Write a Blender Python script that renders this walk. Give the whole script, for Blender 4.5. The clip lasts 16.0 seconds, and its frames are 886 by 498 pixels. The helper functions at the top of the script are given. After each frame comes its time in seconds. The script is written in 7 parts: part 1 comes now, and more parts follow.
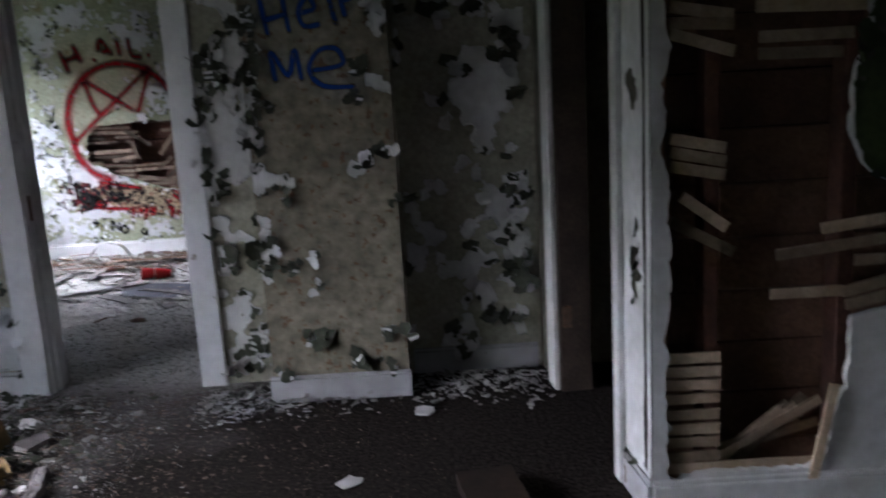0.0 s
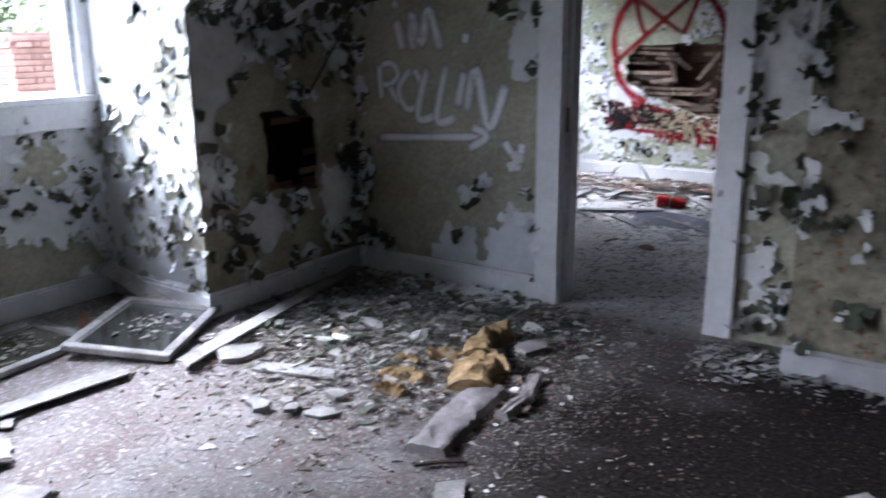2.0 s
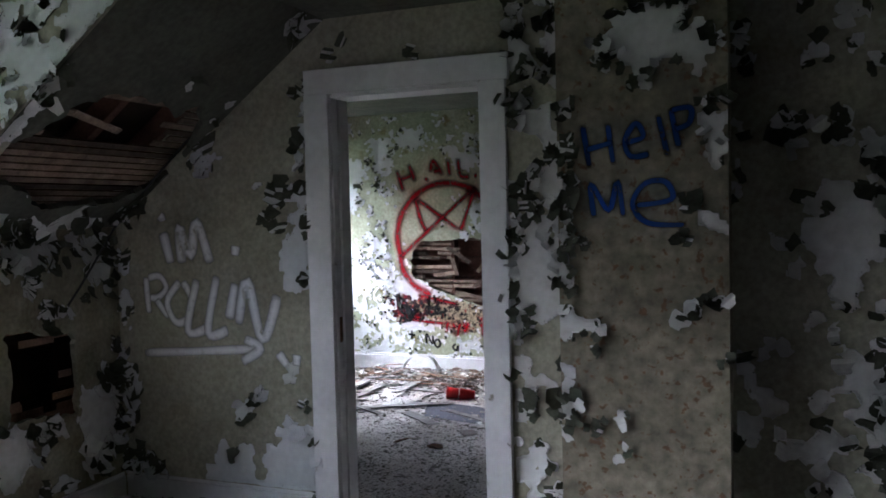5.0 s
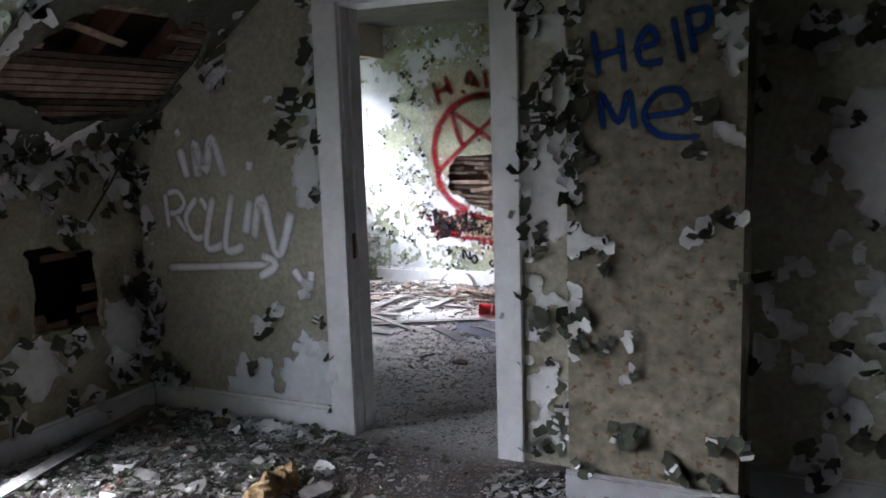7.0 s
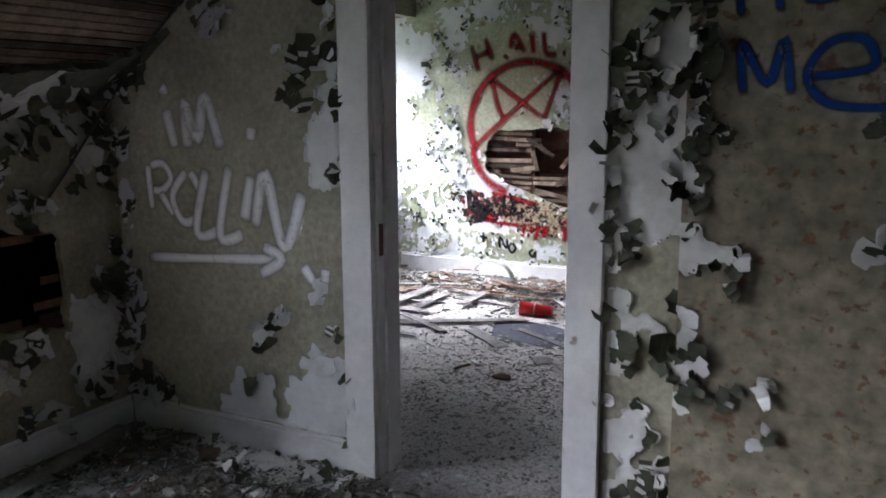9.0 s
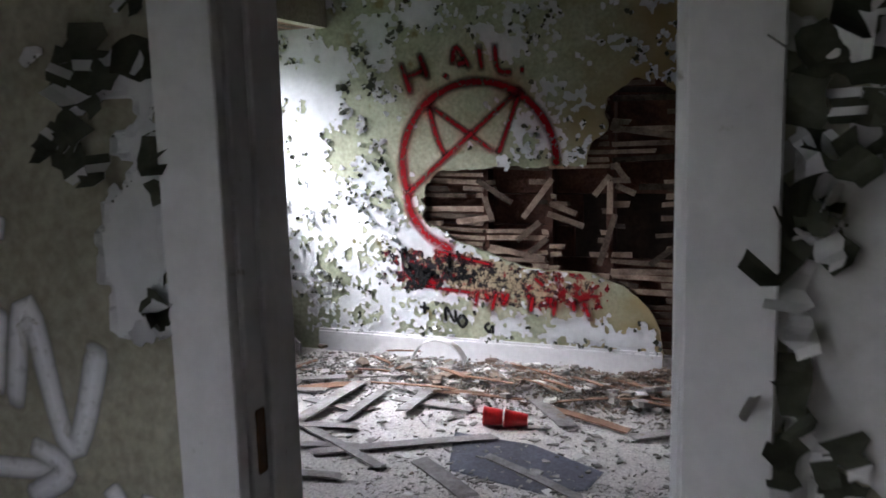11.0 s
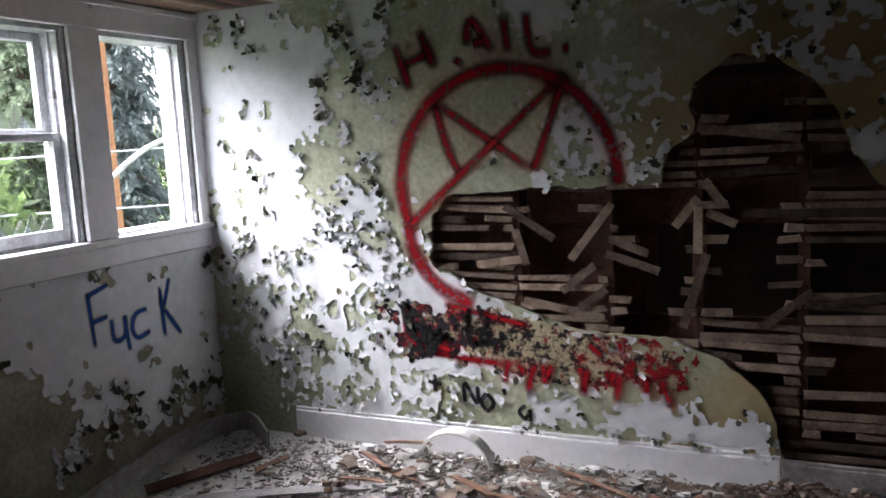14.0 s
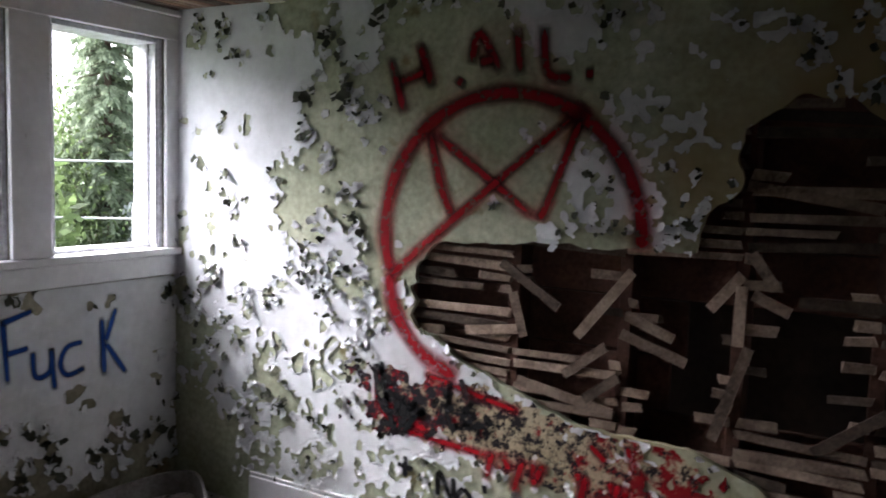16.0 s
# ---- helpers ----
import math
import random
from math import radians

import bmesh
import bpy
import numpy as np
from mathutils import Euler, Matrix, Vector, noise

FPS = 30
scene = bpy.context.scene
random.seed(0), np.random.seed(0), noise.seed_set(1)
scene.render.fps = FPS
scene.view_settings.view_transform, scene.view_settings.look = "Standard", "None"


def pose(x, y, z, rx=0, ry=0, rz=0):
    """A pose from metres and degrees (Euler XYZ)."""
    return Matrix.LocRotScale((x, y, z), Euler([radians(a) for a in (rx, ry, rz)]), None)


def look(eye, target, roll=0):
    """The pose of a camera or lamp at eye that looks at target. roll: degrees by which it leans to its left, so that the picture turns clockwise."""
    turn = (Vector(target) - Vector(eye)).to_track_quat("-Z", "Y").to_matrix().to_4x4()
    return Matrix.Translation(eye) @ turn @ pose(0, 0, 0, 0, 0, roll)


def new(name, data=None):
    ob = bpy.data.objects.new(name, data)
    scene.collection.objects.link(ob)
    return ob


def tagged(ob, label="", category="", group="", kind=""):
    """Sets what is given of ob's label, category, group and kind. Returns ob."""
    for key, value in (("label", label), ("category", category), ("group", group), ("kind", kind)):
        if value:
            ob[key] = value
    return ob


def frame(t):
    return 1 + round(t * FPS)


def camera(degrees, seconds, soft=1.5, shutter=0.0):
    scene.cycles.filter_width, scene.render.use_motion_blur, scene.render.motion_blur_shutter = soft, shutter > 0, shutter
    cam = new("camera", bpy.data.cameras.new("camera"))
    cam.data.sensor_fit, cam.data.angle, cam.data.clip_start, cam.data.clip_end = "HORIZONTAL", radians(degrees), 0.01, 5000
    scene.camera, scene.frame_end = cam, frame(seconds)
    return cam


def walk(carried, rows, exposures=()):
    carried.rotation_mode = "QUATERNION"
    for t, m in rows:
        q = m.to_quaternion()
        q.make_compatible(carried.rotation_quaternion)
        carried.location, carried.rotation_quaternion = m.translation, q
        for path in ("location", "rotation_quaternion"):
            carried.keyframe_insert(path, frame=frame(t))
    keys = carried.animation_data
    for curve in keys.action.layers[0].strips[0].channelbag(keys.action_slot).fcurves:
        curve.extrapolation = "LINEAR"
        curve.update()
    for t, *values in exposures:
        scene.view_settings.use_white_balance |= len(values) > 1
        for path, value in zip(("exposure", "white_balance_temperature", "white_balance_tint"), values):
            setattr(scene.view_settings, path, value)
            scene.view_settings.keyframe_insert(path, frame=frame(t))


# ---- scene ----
cam = camera(56.8, 16.0, soft=1.7, shutter=0.35)
PATH = [
    (0, (0.020, 0.024, 1.387), (0.030, 1.985, 0.994), -3.24),
    (0.5, (0.056, 0.084, 1.404), (-0.289, 2.028, 1.082), -3.39),
    (1, (0.029, 0.111, 1.374), (-0.641, 1.962, 1.018), -2.58),
    (1.5, (-0.054, 0.220, 1.347), (-0.903, 1.980, 0.918), -1.23),
    (2, (-0.144, 0.324, 1.340), (-1.249, 1.910, 0.824), -0.52),
    (2.5, (-0.218, 0.365, 1.297), (-1.544, 1.742, 0.708), 0.84),
    (3, (-0.242, 0.404, 1.294), (-1.636, 1.707, 0.695), -0.01),
    (3.5, (-0.206, 0.444, 1.324), (-1.466, 1.917, 0.832), 0.56),
    (4, (-0.135, 0.465, 1.391), (-1.154, 2.136, 0.979), -0.43),
    (4.5, (-0.106, 0.491, 1.395), (-0.928, 2.299, 1.161), -1.49),
    (5, (-0.034, 0.467, 1.473), (-0.760, 2.328, 1.380), -1.40),
    (7.5, (0.139, 0.719, 1.450), (-0.829, 2.438, 1.122), -1.62),
    (8, (0.117, 0.838, 1.420), (-0.961, 2.495, 1.115), -1.60),
    (8.5, (-0.128, 1.119, 1.418), (-1.113, 2.825, 1.075), -0.55),
    (9, (-0.346, 1.363, 1.417), (-1.244, 3.115, 1.065), -0.24),
    (9.5, (-0.507, 1.689, 1.400), (-1.445, 3.435, 1.129), -1.18),
    (11.8, (-1.295, 3.123, 1.512), (-1.945, 4.983, 1.200), -1.50),
    (12, (-1.327, 3.199, 1.516), (-1.992, 5.058, 1.203), -1.53),
    (12.5, (-1.391, 3.451, 1.536), (-1.836, 5.370, 1.187), -1.85),
    (13, (-1.426, 3.731, 1.559), (-1.985, 5.606, 1.145), -2.27),
    (13.5, (-1.479, 3.979, 1.477), (-2.282, 5.785, 1.176), -2.94),
    (14, (-1.514, 4.107, 1.453), (-2.327, 5.914, 1.180), -2.84),
    (14.5, (-1.545, 4.272, 1.405), (-2.128, 6.155, 1.070), -1.98),
    (15, (-1.570, 4.535, 1.515), (-2.256, 6.392, 1.229), -0.18),
    (15.5, (-1.622, 4.653, 1.521), (-2.556, 6.401, 1.251), -2.08),
    (16, (-1.496, 4.835, 1.451), (-2.469, 6.573, 1.262), 1.80),
]
EXPOSURES = [(0.0, 4.4, 5550, 18), (2.5, 4.72, 5300, 17), (3.2, 4.6, 5300, 17), (4.0, 4.4, 5380, 17), (5.0, 4.68, 5500, 17), (8.5, 4.92, 5700, 16), (9.7, 4.8, 5750, 16), (12.5, 3.95, 5950, 18), (14.0, 3.88, 5970, 18), (14.6, 3.74, 5980, 18), (15.3, 3.78, 5990, 19), (16.0, 3.8, 6000, 19)]
walk(cam, [(t, look(eye, target, roll)) for t, eye, target, roll in PATH], EXPOSURES)

# ---- daylight: a bright overcast sky ----
world = bpy.data.worlds.new("overcast_sky")
scene.world = world
world.use_nodes = True
wn, wl = world.node_tree.nodes, world.node_tree.links
sky = wn.new("ShaderNodeTexSky")
sky.sky_type, sky.sun_disc = "NISHITA", False
sky.sun_elevation, sky.sun_rotation = radians(46), radians(258)
sky.air_density, sky.dust_density, sky.ozone_density = 1.0, 6.0, 1.0
pale = wn.new("ShaderNodeHueSaturation")
pale.inputs["Saturation"].default_value = 0.25
wl.new(sky.outputs[0], pale.inputs["Color"])
wl.new(pale.outputs[0], wn["Background"].inputs["Color"])
wn["Background"].inputs["Strength"].default_value = 0.14
sun = new("sun", bpy.data.lights.new("sun", "SUN"))
sun.data.energy, sun.data.angle, sun.data.color = 1.12, radians(76), (1.0, 0.97, 0.92)
sun.matrix_world = look((-23.5, -5.0, 24.9), (0, 0, 0))


# ---- materials ----
def lin(nt, a, b):
    nt.links.new(a, b)


def mat(name, base, second=None, scale=6.0, rough=0.8, bump=0.15, fine=60.0, spots=None, spot_scale=9.0, spot_cut=0.62, metal=0.0, island=0.0, objrand=0.0, mixpos=0.5, grain=0.19):
    """Two colours mottled at a large scale, fine grain, optional spots, bump."""
    m = bpy.data.materials.new(name)
    m.use_nodes = True
    nt = m.node_tree
    n = nt.nodes
    bsdf = n["Principled BSDF"]
    bsdf.inputs["Roughness"].default_value = rough
    bsdf.inputs["Metallic"].default_value = metal
    bsdf.inputs["Specular IOR Level"].default_value = 0.5 if rough < 0.7 else 0.15
    tc = n.new("ShaderNodeTexCoord")
    big = n.new("ShaderNodeTexNoise")
    big.inputs["Scale"].default_value, big.inputs["Detail"].default_value, big.inputs["Roughness"].default_value = scale, 6, 0.65
    lin(nt, tc.outputs["Object"], big.inputs["Vector"])
    small = n.new("ShaderNodeTexNoise")
    small.inputs["Scale"].default_value, small.inputs["Detail"].default_value = fine, 4
    lin(nt, tc.outputs["Object"], small.inputs["Vector"])
    ramp = n.new("ShaderNodeMapRange")
    ramp.inputs["From Min"].default_value, ramp.inputs["From Max"].default_value = mixpos - 0.14, mixpos + 0.14
    lin(nt, big.outputs["Fac"], ramp.inputs["Value"])
    mix = n.new("ShaderNodeMix")
    mix.data_type = "RGBA"
    mix.inputs["A"].default_value = (*base, 1)
    mix.inputs["B"].default_value = (*(second or [c * 0.72 for c in base]), 1)
    lin(nt, ramp.outputs["Result"], mix.inputs["Factor"])
    out = mix.outputs["Result"]
    if spots:
        sp = n.new("ShaderNodeTexNoise")
        sp.inputs["Scale"].default_value, sp.inputs["Detail"].default_value = spot_scale, 5
        lin(nt, tc.outputs["Object"], sp.inputs["Vector"])
        r2 = n.new("ShaderNodeMapRange")
        r2.inputs["From Min"].default_value, r2.inputs["From Max"].default_value = spot_cut, spot_cut + 0.07
        lin(nt, sp.outputs["Fac"], r2.inputs["Value"])
        m2 = n.new("ShaderNodeMix")
        m2.data_type = "RGBA"
        m2.inputs["B"].default_value = (*spots, 1)
        lin(nt, r2.outputs["Result"], m2.inputs["Factor"])
        lin(nt, out, m2.inputs["A"])
        out = m2.outputs["Result"]
    hsv = n.new("ShaderNodeHueSaturation")
    val = n.new("ShaderNodeMapRange")
    val.inputs["From Min"].default_value, val.inputs["From Max"].default_value = 0.3, 0.7
    val.inputs["To Min"].default_value, val.inputs["To Max"].default_value = 1 - grain, 1 + grain
    lin(nt, small.outputs["Fac"], val.inputs["Value"])
    vout = val.outputs["Result"]
    for amount, kind, sock in ((island, "ShaderNodeNewGeometry", "Random Per Island"), (objrand, "ShaderNodeObjectInfo", "Random")):
        if amount:
            g = n.new(kind)
            mr = n.new("ShaderNodeMapRange")
            mr.inputs["To Min"].default_value, mr.inputs["To Max"].default_value = 1 - amount, 1 + amount * 0.6
            lin(nt, g.outputs[sock], mr.inputs["Value"])
            mu = n.new("ShaderNodeMath")
            mu.operation = "MULTIPLY"
            lin(nt, vout, mu.inputs[0])
            lin(nt, mr.outputs["Result"], mu.inputs[1])
            vout = mu.outputs[0]
    lin(nt, vout, hsv.inputs["Value"])
    lin(nt, out, hsv.inputs["Color"])
    lin(nt, hsv.outputs["Color"], bsdf.inputs["Base Color"])
    if bump:
        b = n.new("ShaderNodeBump")
        b.inputs["Strength"].default_value, b.inputs["Distance"].default_value = bump, 0.01
        lin(nt, small.outputs["Fac"], b.inputs["Height"])
        lin(nt, b.outputs["Normal"], bsdf.inputs["Normal"])
    return m


M_OLIVE = mat("olive_plaster", (0.40, 0.385, 0.295), (0.30, 0.29, 0.22), 3.0, 0.9, 0.2, 45, spots=(0.36, 0.34, 0.26), spot_scale=5)
M_KNEE = mat("stained_olive_plaster", (0.36, 0.34, 0.25), (0.21, 0.20, 0.14), 4.0, 0.9, 0.25, 45, spots=(0.20, 0.13, 0.07), spot_scale=5, spot_cut=0.66)
M_BEIGE = mat("beige_plaster", (0.27, 0.245, 0.18), (0.165, 0.15, 0.108), 7, 0.9, 0.35, 22, spots=(0.155, 0.10, 0.058), spot_scale=33, spot_cut=0.59, grain=0.3)
M_ALCOVE = mat("dark_mottled_plaster", (0.13, 0.12, 0.088), (0.06, 0.057, 0.042), 4, 0.9, 0.2, 40)
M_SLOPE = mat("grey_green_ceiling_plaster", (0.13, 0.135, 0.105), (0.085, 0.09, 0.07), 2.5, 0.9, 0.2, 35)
M_WHITE = mat("chalky_white_paint", (0.66, 0.67, 0.68), (0.56, 0.58, 0.58), 5, 0.75, 0.08, 25, grain=0.06)
M_GREYWHITE = mat("dirty_white_paint", (0.66, 0.66, 0.65), (0.52, 0.52, 0.49), 5, 0.8, 0.1, 25, grain=0.08)
M_BACK = mat("dark_green_paint_back", (0.085, 0.09, 0.065), (0.05, 0.053, 0.038), 9, 0.85, 0.1, 40)
M_TRIM = mat("worn_white_trim_paint", (0.74, 0.74, 0.745), (0.64, 0.64, 0.64), 4, 0.5, 0.04, 30, spots=(0.28, 0.25, 0.20), spot_scale=16, spot_cut=0.70, grain=0.05)
M_SASH = mat("weathered_sash_paint", (0.62, 0.63, 0.65), (0.40, 0.40, 0.41), 9, 0.6, 0.08, 60, spots=(0.16, 0.13, 0.10), spot_scale=14, spot_cut=0.68)
M_LATH = mat("old_lath_wood", (0.27, 0.205, 0.155), (0.14, 0.10, 0.075), 12, 0.85, 0.3, 90, objrand=0.75)
# lighter copy of the lath wood, with missing window light put into its colour
M_LITLATH = mat("lit_lath_wood", (0.52, 0.41, 0.29), (0.34, 0.25, 0.17), 10, 0.85, 0.3, 80, objrand=0.5)
M_DARKWOOD = mat("dark_red_brown_boards", (0.12, 0.06, 0.042), (0.065, 0.034, 0.025), 5, 0.85, 0.2, 60, objrand=0.2)
M_JAMB = mat("stained_brown_jamb", (0.075, 0.055, 0.042), (0.045, 0.034, 0.027), 6, 0.8, 0.1, 60)
# near-black brown for cavities, closet, backings and the floor panel
M_CAVITY = mat("near_black_cavity_wood", (0.035, 0.022, 0.016), (0.02, 0.014, 0.011), 5, 0.95, 0.1, 40)
# greyer board paint for the chimney breast, alcove and closet side
M_GREYTRIM = mat("greyed_white_board_paint", (0.44, 0.44, 0.45), (0.31, 0.30, 0.29), 5, 0.75, 0.08, 40, spots=(0.16, 0.13, 0.10), spot_scale=12, spot_cut=0.66, grain=0.08)
M_BOARD = mat("dusty_painted_board", (0.31, 0.30, 0.295), (0.19, 0.175, 0.165), 9, 0.8, 0.12, 60, spots=(0.22, 0.17, 0.13), spot_scale=10, spot_cut=0.66, objrand=0.18)
M_BROWNBOARD = mat("bare_brown_board", (0.22, 0.13, 0.085), (0.14, 0.085, 0.06), 8, 0.85, 0.15, 80, objrand=0.3)
M_CHIP = mat("plaster_chips", (0.34, 0.33, 0.31), (0.19, 0.18, 0.165), 15, 0.9, 0.1, 60, island=0.4)
M_RUBBLE = mat("brown_grey_rubble", (0.23, 0.185, 0.145), (0.12, 0.085, 0.065), 18, 0.9, 0.1, 60, island=0.5)
M_FLOOR = mat("dirty_floor", (0.24, 0.223, 0.213), (0.14, 0.113, 0.102), 3.4, 0.92, 0.6, 140, spots=(0.33, 0.32, 0.31), spot_scale=42, spot_cut=0.56)
M_GREEN = mat("green_wall_paint", (0.085, 0.12, 0.05), (0.06, 0.085, 0.037), 4, 0.7, 0.1, 40)
M_FOAM = mat("ochre_foam", (0.29, 0.205, 0.105), (0.16, 0.11, 0.055), 14, 0.97, 0.8, 60)
M_FELT = mat("grey_carpet_pad", (0.26, 0.235, 0.225), (0.17, 0.155, 0.15), 14, 0.97, 0.4, 160)
M_SLATEGREY = mat("grey_blue_lino", (0.115, 0.12, 0.15), (0.09, 0.092, 0.11), 4, 0.7, 0.1, 60)
M_RED = mat("red_plastic", (0.52, 0.012, 0.014), (0.45, 0.01, 0.012), 8, 0.35, 0.02, 60)
M_CUPWHITE = mat("white_plastic", (0.8, 0.8, 0.8), None, 8, 0.4, 0.02, 60)
M_VINYL = mat("cream_vinyl_strip", (0.66, 0.65, 0.61), (0.58, 0.57, 0.53), 6, 0.5, 0.03, 60)
M_BRICK = mat("red_brick", (0.28, 0.165, 0.135), (0.23, 0.125, 0.10), 7, 0.9, 0.3, 40, objrand=0.25)
M_MORTAR = mat("mortar", (0.20, 0.13, 0.11), None, 9, 0.95, 0.2, 60)
M_SIDING = mat("white_house_paint", (0.55, 0.54, 0.535), (0.46, 0.45, 0.445), 2, 0.7, 0.05, 20)
M_TARP = mat("black_tarpaulin", (0.018, 0.018, 0.02), None, 5, 0.9, 0.3, 8)
M_GRASS = mat("grass", (0.04, 0.062, 0.022), (0.03, 0.045, 0.017), 0.5, 0.95, 0.3, 12)
M_BARK = mat("bark", (0.10, 0.075, 0.055), (0.06, 0.045, 0.035), 6, 0.95, 0.4, 30)
M_NEEDLE = mat("spruce_needles", (0.22, 0.27, 0.175), (0.15, 0.19, 0.12), 3, 0.8, 0.0, 20, island=0.45)
M_BLUENEEDLE = mat("blue_spruce_needles", (0.19, 0.22, 0.205), (0.13, 0.155, 0.14), 3, 0.8, 0.0, 20, island=0.45)
M_LEAF = mat("broad_leaves", (0.095, 0.135, 0.05), (0.06, 0.09, 0.032), 2, 0.7, 0.0, 20, island=0.5)
M_POLE = mat("orange_brown_pole_wood", (0.33, 0.16, 0.075), (0.24, 0.12, 0.06), 3, 0.9, 0.2, 20)
M_CABLE = mat("black_cable", (0.03, 0.03, 0.03), None, 5, 0.6, 0.0, 20)
M_METAL = mat("rusted_metal", (0.12, 0.09, 0.07), (0.2, 0.11, 0.06), 20, 0.6, 0.2, 60, metal=0.6)
M_GALV = mat("grey_lamp_metal", (0.5, 0.5, 0.5), None, 5, 0.5, 0.0, 20, metal=0.3)


def glass_mat():
    m = bpy.data.materials.new("dusty_glass")
    m.use_nodes = True
    b = m.node_tree.nodes["Principled BSDF"]
    b.inputs["Base Color"].default_value = (0.85, 0.9, 0.88, 1)
    b.inputs["Transmission Weight"].default_value = 1.0
    b.inputs["Roughness"].default_value = 0.12
    b.inputs["IOR"].default_value = 1.45
    return m


def far_wall_mat():
    """Light green paint, white towards the window, ochre-brown where damp stained it."""
    m = mat("green_and_ochre_old_paint", (0.43, 0.45, 0.325), (0.31, 0.33, 0.22), 4.5, 0.85, 0.2, 40, spots=(0.22, 0.20, 0.10), spot_scale=6, spot_cut=0.64)
    nt = m.node_tree
    n = nt.nodes
    tc = n.new("ShaderNodeTexCoord")
    sep = n.new("ShaderNodeSeparateXYZ")
    lin(nt, tc.outputs["Object"], sep.inputs[0])
    nz = n.new("ShaderNodeTexNoise")
    nz.inputs["Scale"].default_value, nz.inputs["Detail"].default_value = 2.6, 6
    lin(nt, tc.outputs["Object"], nz.inputs["Vector"])
    ad = n.new("ShaderNodeMath")
    ad.operation = "MULTIPLY_ADD"
    ad.inputs[1].default_value = 1.6
    lin(nt, nz.outputs["Fac"], ad.inputs[0])
    lin(nt, sep.outputs["X"], ad.inputs[2])
    mr = n.new("ShaderNodeMapRange")
    mr.inputs["From Min"].default_value, mr.inputs["From Max"].default_value = -1.5, -0.9
    lin(nt, ad.outputs[0], mr.inputs["Value"])
    mx = n.new("ShaderNodeMix")
    mx.data_type = "RGBA"
    mx.inputs["B"].default_value = (0.33, 0.26, 0.135, 1)
    b = n["Principled BSDF"]
    src = b.inputs["Base Color"].links[0].from_socket
    lin(nt, mr.outputs["Result"], mx.inputs["Factor"])
    lin(nt, src, mx.inputs["A"])
    lin(nt, mx.outputs["Result"], b.inputs["Base Color"])
    return m


def spray_mat(name, colour, soft=0.35):
    """Sprayed paint that thins towards the sides of the stroke."""
    m = bpy.data.materials.new(name)
    m.use_nodes = True
    nt = m.node_tree
    n = nt.nodes
    b = n["Principled BSDF"]
    b.inputs["Base Color"].default_value = (*colour, 1)
    b.inputs["Roughness"].default_value = 0.8
    b.inputs["Specular IOR Level"].default_value = 0.1
    uv = n.new("ShaderNodeUVMap")
    sep = n.new("ShaderNodeSeparateXYZ")
    lin(nt, uv.outputs[0], sep.inputs[0])
    mr = n.new("ShaderNodeMapRange")
    mr.inputs["From Min"].default_value, mr.inputs["From Max"].default_value = 0.0, soft
    lin(nt, sep.outputs["Y"], mr.inputs["Value"])
    tc = n.new("ShaderNodeTexCoord")
    nz = n.new("ShaderNodeTexNoise")
    nz.inputs["Scale"].default_value, nz.inputs["Detail"].default_value = 40, 5
    lin(nt, tc.outputs["Object"], nz.inputs["Vector"])
    r2 = n.new("ShaderNodeMapRange")
    r2.inputs["From Min"].default_value, r2.inputs["From Max"].default_value = 0.30, 0.46
    r2.inputs["To Min"].default_value = 0.72
    lin(nt, nz.outputs["Fac"], r2.inputs["Value"])
    mu = n.new("ShaderNodeMath")
    mu.operation = "MULTIPLY"
    lin(nt, mr.outputs["Result"], mu.inputs[0])
    lin(nt, r2.outputs["Result"], mu.inputs[1])
    lin(nt, mu.outputs[0], b.inputs["Alpha"])
    return m


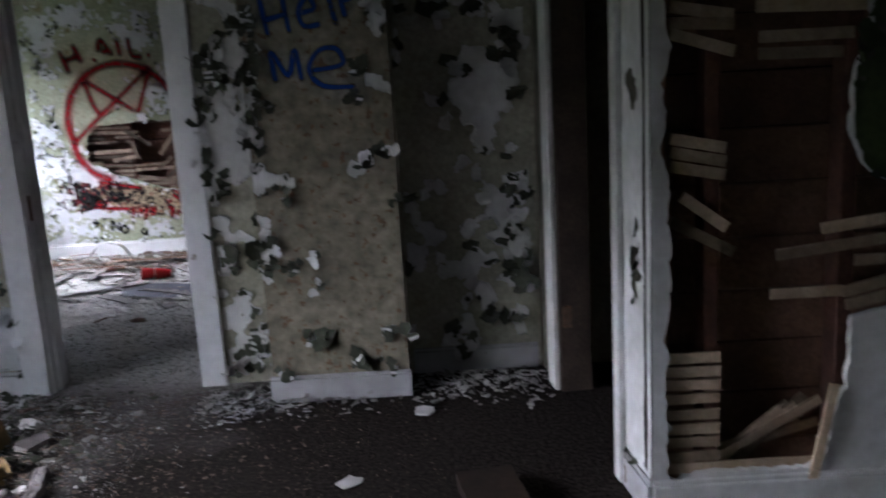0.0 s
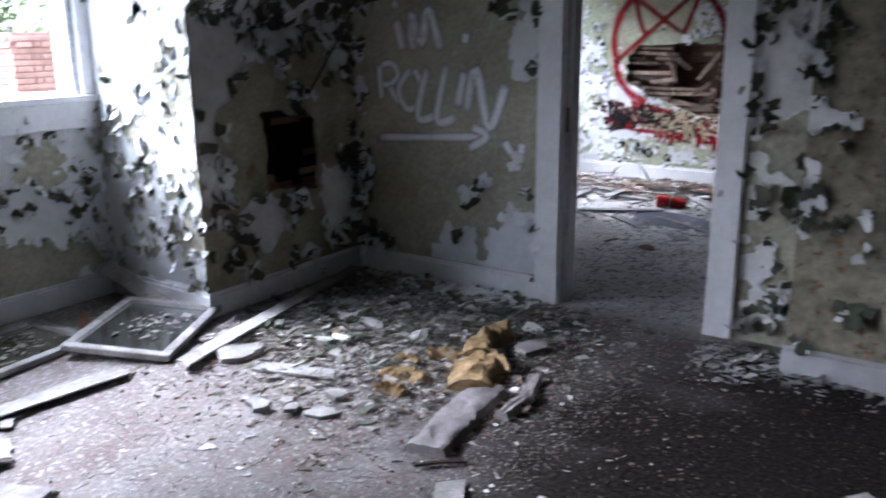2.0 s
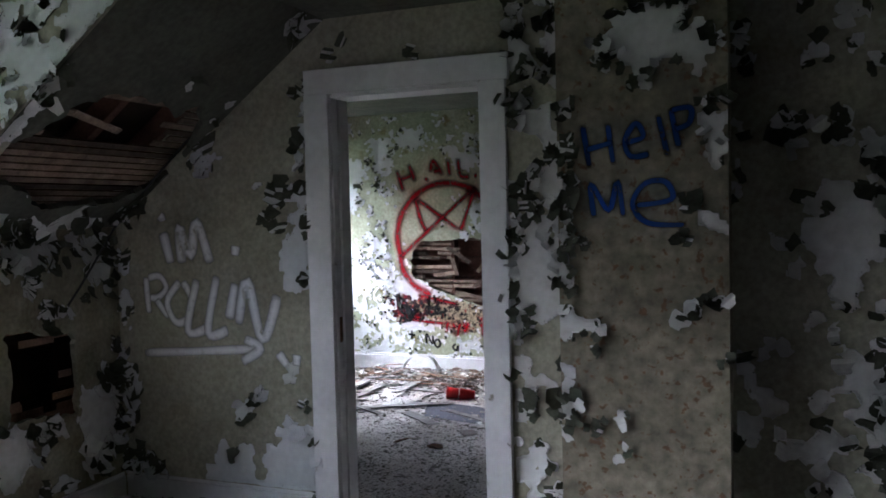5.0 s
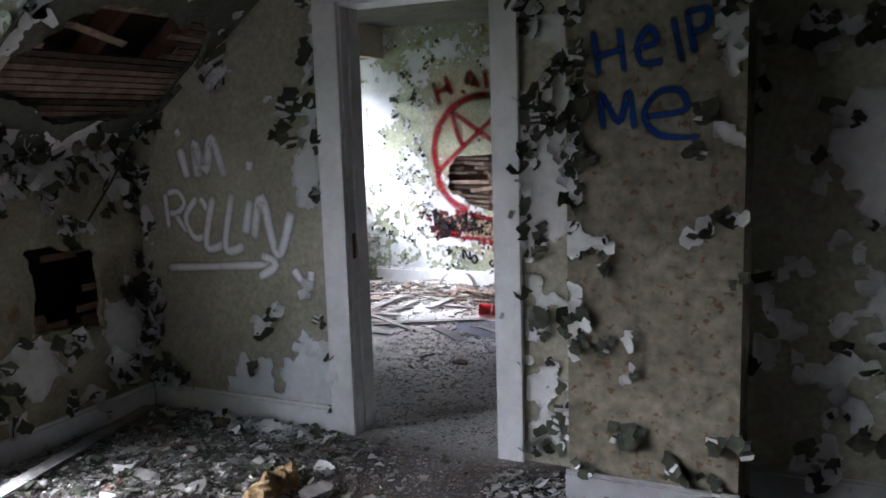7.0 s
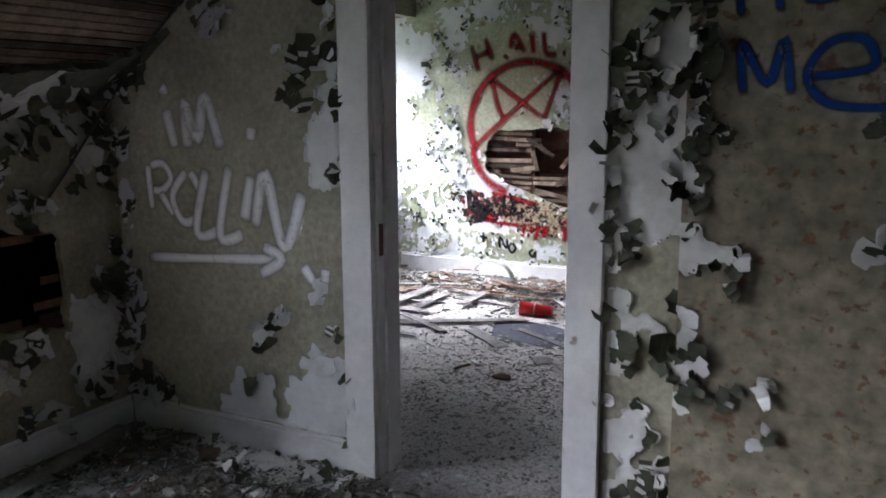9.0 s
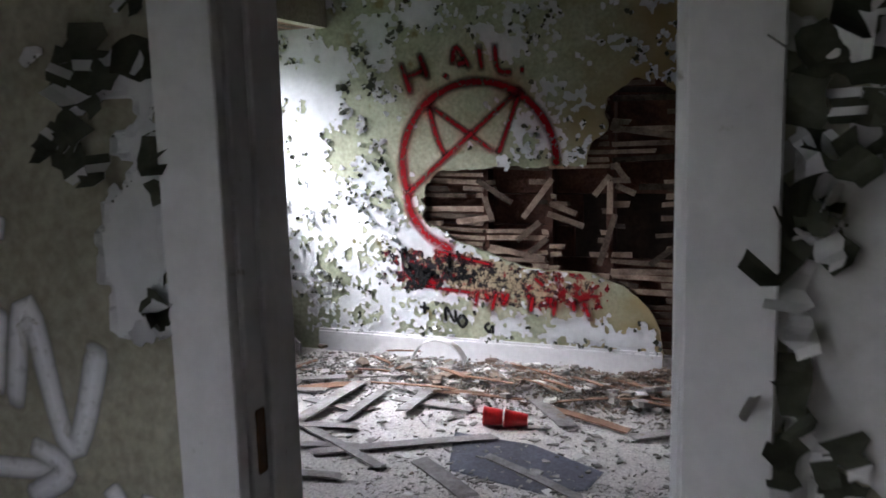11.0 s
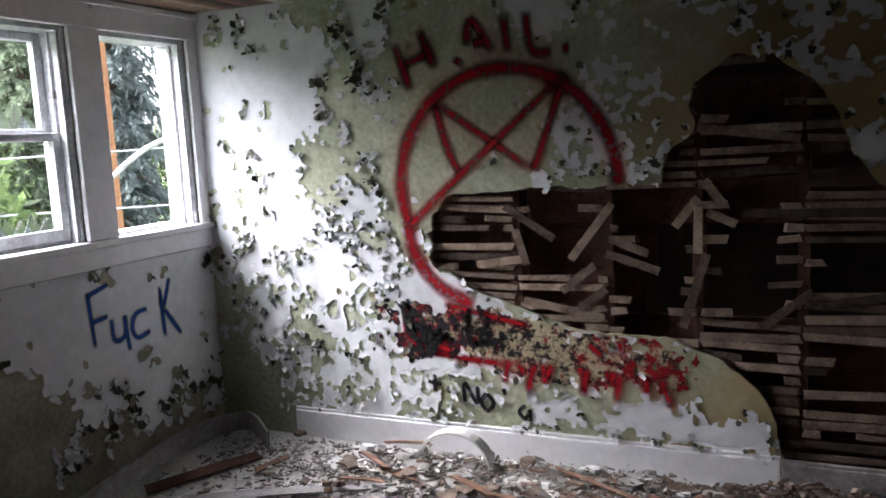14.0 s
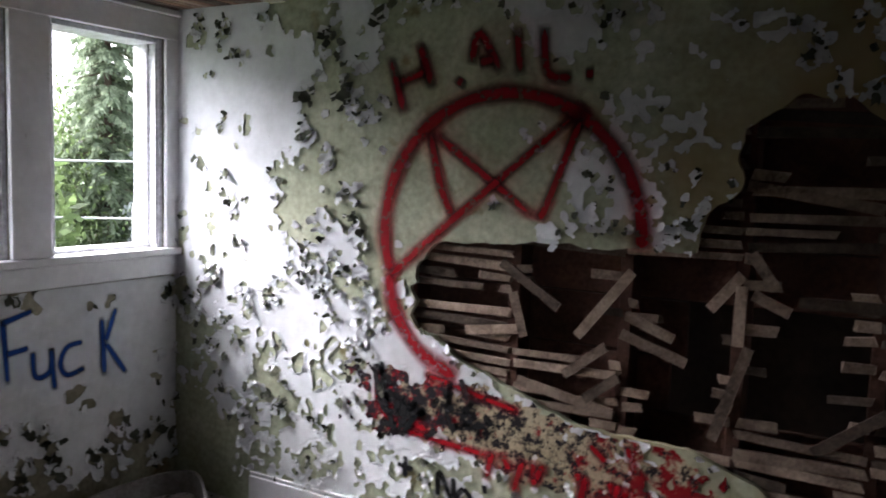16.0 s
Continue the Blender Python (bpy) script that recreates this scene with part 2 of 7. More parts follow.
def tag_mat():
    """Speckled red, black and cream of overpainted spray tags."""
    m = mat("speckled_tag_paint", (0.42, 0.36, 0.24), (0.32, 0.27, 0.17), 8, 0.8, 0.15, 60)
    nt = m.node_tree
    n = nt.nodes
    b = n["Principled BSDF"]
    tc = n.new("ShaderNodeTexCoord")
    sep = n.new("ShaderNodeSeparateXYZ")
    lin(nt, tc.outputs["Object"], sep.inputs[0])
    src = b.inputs["Base Color"].links[0].from_socket
    for colour, scale, cut, shift, axis_gain in (((0.20, 0.005, 0.009), 14, 0.60, (7, 5, 1), -0.26), ((0.012, 0.010, 0.012), 30, 0.49, (3, 1, 2), 0.10)):
        mp = n.new("ShaderNodeMapping")
        mp.inputs["Location"].default_value = shift
        lin(nt, tc.outputs["Object"], mp.inputs["Vector"])
        nz = n.new("ShaderNodeTexNoise")
        nz.inputs["Scale"].default_value, nz.inputs["Detail"].default_value = scale, 8
        nz.inputs["Roughness"].default_value = 0.72
        lin(nt, mp.outputs[0], nz.inputs["Vector"])
        ad = n.new("ShaderNodeMath")
        ad.operation = "MULTIPLY_ADD"
        ad.inputs[1].default_value = axis_gain
        ad2 = n.new("ShaderNodeMath")
        ad2.inputs[1].default_value = 2.60
        lin(nt, sep.outputs["X"], ad2.inputs[0])
        away = n.new("ShaderNodeMath")
        away.operation = "ABSOLUTE"
        lin(nt, ad2.outputs[0], away.inputs[0])
        lin(nt, away.outputs[0] if axis_gain < 0 else ad2.outputs[0], ad.inputs[0])
        ad.inputs[2].default_value = cut
        sb = n.new("ShaderNodeMath")
        sb.operation = "SUBTRACT"
        lin(nt, nz.outputs["Fac"], sb.inputs[0])
        lin(nt, ad.outputs[0], sb.inputs[1])
        mr = n.new("ShaderNodeMapRange")
        mr.inputs["From Min"].default_value, mr.inputs["From Max"].default_value = -0.03, 0.05
        lin(nt, sb.outputs[0], mr.inputs["Value"])
        mx = n.new("ShaderNodeMix")
        mx.data_type = "RGBA"
        mx.inputs["B"].default_value = (*colour, 1)
        lin(nt, mr.outputs["Result"], mx.inputs["Factor"])
        lin(nt, src, mx.inputs["A"])
        src = mx.outputs["Result"]
    lin(nt, src, b.inputs["Base Color"])
    return m


def translucent(m):
    """Leaves let some light through."""
    nt = m.node_tree
    n = nt.nodes
    b, out = n["Principled BSDF"], n["Material Output"]
    tr, mx = n.new("ShaderNodeBsdfTranslucent"), n.new("ShaderNodeMixShader")
    lin(nt, b.inputs["Base Color"].links[0].from_socket, tr.inputs["Color"])
    mx.inputs["Fac"].default_value = 0.5
    lin(nt, b.outputs[0], mx.inputs[1])
    lin(nt, tr.outputs[0], mx.inputs[2])
    lin(nt, mx.outputs[0], out.inputs["Surface"])


for m in (M_NEEDLE, M_BLUENEEDLE, M_LEAF):
    translucent(m)
M_OLDSASH = mat("grey_weathered_sash", (0.34, 0.335, 0.33), (0.20, 0.19, 0.185), 9, 0.7, 0.1, 60, spots=(0.12, 0.10, 0.08), spot_scale=14, spot_cut=0.64)
M_GLASS = glass_mat()
M_FAR = far_wall_mat()
M_SPRAYRED = spray_mat("red_spray", (0.22, 0.005, 0.011), 1.05)
M_SPRAYBLUE = spray_mat("blue_spray", (0.016, 0.055, 0.23), 0.75)
M_SPRAYWHITE = spray_mat("white_spray", (0.88, 0.89, 0.92), 1.0)
M_SPRAYBLACK = spray_mat("black_spray", (0.012, 0.012, 0.012))
M_TAG = tag_mat()


# ---- building tools ----
class Plane:
    """A flat frame: origin, u along, v up, n towards the room."""

    def __init__(self, origin, u, v=(0, 0, 1), flip=False):
        self.o, self.u, self.v = Vector(origin), Vector(u).normalized(), Vector(v).normalized()
        self.n = self.u.cross(self.v)
        if flip:
            self.n = -self.n

    def at(self, a, b, c=0.0):
        return self.o + self.u * a + self.v * b + self.n * c


def link_mesh(name, verts, faces, mats, parent=None, label="", face_mats=None, uvs=None, smooth=False):
    me = bpy.data.meshes.new(name)
    me.from_pydata([tuple(v) for v in verts], [], faces)
    for m in (mats if isinstance(mats, (list, tuple)) else [mats]):
        me.materials.append(m)
    if face_mats is not None:
        me.polygons.foreach_set("material_index", face_mats)
    if uvs is not None:
        layer = me.uv_layers.new(name="UVMap")
        loops = np.zeros(len(me.loops), dtype=np.int32)
        me.loops.foreach_get("vertex_index", loops)
        layer.data.foreach_set("uv", np.asarray(uvs, dtype=np.float32)[loops].ravel())
    if smooth:
        me.polygons.foreach_set("use_smooth", [True] * len(me.polygons))
    me.update()
    ob = new(name, me)
    if parent:
        ob.parent = parent
    if label:
        tagged(ob, label)
    return ob


def part(name, bm, material, parent=None, label=""):
    me = bpy.data.meshes.new(name)
    bmesh.ops.recalc_face_normals(bm, faces=bm.faces)
    bm.to_mesh(me)
    bm.free()
    me.materials.append(material)
    ob = new(name, me)
    if parent:
        ob.parent = parent
    if label:
        tagged(ob, label)
    return ob


def add_box(bm, lo, hi, m=None, bevel=0.0):
    r = bmesh.ops.create_cube(bm, size=1.0)
    c = [(a + b) / 2 for a, b in zip(lo, hi)]
    s = [abs(b - a) for a, b in zip(lo, hi)]
    for v in r["verts"]:
        v.co = Vector((v.co.x * s[0] + c[0], v.co.y * s[1] + c[1], v.co.z * s[2] + c[2]))
    if bevel:
        geom = list({e for v in r["verts"] for e in v.link_edges})
        out = bmesh.ops.bevel(bm, geom=geom, offset=bevel, segments=1, affect="EDGES")
        vs = list({v for f in out["faces"] for v in f.verts} | {v for v in r["verts"] if v.is_valid})
    else:
        vs = r["verts"]
    if m is not None:
        for v in vs:
            v.co = m @ v.co
    return vs


def box_part(name, lo, hi, material, parent=None, label="", bevel=0.003, m=None):
    bm = bmesh.new()
    add_box(bm, lo, hi, m, bevel)
    return part(name, bm, material, parent, label)


def plane_box(name, P, u0, u1, v0, v1, c0, c1, material, parent=None, label="", bevel=0.003):
    """A bevelled board in a plane's frame."""
    m = Matrix(((P.u.x, P.v.x, P.n.x, P.o.x), (P.u.y, P.v.y, P.n.y, P.o.y), (P.u.z, P.v.z, P.n.z, P.o.z), (0, 0, 0, 1)))
    return box_part(name, (u0, v0, c0), (u1, v1, c1), material, parent, label, bevel, m)


def slab(name, P, w, h, thick, material, openings=(), parent=None):
    """A wall of that thickness behind the plane, with openings (u0, u1, v0, v1) cut through."""
    us = sorted({0.0, w, *[min(max(x, 0), w) for o in openings for x in o[:2]]})
    vs = sorted({0.0, h, *[min(max(x, 0), h) for o in openings for x in o[2:]]})
    solid = {}
    for i in range(len(us) - 1):
        for j in range(len(vs) - 1):
            cu, cv = (us[i] + us[i + 1]) / 2, (vs[j] + vs[j + 1]) / 2
            solid[i, j] = not any(o[0] < cu < o[1] and o[2] < cv < o[3] for o in openings)
    verts, faces, index = [], [], {}

    def vert(i, j, k):
        if (i, j, k) not in index:
            index[i, j, k] = len(verts)
            verts.append(P.at(us[i], vs[j], -thick * k))
        return index[i, j, k]

    for (i, j), s in solid.items():
        if not s:
            continue
        q = [(i, j), (i + 1, j), (i + 1, j + 1), (i, j + 1)]
        faces.append([vert(*c, 0) for c in q])
        faces.append([vert(*c, 1) for c in reversed(q)])
        for a, b, nb in ((0, 1, (i, j - 1)), (1, 2, (i + 1, j)), (2, 3, (i, j + 1)), (3, 0, (i - 1, j))):
            if not solid.get(nb, False):
                faces.append([vert(*q[b], 0), vert(*q[a], 0), vert(*q[a], 1), vert(*q[b], 1)])
    return tagged(link_mesh(name, verts, faces, material, parent), kind="structure")


def prism(name, pts, direction, material, parent=None):
    """A flat outline pushed along a direction."""
    n = len(pts)
    d = Vector(direction)
    verts = [Vector(p) for p in pts] + [Vector(p) + d for p in pts]
    faces = [list(range(n)), list(range(2 * n - 1, n - 1, -1))] + [[i, (i + 1) % n, n + (i + 1) % n, n + i] for i in range(n)]
    return tagged(link_mesh(name, verts, faces, material, parent), kind="structure")


LATTICE = {}


def vnoise(U, V, freq, seed):
    if seed not in LATTICE:
        LATTICE[seed] = np.random.RandomState(seed).rand(128, 128)
    L = LATTICE[seed]
    x, y = U * freq + 37.3, V * freq + 11.7
    i, j = np.floor(x).astype(int), np.floor(y).astype(int)
    fx, fy = x - i, y - j
    fx, fy = fx * fx * (3 - 2 * fx), fy * fy * (3 - 2 * fy)
    a, b = L[i % 128, j % 128], L[(i + 1) % 128, j % 128]
    c, d = L[i % 128, (j + 1) % 128], L[(i + 1) % 128, (j + 1) % 128]
    return (a * (1 - fx) + b * fx) * (1 - fy) + (c * (1 - fx) + d * fx) * fy


def fbm(U, V, freq, seed, octaves=4, gain=0.6):
    total, amp, norm = 0.0, 1.0, 0.0
    for k in range(octaves):
        total = total + amp * (vnoise(U, V, freq * 2 ** k, seed + k) * 2 - 1)
        norm += amp
        amp *= gain
    return total / norm * 1.6


def blobs(U, V, items):
    """Soft patches (u, v, radius u, radius v, weight)."""
    total = np.zeros_like(U)
    for u, v, a, b, w in items:
        total += w * np.exp(-(((U - u) / a) ** 2 + ((V - v) / b) ** 2) ** 1.5)
    return total


def marching(field, us, vs):
    """Faces of the region where field > 0 on a grid, as vertex (u, v) and polygons, and its contour edges."""
    nu, nv = len(us), len(vs)
    pts, index, faces, rim = [], {}, [], []

    def corner(i, j):
        k = (i, j)
        if k not in index:
            index[k] = len(pts)
            pts.append((us[i], vs[j]))
        return index[k]

    def cross(i, j, i2, j2):
        k = (min((i, j), (i2, j2)), max((i, j), (i2, j2)))
        if k not in index:
            a, b = field[i, j], field[i2, j2]
            t = min(max(a / (a - b), 0.05), 0.95)
            index[k] = len(pts)
            pts.append((us[i] + (us[i2] - us[i]) * t, vs[j] + (vs[j2] - vs[j]) * t))
        return index[k]

    pos = field > 0
    count = pos[:-1, :-1].astype(int) + pos[1:, :-1] + pos[1:, 1:] + pos[:-1, 1:]
    for i, j in zip(*np.nonzero(count)):
        ring = ((i, j), (i + 1, j), (i + 1, j + 1), (i, j + 1))
        if count[i, j] == 4:
            faces.append([corner(*c) for c in ring])
            continue
        poly, cuts = [], []
        for k in range(4):
            a, b = ring[k], ring[(k + 1) % 4]
            if pos[a]:
                poly.append(corner(*a))
            if pos[a] != pos[b]:
                c = cross(*a, *b)
                poly.append(c)
                cuts.append((c, pos[a]))
        if len(poly) >= 3:
            faces.append(poly)
            if len(cuts) == 2:
                rim.append((cuts[0][0], cuts[1][0]) if cuts[0][1] else (cuts[1][0], cuts[0][0]))
    return np.array(pts), faces, rim


def grid(w, h, step):
    us, vs = np.linspace(0, w, max(2, int(w / step))), np.linspace(0, h, max(2, int(h / step)))
    U, V = np.meshgrid(us, vs, indexing="ij")
    return us, vs, U, V


def blur(a, n=1):
    for _ in range(n):
        p = np.pad(a, 1, mode="edge")
        a = (p[1:-1, 1:-1] * 2 + p[:-2, 1:-1] + p[2:, 1:-1] + p[1:-1, :-2] + p[1:-1, 2:]) / 6
    return a


def holed_plaster(name, P, w, h, hole, thick, material, step=0.025, parent=None):
    """A plaster coat with a ragged hole (where hole(U, V) > 0), its broken rim included."""
    us, vs, U, V = grid(w, h, step)
    pts, faces, rim = marching(-hole(U, V), us, vs)
    n = len(pts)
    verts = [P.at(a, b) for a, b in pts] + [P.at(a, b, -thick) for a, b in pts]
    allf = faces + [[n + k for k in reversed(f)] for f in faces] + [[a, b, n + b, n + a] for a, b in rim]
    return tagged(link_mesh(name, verts, allf, material, parent), kind="structure")


def flake_shell(verts, faces, fm, base, along, side, out, length, width, curl, rng):
    """One curled flake: attached at its base, bending out of the wall; front paint, back dark."""
    rows = 4
    k0 = len(verts)
    front = []
    theta, x, y = rng.uniform(0.08, 0.3), 0.0, 0.002
    for r in range(rows + 1):
        f = r / rows
        half = width * 0.5 * (1.0 - 0.45 * f ** 2) * rng.uniform(0.75, 1.15)
        shift = rng.uniform(-0.12, 0.12) * width
        c = base + along * x + out * y
        front += [c + side * (shift - half) + out * rng.uniform(0, 0.003), c + side * (shift + half) + out * rng.uniform(0, 0.003)]
        x += math.cos(theta) * length / rows
        y += math.sin(theta) * length / rows
        theta += curl / rows
    for c in front:
        verts.append(c)
    for c in front:
        verts.append(c - out * 0.0016)
    m = 2 * (rows + 1)
    for r in range(rows):
        a = k0 + 2 * r
        faces.append([a, a + 1, a + 3, a + 2])
        fm.append(0)
        faces.append([m + a + 2, m + a + 3, m + a + 1, m + a])
        fm.append(1)


def shards(U, V, cell, seed):
    """For each point the centre of its polygon, a random number and an angle."""
    r1, r2, r3, r4 = (np.random.RandomState(seed + q).rand(256, 256) for q in (80, 81, 82, 83))
    i, j = np.floor(U / cell).astype(int), np.floor(V / cell).astype(int)
    best = np.full(U.shape, 9.0)
    su, sv, rnd, ang = U.copy(), V.copy(), U * 0, U * 0
    for a in (-1, 0, 1):
        for b in (-1, 0, 1):
            ii, jj = i + a, j + b
            cu, cv = (ii + r1[ii % 256, jj % 256]) * cell, (jj + r2[ii % 256, jj % 256]) * cell
            d = (U - cu) ** 2 + (V - cv) ** 2
            m = d < best
            best = np.where(m, d, best)
            su, sv = np.where(m, cu, su), np.where(m, cv, sv)
            rnd, ang = np.where(m, r3[ii % 256, jj % 256], rnd), np.where(m, r4[ii % 256, jj % 256] * 6.283, ang)
    return su, sv, rnd, ang


def paint_coat(P, w, h, cover, seed, wall, step=0.014, lift=0.018, flakes=200, flake_size=(0.025, 0.07), front=None, keep=None, label="", down=0.75, cell=0.05, dark=0.5, scatter=0.55, press=None, curl_max=2.2):
    """The paint that is left on a wall: a thin torn sheet with lifting edges, and curled flakes along the tears."""
    rng = random.Random(seed)
    us, vs, U, V = grid(w, h, step)
    # the paint breaks along small polygons, each with its own chance, lift and tilt
    su, sv, rnd, tilt = shards(U, V, cell, seed)
    f = 0.18 * cover(U, V) + 0.82 * cover(su, sv) + scatter * (rnd - 0.5)
    if keep is not None:
        f = np.where(keep(U, V), f, -1.0)
    mask = (f > 0).astype(float)
    soft = 0.4 * mask + 0.6 * blur(mask, 1)
    inner = blur(mask, 5)
    curl = np.clip((vnoise(U, V, 11, seed + 70) - 0.2) * 1.6, 0, 1) ** 1.3
    edge = np.clip((0.98 - inner) / 0.48, 0, 1) ** 1.4
    lean = np.clip(0.5 + ((U - su) * np.cos(tilt) + (V - sv) * np.sin(tilt)) / cell, 0, 1)
    H = 0.0025 + lift * edge * (0.55 * curl + 0.6 * lean * (rnd > 0.35)) + 0.003 * vnoise(U, V, 7, seed + 71) * (inner > 0.9)
    if press is not None:
        # where spray has glued the paint down
        H = np.where(press(U, V), 0.0028, H)
    pts, faces, rim = marching(soft - 0.5, us, vs)
    if len(pts) == 0:
        return None
    fi = np.clip(pts[:, 0] / w * (len(us) - 1), 0, len(us) - 1.001)
    fj = np.clip(pts[:, 1] / h * (len(vs) - 1), 0, len(vs) - 1.001)
    i, j = fi.astype(int), fj.astype(int)
    a, b = fi - i, fj - j
    z = H[i, j] * (1 - a) * (1 - b) + H[i + 1, j] * a * (1 - b) + H[i, j + 1] * (1 - a) * b + H[i + 1, j + 1] * a * b
    o, u, v, n = (np.array(x) for x in (P.o, P.u, P.v, P.n))
    front_v = o + pts[:, :1] * u + pts[:, 1:] * v + z[:, None] * n
    back_v = front_v - n * 0.0016
    k = len(pts)
    lifted = z > 0.006
    verts = [tuple(x) for x in front_v] + [tuple(x) for x in back_v]
    fm = [0] * len(faces)
    # dark back paint, on the rims also painted in as edge shadow
    backs = [[k + q for q in reversed(fc)] for fc in faces if any(lifted[q] for q in fc)]
    allf = faces + backs + [[p, q, k + q, k + p] for p, q in rim]
    fm += [1] * (len(backs) + len(rim))
    # curled flakes along the tears
    fv, ff, ffm = [], [], []
    if rim and flakes:
        for _ in range(int(flakes * 1.6)):
            p, q = rng.choice(rim)
            pu, pv = (pts[p] + pts[q]) / 2
            if vnoise(np.array(pu), np.array(pv), 4.5, seed + 90) < 0.52 and rng.random() < 0.85:
                continue
            if press is not None and press(np.array(pu), np.array(pv)):
                continue
            ang = rng.gauss(-math.pi / 2, 0.9) if rng.random() < down else rng.uniform(0, 2 * math.pi)
            along = P.u * math.cos(ang) + P.v * math.sin(ang)
            side = P.u * -math.sin(ang) + P.v * math.cos(ang)
            L = rng.uniform(*flake_size)
            flake_shell(fv, ff, ffm, P.at(pu, pv, 0.003 + rng.random() * 0.006), along, side, P.n, L, L * rng.uniform(0.5, 1.2), rng.uniform(0.3, curl_max), rng)
            if rng.random() < dark:
                # turned over: its back shows
                for q in range(8):
                    ffm[-1 - q] = 1
    off = len(verts)
    verts += [tuple(x) for x in fv]
    allf += [[off + q for q in fc] for fc in ff]
    fm += ffm
    ob = link_mesh("peeling_paint", verts, allf, [front or M_WHITE, M_BACK], wall, label or "torn white paint with lifted curling edges", fm)
    return tagged(ob, kind="stuff")


def near_lines(U, V, strokes, r):
    """True where a point lies within r of any of the strokes."""
    hit = np.zeros(np.shape(U), bool)
    for st in strokes:
        for (a, b), (c, d) in zip(st[:-1], st[1:]):
            l2 = (c - a) ** 2 + (d - b) ** 2 or 1e-9
            t = np.clip(((U - a) * (c - a) + (V - b) * (d - b)) / l2, 0, 1)
            hit |= (U - a - t * (c - a)) ** 2 + (V - b - t * (d - b)) ** 2 < r * r
    return hit


def ribbon(verts, faces, uvs, P, pts, width, lift, taper=True):
    """A sprayed stroke through (u, v) points."""
    fine = []
    n = len(pts)
    for k in range(n - 1):
        p0, p1, p2, p3 = pts[max(k - 1, 0)], pts[k], pts[k + 1], pts[min(k + 2, n - 1)]
        steps = 6 if n > 2 else 10
        for s in range(steps):
            t = s / steps
            if n > 2:
                fine.append([0.5 * (2 * b + (c - a) * t + (2 * a - 5 * b + 4 * c - d) * t * t + (3 * b - a - 3 * c + d) * t ** 3) for a, b, c, d in zip(p0, p1, p2, p3)])
            else:
                fine.append([b + (c - b) * t for b, c in zip(p1, p2)])
    fine.append(list(pts[-1]))
    base = len(verts)
    m = len(fine)
    for k, (a, b) in enumerate(fine):
        a0, b0 = fine[max(k - 1, 0)]
        a1, b1 = fine[min(k + 1, m - 1)]
        du, dv = a1 - a0, b1 - b0
        ln = math.hypot(du, dv) or 1.0
        nu, nv = -dv / ln, du / ln
        wd = width * (0.96 + 0.08 * math.sin(k * 0.4 + a * 9))
        fade = 0.2 if k in (0, m - 1) else 0.85 if k in (1, m - 2) else 1.0
        for s, e in ((-1, 0.0), (-0.70, 0.10), (-0.36, 0.80), (0, 1.0), (0.36, 0.80), (0.70, 0.10), (1, 0.0)):
            verts.append(P.at(a + nu * wd * s * 0.5, b + nv * wd * s * 0.5, lift))
            uvs.append((k / m, e * fade))
        if k:
            for q in range(6):
                v0 = base + 7 * (k - 1) + q
                faces.append([v0, v0 + 1, v0 + 8, v0 + 7])


def graffiti(name, P, strokes, width, material, label, lift=0.006):
    ob = new(name)
    ob.empty_display_size = 0.1
    for k, st in enumerate(strokes):
        verts, faces, uvs = [], [], []
        ribbon(verts, faces, uvs, P, st, width[k] if isinstance(width, tuple) else width, lift + 0.0003 * k)
        link_mesh("stroke", verts, faces, material, ob, "", None, uvs)
    return tagged(ob, label, "graffiti")


def laths(parent, P, u0, u1, v0, v1, material, hole, pitch=0.048, high=0.036, rng=None, gaps=(), depth=0.008, back=-0.03, studs=()):
    """Rows of split wooden lath behind the plaster; each stick is a part of its own."""
    rng = rng or random.Random(5)
    v = v0
    cuts = sorted([u0, u1, *studs])
    while v < v1:
        for a, b in zip(cuts[:-1], cuts[1:]):
            mid = (a + b) / 2
            if any(g[0] < mid < g[1] and g[2] < v < g[3] for g in gaps):
                # broken stubs at the studs
                pieces = []
                if rng.random() < 0.35:
                    pieces.append((a, a + rng.uniform(0.05, 0.14)))
                if rng.random() < 0.35:
                    pieces.append((b - rng.uniform(0.05, 0.14), b))
            else:
                pieces = [(a, b)]
                if rng.random() < 0.12:
                    continue
                if rng.random() < 0.28:
                    c = rng.uniform(a + 0.08, b - 0.08) if b - a > 0.2 else mid
                    pieces = [(a, c - 0.02), (c + rng.uniform(0.01, 0.09), b)]
            for p, q in pieces:
                if q - p < 0.03:
                    continue
                tilt = rng.gauss(0, 0.028) if q - p > 0.3 else rng.gauss(0, 0.06)
                bm = bmesh.new()
                R = Matrix.Rotation(tilt, 4, "Z")
                L2 = (q - p) / 2
                m = Matrix(((P.u.x, P.v.x, P.n.x, 0), (P.u.y, P.v.y, P.n.y, 0), (P.u.z, P.v.z, P.n.z, 0), (0, 0, 0, 1)))
                m.translation = P.at((p + q) / 2, v + rng.gauss(0, 0.003), back + rng.uniform(-0.002, 0.003))
                hh = high * rng.uniform(0.74, 1.06)
                vs = add_box(bm, (-L2 + 0.001, -hh / 2, -depth / 2), (L2 - 0.001, hh / 2, depth / 2))
                for w_ in vs:
                    if abs(w_.co.x) > L2 * 0.9:
                        w_.co.y *= rng.uniform(0.7, 1.0)
                        w_.co.x += rng.uniform(-0.022, 0.004) * (1 if w_.co.x > 0 else -1)
                    w_.co = m @ R @ w_.co
                part("lath", bm, material, parent)
        v += pitch


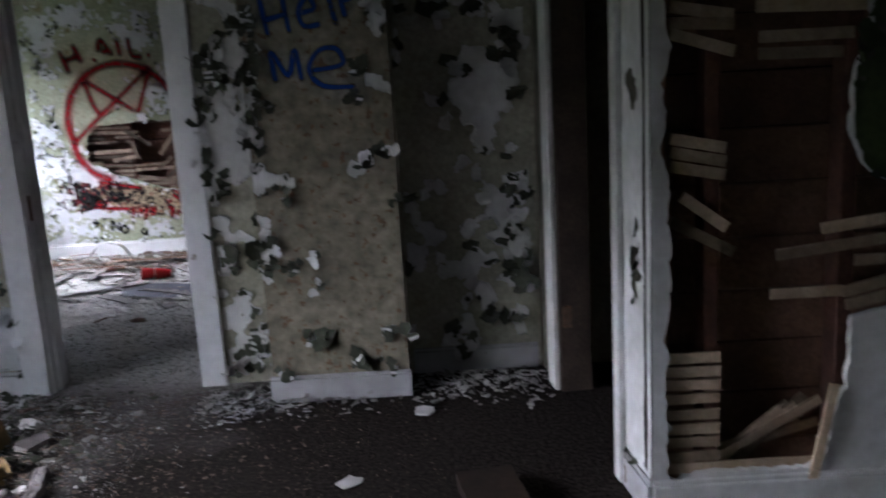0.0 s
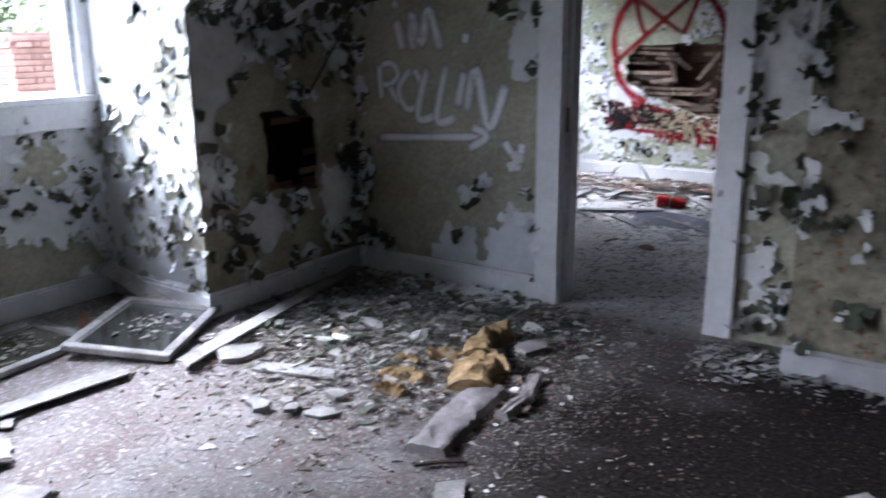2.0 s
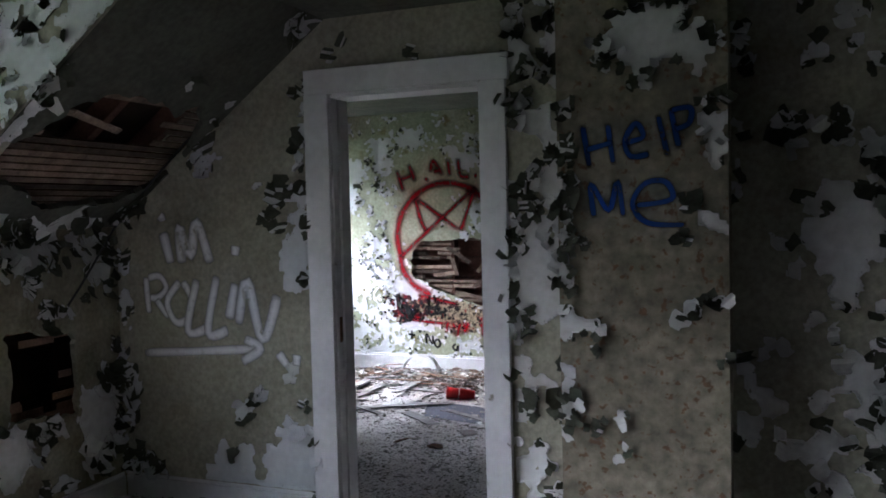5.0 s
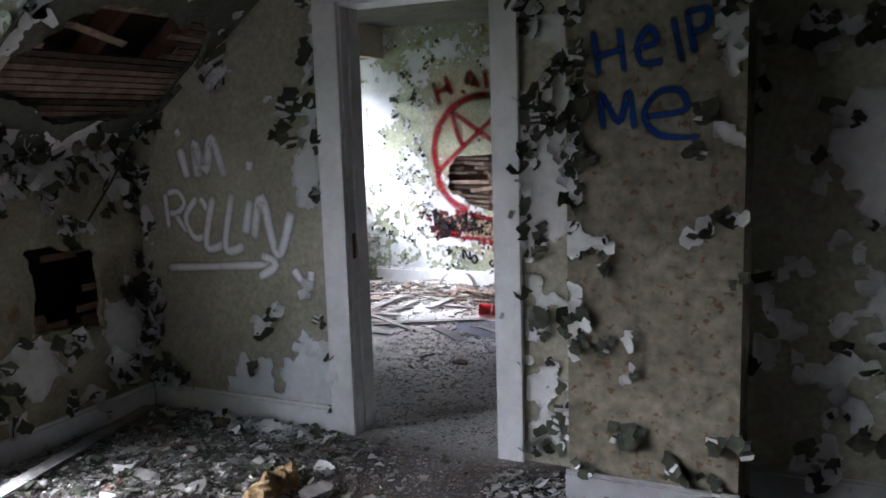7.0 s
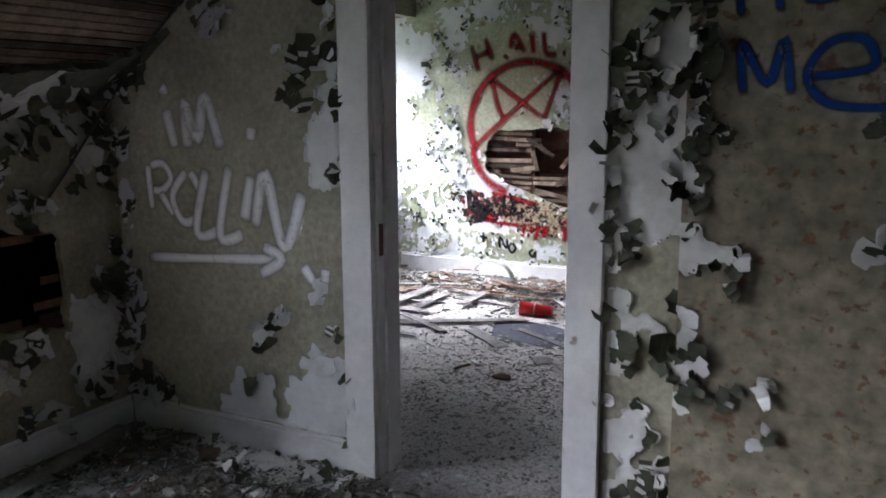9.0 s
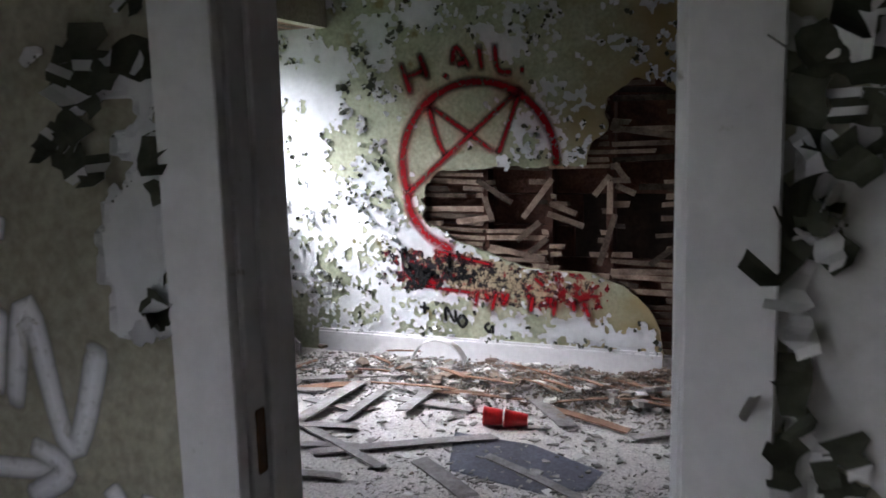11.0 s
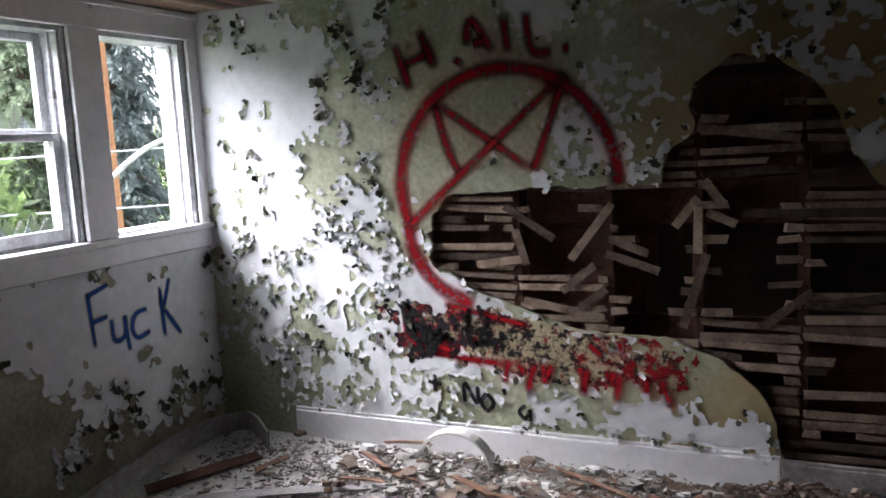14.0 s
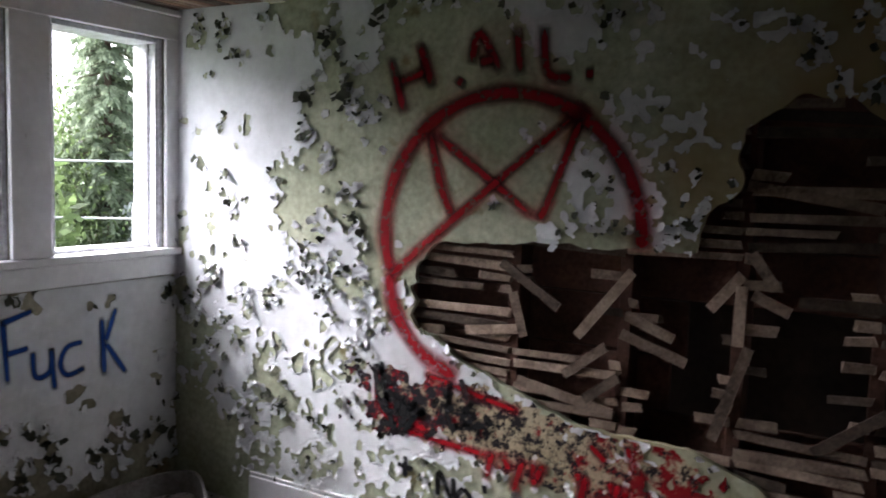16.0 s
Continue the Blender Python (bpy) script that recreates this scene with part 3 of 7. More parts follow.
def loose_stick(name, P, a, b, width, thick, lift, material, parent):
    """A broken lath lying across the hole between two (u, v) points."""
    du, dv = b[0] - a[0], b[1] - a[1]
    ln, ang = math.hypot(du, dv), math.atan2(dv, du)
    m = Matrix(((P.u.x, P.v.x, P.n.x, 0), (P.u.y, P.v.y, P.n.y, 0), (P.u.z, P.v.z, P.n.z, 0), (0, 0, 0, 1)))
    m.translation = P.at((a[0] + b[0]) / 2, (a[1] + b[1]) / 2, lift)
    bm = bmesh.new()
    add_box(bm, (-ln / 2, -width / 2, -thick / 2), (ln / 2, width / 2, thick / 2), m @ Matrix.Rotation(ang, 4, "Z"))
    return part(name, bm, material, parent)


# ---- plan ----
def floor_mat():
    """Dusty grey floor, its inner half darkened by dirt and painted shade, rear painted lighter."""
    m = M_FLOOR
    m.node_tree.nodes["Principled BSDF"].inputs["Specular IOR Level"].default_value = 0.03
    nt = m.node_tree
    n = nt.nodes
    tc = n.new("ShaderNodeTexCoord")
    sep = n.new("ShaderNodeSeparateXYZ")
    lin(nt, tc.outputs["Object"], sep.inputs[0])
    nz = n.new("ShaderNodeTexNoise")
    nz.inputs["Scale"].default_value, nz.inputs["Detail"].default_value = 1.3, 7
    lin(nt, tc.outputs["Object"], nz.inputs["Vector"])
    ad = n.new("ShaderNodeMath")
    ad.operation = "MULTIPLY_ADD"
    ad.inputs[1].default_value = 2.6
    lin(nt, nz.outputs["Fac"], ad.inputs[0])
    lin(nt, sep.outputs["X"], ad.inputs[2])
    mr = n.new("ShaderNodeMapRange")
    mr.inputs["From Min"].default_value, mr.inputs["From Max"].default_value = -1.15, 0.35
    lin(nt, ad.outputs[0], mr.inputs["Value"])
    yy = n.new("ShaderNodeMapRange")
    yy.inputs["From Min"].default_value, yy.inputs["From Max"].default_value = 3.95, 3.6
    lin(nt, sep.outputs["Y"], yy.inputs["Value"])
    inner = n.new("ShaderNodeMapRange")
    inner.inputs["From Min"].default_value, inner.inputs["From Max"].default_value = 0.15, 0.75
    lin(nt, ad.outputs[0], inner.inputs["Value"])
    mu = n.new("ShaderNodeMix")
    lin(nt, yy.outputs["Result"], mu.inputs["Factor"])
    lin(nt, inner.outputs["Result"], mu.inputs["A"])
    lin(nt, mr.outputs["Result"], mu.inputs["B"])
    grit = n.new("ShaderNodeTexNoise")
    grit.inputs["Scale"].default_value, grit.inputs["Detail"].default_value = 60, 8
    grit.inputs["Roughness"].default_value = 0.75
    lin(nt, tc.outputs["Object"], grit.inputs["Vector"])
    # trodden dirt colour, made blacker so that it also paints the inner shade
    soil_shade = n.new("ShaderNodeValToRGB")
    soil_shade.color_ramp.elements[0].position, soil_shade.color_ramp.elements[0].color = 0.4, (0.008, 0.0065, 0.0055, 1)
    soil_shade.color_ramp.elements[1].position, soil_shade.color_ramp.elements[1].color = 0.7, (0.046, 0.038, 0.033, 1)
    lin(nt, grit.outputs["Fac"], soil_shade.inputs["Fac"])
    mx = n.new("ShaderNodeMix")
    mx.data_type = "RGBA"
    b = n["Principled BSDF"]
    # paler colour past the doorway paints in daylight on the rear floor
    rear_light = n.new("ShaderNodeMix")
    rear_light.data_type = "RGBA"
    rear_light.inputs["B"].default_value = (0.58, 0.565, 0.54, 1)
    pale = n.new("ShaderNodeMapRange")
    pale.inputs["From Min"].default_value, pale.inputs["From Max"].default_value = 3.75, 4.1
    pale.inputs["To Max"].default_value = 0.85
    lin(nt, sep.outputs["Y"], pale.inputs["Value"])
    lin(nt, pale.outputs["Result"], rear_light.inputs["Factor"])
    lin(nt, b.inputs["Base Color"].links[0].from_socket, rear_light.inputs["A"])
    src = rear_light.outputs["Result"]
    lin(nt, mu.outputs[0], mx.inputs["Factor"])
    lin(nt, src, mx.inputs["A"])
    lin(nt, soil_shade.outputs["Color"], mx.inputs["B"])
    coarse = n.new("ShaderNodeMapRange")
    coarse.inputs["From Min"].default_value, coarse.inputs["From Max"].default_value = 0.36, 0.64
    coarse.inputs["To Min"].default_value, coarse.inputs["To Max"].default_value = 0.62, 1.35
    lin(nt, grit.outputs["Fac"], coarse.inputs["Value"])
    hs = n.new("ShaderNodeHueSaturation")
    lin(nt, coarse.outputs["Result"], hs.inputs["Value"])
    lin(nt, mx.outputs["Result"], hs.inputs["Color"])
    lin(nt, hs.outputs["Color"], b.inputs["Base Color"])
    return m



KNEE_X, PART_Y, CEIL = -3.22, 3.88, 2.38
SLOPE = 0.74
DORM_X, DORM_Y0, DORM_Y1, DORM_Z = -3.99, -0.23, 2.77, 2.30
FAR_Y, WIN2_X, D2_Y0 = 7.42, -4.31, 4.35
KNEE_Z = 1.43
SL_DIR = Vector((1, 0, SLOPE)).normalized()
SL_LEN = (CEIL - KNEE_Z) / SL_DIR.z
BACK_Y, RIGHT_X = -1.7, 2.7

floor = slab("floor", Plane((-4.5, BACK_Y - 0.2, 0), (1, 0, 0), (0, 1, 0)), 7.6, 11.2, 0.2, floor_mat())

# partition with the doorway between the two rooms
PP = Plane((-4.4, PART_Y, 0), (1, 0, 0))
DOOR = (2.49, 3.22, -0.1, 2.03)
wall_partition = slab("wall_partition", PP, 7.3, 2.6, 0.14, M_OLIVE, [DOOR])

# knee wall with a broken hole, and its neighbour beyond the dormer
PK = Plane((KNEE_X, DORM_Y1, 0), (0, 1, 0))
knee_hole = lambda U, V: 0.20 - np.maximum(np.abs(U - 0.60) / 0.19, np.abs(V - 0.735 + 0.08 * (U - 0.6)) / 0.20) * 0.20 + 0.030 * fbm(U, V, 14, 3)
wall_knee = holed_plaster("wall_knee", PK, PART_Y - DORM_Y1 + 0.02, KNEE_Z, knee_hole, 0.03, M_KNEE, 0.02)
def recess(name, P, u0, u1, v0, v1, c0, c1, material):
    """A closed dark space behind a broken wall, open towards the room."""
    verts = [P.at(a, b, c) for c in (c0, c1) for a, b in ((u0, v0), (u1, v0), (u1, v1), (u0, v1))]
    return tagged(link_mesh(name, verts, [(4, 5, 6, 7), (0, 1, 5, 4), (1, 2, 6, 5), (2, 3, 7, 6), (3, 0, 4, 7)], material), kind="structure")


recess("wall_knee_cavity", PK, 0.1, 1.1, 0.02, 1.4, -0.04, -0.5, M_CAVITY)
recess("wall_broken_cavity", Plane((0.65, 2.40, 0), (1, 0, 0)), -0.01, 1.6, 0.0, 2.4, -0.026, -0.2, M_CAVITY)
slab("wall_knee_south", Plane((KNEE_X, BACK_Y, 0), (0, 1, 0)), DORM_Y0 - BACK_Y, KNEE_Z, 0.1, M_KNEE)
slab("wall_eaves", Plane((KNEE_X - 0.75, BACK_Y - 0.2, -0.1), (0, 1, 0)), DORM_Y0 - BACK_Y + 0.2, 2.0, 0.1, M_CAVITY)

# sloping ceilings of the front room: beside the dormer, above it, and beyond it
def slope_plane(y):
    return Plane((KNEE_X, y, KNEE_Z), (0, 1, 0), SL_DIR, flip=False)


PS = slope_plane(DORM_Y1)
slope_hole = lambda U, V: 0.9 - np.sqrt(((U - 0.60) / 0.60) ** 2 + ((V - 0.55) / 0.40) ** 2) + 0.22 * fbm(U, V, 5, 21)
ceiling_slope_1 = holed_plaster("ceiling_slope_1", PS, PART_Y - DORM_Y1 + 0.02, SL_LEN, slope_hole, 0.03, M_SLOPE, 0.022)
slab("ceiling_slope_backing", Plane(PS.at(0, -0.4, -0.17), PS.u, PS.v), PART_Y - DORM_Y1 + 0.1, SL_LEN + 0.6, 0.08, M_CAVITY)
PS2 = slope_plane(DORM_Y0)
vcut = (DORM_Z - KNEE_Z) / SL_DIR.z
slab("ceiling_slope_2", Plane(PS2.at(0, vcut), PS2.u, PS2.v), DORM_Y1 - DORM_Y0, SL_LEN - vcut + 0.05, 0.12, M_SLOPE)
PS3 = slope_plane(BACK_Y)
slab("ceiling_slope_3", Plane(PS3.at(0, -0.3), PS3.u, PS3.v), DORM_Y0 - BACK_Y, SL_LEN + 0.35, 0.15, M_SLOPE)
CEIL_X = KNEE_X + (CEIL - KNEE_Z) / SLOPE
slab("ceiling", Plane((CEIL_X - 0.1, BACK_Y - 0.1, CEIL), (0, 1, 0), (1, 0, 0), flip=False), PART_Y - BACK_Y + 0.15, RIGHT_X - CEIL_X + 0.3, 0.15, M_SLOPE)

# dormer: cheeks, window wall, ceiling
def cheek(name, y, dy, xw, material):
    xi = KNEE_X + (DORM_Z - KNEE_Z) / SLOPE
    return prism(name, [(xw - 0.1, y, -0.1), (KNEE_X - 0.012, y, -0.1), (KNEE_X - 0.012, y, KNEE_Z + 0.008), (xi - 0.012, y, DORM_Z + 0.008), (xi - 0.012, y, DORM_Z + 0.1), (xw - 0.1, y, DORM_Z + 0.1)], (0, dy, 0), material)


wall_cheek_north = cheek("wall_cheek_north", DORM_Y1, 0.09, DORM_X, M_OLIVE)
wall_cheek_south = cheek("wall_cheek_south", DORM_Y0, -0.09, DORM_X, M_OLIVE)
slab("ceiling_dormer", Plane((DORM_X - 0.15, DORM_Y0 - 0.05, DORM_Z), (0, 1, 0), (1, 0, 0)), DORM_Y1 - DORM_Y0 + 0.1, 2.12, 0.1, M_SLOPE)
PW = Plane((DORM_X, DORM_Y0, 0), (0, 1, 0))
# southern openings are unseen; the first is added to light the partition corner
W1 = [(0.12, 0.73, 1.04, 1.98), (0.87, 1.48, 1.04, 1.98), (1.62, 2.23, 1.04, 1.98), (2.37, 2.93, 1.04, 1.98)]
wall_dormer_window = slab("wall_dormer_window", PW, DORM_Y1 - DORM_Y0, 2.38, 0.16, M_OLIVE, W1)

# chimney breast, alcove back is the partition; right wall with a dark doorway; the broken wall beside it
CH_X0, CH_X1, CH_Y = -0.77, -0.145, 3.59
wall_chimney_breast = slab("wall_chimney_breast", Plane((CH_X0, CH_Y, 0), (1, 0, 0)), CH_X1 - CH_X0, CEIL + 0.05, PART_Y - CH_Y + 0.02, M_BEIGE)
RW = Plane((0.65, 2.40, 0), Vector((-0.15, 1.5, 0)), flip=True)
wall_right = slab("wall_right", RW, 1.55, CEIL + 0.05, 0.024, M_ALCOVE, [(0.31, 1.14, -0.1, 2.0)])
PN = Plane((0.65, 2.40, 0), (1, 0, 0))
NEAR_RIGHT = ((0.14, 0.21, 0.38, 0.63, 0.67, 1.00, 1.06, 1.19, 1.35, 1.48, 1.7), (0.51, 0.56, 0.588, 0.613, 0.85, 0.80, 0.645, 0.588, 0.598, 0.624, 0.66))
near_hole = lambda U, V: 5 * np.minimum(np.minimum(U - 0.05, np.interp(V, *NEAR_RIGHT) - U), np.minimum(V - 0.14, 1.8 - V)) + 0.10 * fbm(U, V, 7, 31) + 0.06 * fbm(U, V, 20, 33)
wall_broken = holed_plaster("wall_broken", PN, RIGHT_X - 0.65, CEIL + 0.05, near_hole, 0.025, M_GREYWHITE, 0.02)
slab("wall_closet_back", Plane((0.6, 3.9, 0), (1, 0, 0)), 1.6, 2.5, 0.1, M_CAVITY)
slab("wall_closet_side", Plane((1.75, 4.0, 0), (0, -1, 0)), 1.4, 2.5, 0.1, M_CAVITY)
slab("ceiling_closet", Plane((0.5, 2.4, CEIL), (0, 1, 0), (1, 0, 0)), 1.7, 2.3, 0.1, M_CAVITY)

# walls that close the front room behind the camera; back one pale to bounce light
slab("wall_back", Plane((RIGHT_X + 0.1, BACK_Y, 0), (-1, 0, 0)), RIGHT_X + 4.4, 2.6, 0.12, M_GREYWHITE)
slab("wall_east", Plane((RIGHT_X, 2.55, 0), (0, -1, 0)), 4.4, 2.6, 0.12, M_OLIVE)

# second room
PF = Plane((WIN2_X, FAR_Y, 0), (1, 0, 0))
FAR_W = -1.03 - WIN2_X


def far_hole(U, V):
    """The ragged hole in the far wall: a wide part with a rounded end, a bell-shaped tower and a foot."""
    n = 0.10 * fbm(U, V, 5, 41) + 0.06 * fbm(U, V, 16, 45)
    low = np.clip(0.765 - 0.34 * (U - 1.43), 0.595, 0.80)
    half = (1.215 - low) / 2
    a = 1 - np.sqrt(((U - 1.98) / 0.74) ** 4 + ((V - low - half) / half) ** 4)
    left = np.interp(V, (0.15, 0.27, 0.36, 0.45, 0.52, 0.60, 1.2, 1.34, 1.43, 1.6, 1.7), (2.70, 2.69, 2.655, 2.59, 2.49, 2.27, 2.26, 2.30, 2.385, 2.39, 2.52))
    right = np.interp(V, (0.2, 0.35, 0.55, 0.78, 1.15, 1.2, 1.34, 1.47, 1.6, 1.7), (3.18, 3.23, 3.23, 3.17, 3.17, 3.03, 2.93, 2.88, 2.81, 2.66))
    b = 5 * np.minimum(np.minimum(U - left, right - U), np.minimum(1.70 - V, V - 0.12))
    return np.maximum(a, b) + n


wall_far = holed_plaster("wall_far", PF, FAR_W, 2.5, far_hole, 0.022, M_FAR, 0.018)
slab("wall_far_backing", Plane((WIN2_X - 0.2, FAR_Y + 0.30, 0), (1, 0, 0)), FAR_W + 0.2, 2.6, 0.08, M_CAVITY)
slab("wall_far_end", Plane((-1.03, FAR_Y + 0.001, 0), (0, 1, 0)), 1.1, 2.5, 0.06, M_GREYWHITE)
slab("wall_passage", Plane((-1.1, 8.50, 0), (1, 0, 0)), 2.4, 2.5, 0.1, M_OLIVE)
# unseen wall, its dark boards assumed to cut bounced light
slab("wall_room_two_east", Plane((0.35, 8.6, 0), (0, -1, 0)), 4.6, 2.5, 0.1, M_DARKWOOD)
PW2 = Plane((WIN2_X, D2_Y0, 0), (0, 1, 0))
W2 = [(1.65, 2.29, 1.075, 1.975), (2.45, 3.00, 1.075, 1.975)]
wall_window_two = slab("wall_window_two", PW2, FAR_Y - D2_Y0 + 0.1, 2.3, 0.16, M_KNEE, W2)
K2X = WIN2_X + 0.95
slab("wall_knee_two", Plane((K2X, PART_Y + 0.1, 0), (0, 1, 0)), D2_Y0 - PART_Y - 0.1, 1.5, 0.1, M_OLIVE)
prism("wall_cheek_two", [(WIN2_X - 0.1, D2_Y0, -0.1), (K2X, D2_Y0, -0.1), (K2X, D2_Y0, KNEE_Z), (K2X + 0.9, D2_Y0, 2.08), (K2X + 0.9, D2_Y0, 2.2), (WIN2_X - 0.1, D2_Y0, 2.2)], (0, -0.09, 0), M_OLIVE)
PS4 = Plane((K2X, PART_Y + 0.1, KNEE_Z), (0, 1, 0), SL_DIR)
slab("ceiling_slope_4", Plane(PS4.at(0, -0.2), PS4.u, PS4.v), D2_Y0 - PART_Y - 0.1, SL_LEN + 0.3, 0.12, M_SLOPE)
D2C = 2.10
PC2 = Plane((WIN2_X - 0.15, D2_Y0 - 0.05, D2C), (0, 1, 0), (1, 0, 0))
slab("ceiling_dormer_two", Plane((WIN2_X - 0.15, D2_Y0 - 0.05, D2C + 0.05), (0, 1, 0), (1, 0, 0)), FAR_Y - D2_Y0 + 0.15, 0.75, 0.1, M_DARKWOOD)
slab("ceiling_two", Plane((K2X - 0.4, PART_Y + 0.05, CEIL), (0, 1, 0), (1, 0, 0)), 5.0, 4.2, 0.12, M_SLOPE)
slab("wall_header_two", Plane((WIN2_X + 0.62, D2_Y0 - 0.05, D2C), (0, 1, 0)), FAR_Y - D2_Y0 + 0.1, 0.4, 0.08, M_OLIVE)


# ---- trim: door casing, baseboards, window frames ----
def thing(name, label, category, group="", kind="", at=(0, 0, 0)):
    ob = new(name)
    ob.empty_display_size = 0.1
    ob.location = at
    return tagged(ob, label, category, group, kind)


door_frame = thing("door_frame", "white painted door frame with chipped square casing", "door frame", kind="structure")
for nm, u0, u1, v0, v1 in (("casing", 2.357, 2.485, 0, 2.03), ("casing", 3.225, 3.345, 0, 2.03), ("head_casing", 2.36, 3.36, 2.03, 2.145)):
    plane_box(nm, PP, u0, u1, v0, v1, 0.002, 0.03, M_TRIM, door_frame)
plane_box("jamb", PP, 2.468, 2.492, 0, 2.03, -0.16, 0.001, M_TRIM, door_frame)
plane_box("jamb", PP, 3.218, 3.242, 0, 2.03, -0.16, 0.001, M_TRIM, door_frame)
plane_box("head_jamb", PP, 2.49, 3.22, 2.012, 2.036, -0.16, 0.001, M_TRIM, door_frame)
plane_box("door_stop", PP, 2.4925, 2.506, 0, 2.01, -0.085, -0.045, M_TRIM, door_frame)
plane_box("door_stop", PP, 3.204, 3.2175, 0, 2.01, -0.085, -0.045, M_TRIM, door_frame)
plane_box("strike_plate", PP, 2.4925, 2.495, 0.86, 0.98, -0.04, -0.015, M_METAL, door_frame, "rusted steel strike plate")
for u0, u1 in ((2.375, 2.485), (3.225, 3.345)):
    plane_box("casing", Plane((-4.4, PART_Y + 0.14, 0), (1, 0, 0)), u0, u1, 0, 2.05, -0.026, -0.002, M_TRIM, door_frame)

door_frame_2 = thing("door_frame", "white painted casing of the dark closet doorway", "door frame", kind="structure")
plane_box("casing", RW, 1.145, 1.27, 0, 2.02, 0.002, 0.025, M_GREYWHITE, door_frame_2)
plane_box("casing", RW, 0.245, 0.305, 0, 2.02, 0.002, 0.025, M_GREYWHITE, door_frame_2)
plane_box("head_casing", RW, 0.24, 1.27, 2.02, 2.14, 0.002, 0.025, M_GREYWHITE, door_frame_2)
plane_box("jamb", RW, 1.115, 1.139, 0, 2.0, -0.14, 0.001, M_JAMB, door_frame_2, "bare brown wooden jamb")
plane_box("jamb", RW, 0.311, 0.33, 0, 2.0, -0.14, 0.001, M_JAMB, door_frame_2, "bare brown wooden jamb")
plane_box("hinge", RW, 1.11, 1.115, 0.30, 0.40, -0.05, -0.01, M_METAL, door_frame_2, "rusted butt hinge")


def baseboard(P, u0, u1, high=0.125, material=None, c=0.018):
    base = thing("baseboard", "white painted wooden baseboard with dirt on its top edge", "baseboard", kind="structure")
    plane_box("board", P, u0, u1, 0.0, high - 0.018, 0.002, c, material or M_TRIM, base)
    plane_box("cap_moulding", P, u0, u1, high - 0.017, high, 0.002, c * 0.65, material or M_TRIM, base)
    return base


baseboard(PP, 1.20, 2.354)
baseboard(PK, 0.0, 1.09)
baseboard(Plane((DORM_X, DORM_Y1, 0), (1, 0, 0)), 0.02, 0.785)
baseboard(PW, 0.0, 2.98)
baseboard(Plane((CH_X0, CH_Y, 0), (1, 0, 0)), -0.01, CH_X1 - CH_X0 + 0.01, material=M_GREYTRIM)
baseboard(PP, 4.27, 4.88, material=M_GREYTRIM)
baseboard(RW, 0.0, 0.243, material=M_GREYTRIM)
baseboard(PN, 0.0, 2.0, 0.13, material=M_GREYWHITE)
baseboard(PF, 0.46, 2.71, 0.15)
baseboard(PF, 2.714, 3.27, 0.14, M_BOARD)
baseboard(Plane((-1.1, 8.50, 0), (1, 0, 0)), 0.1, 2.2, material=M_GREYWHITE)


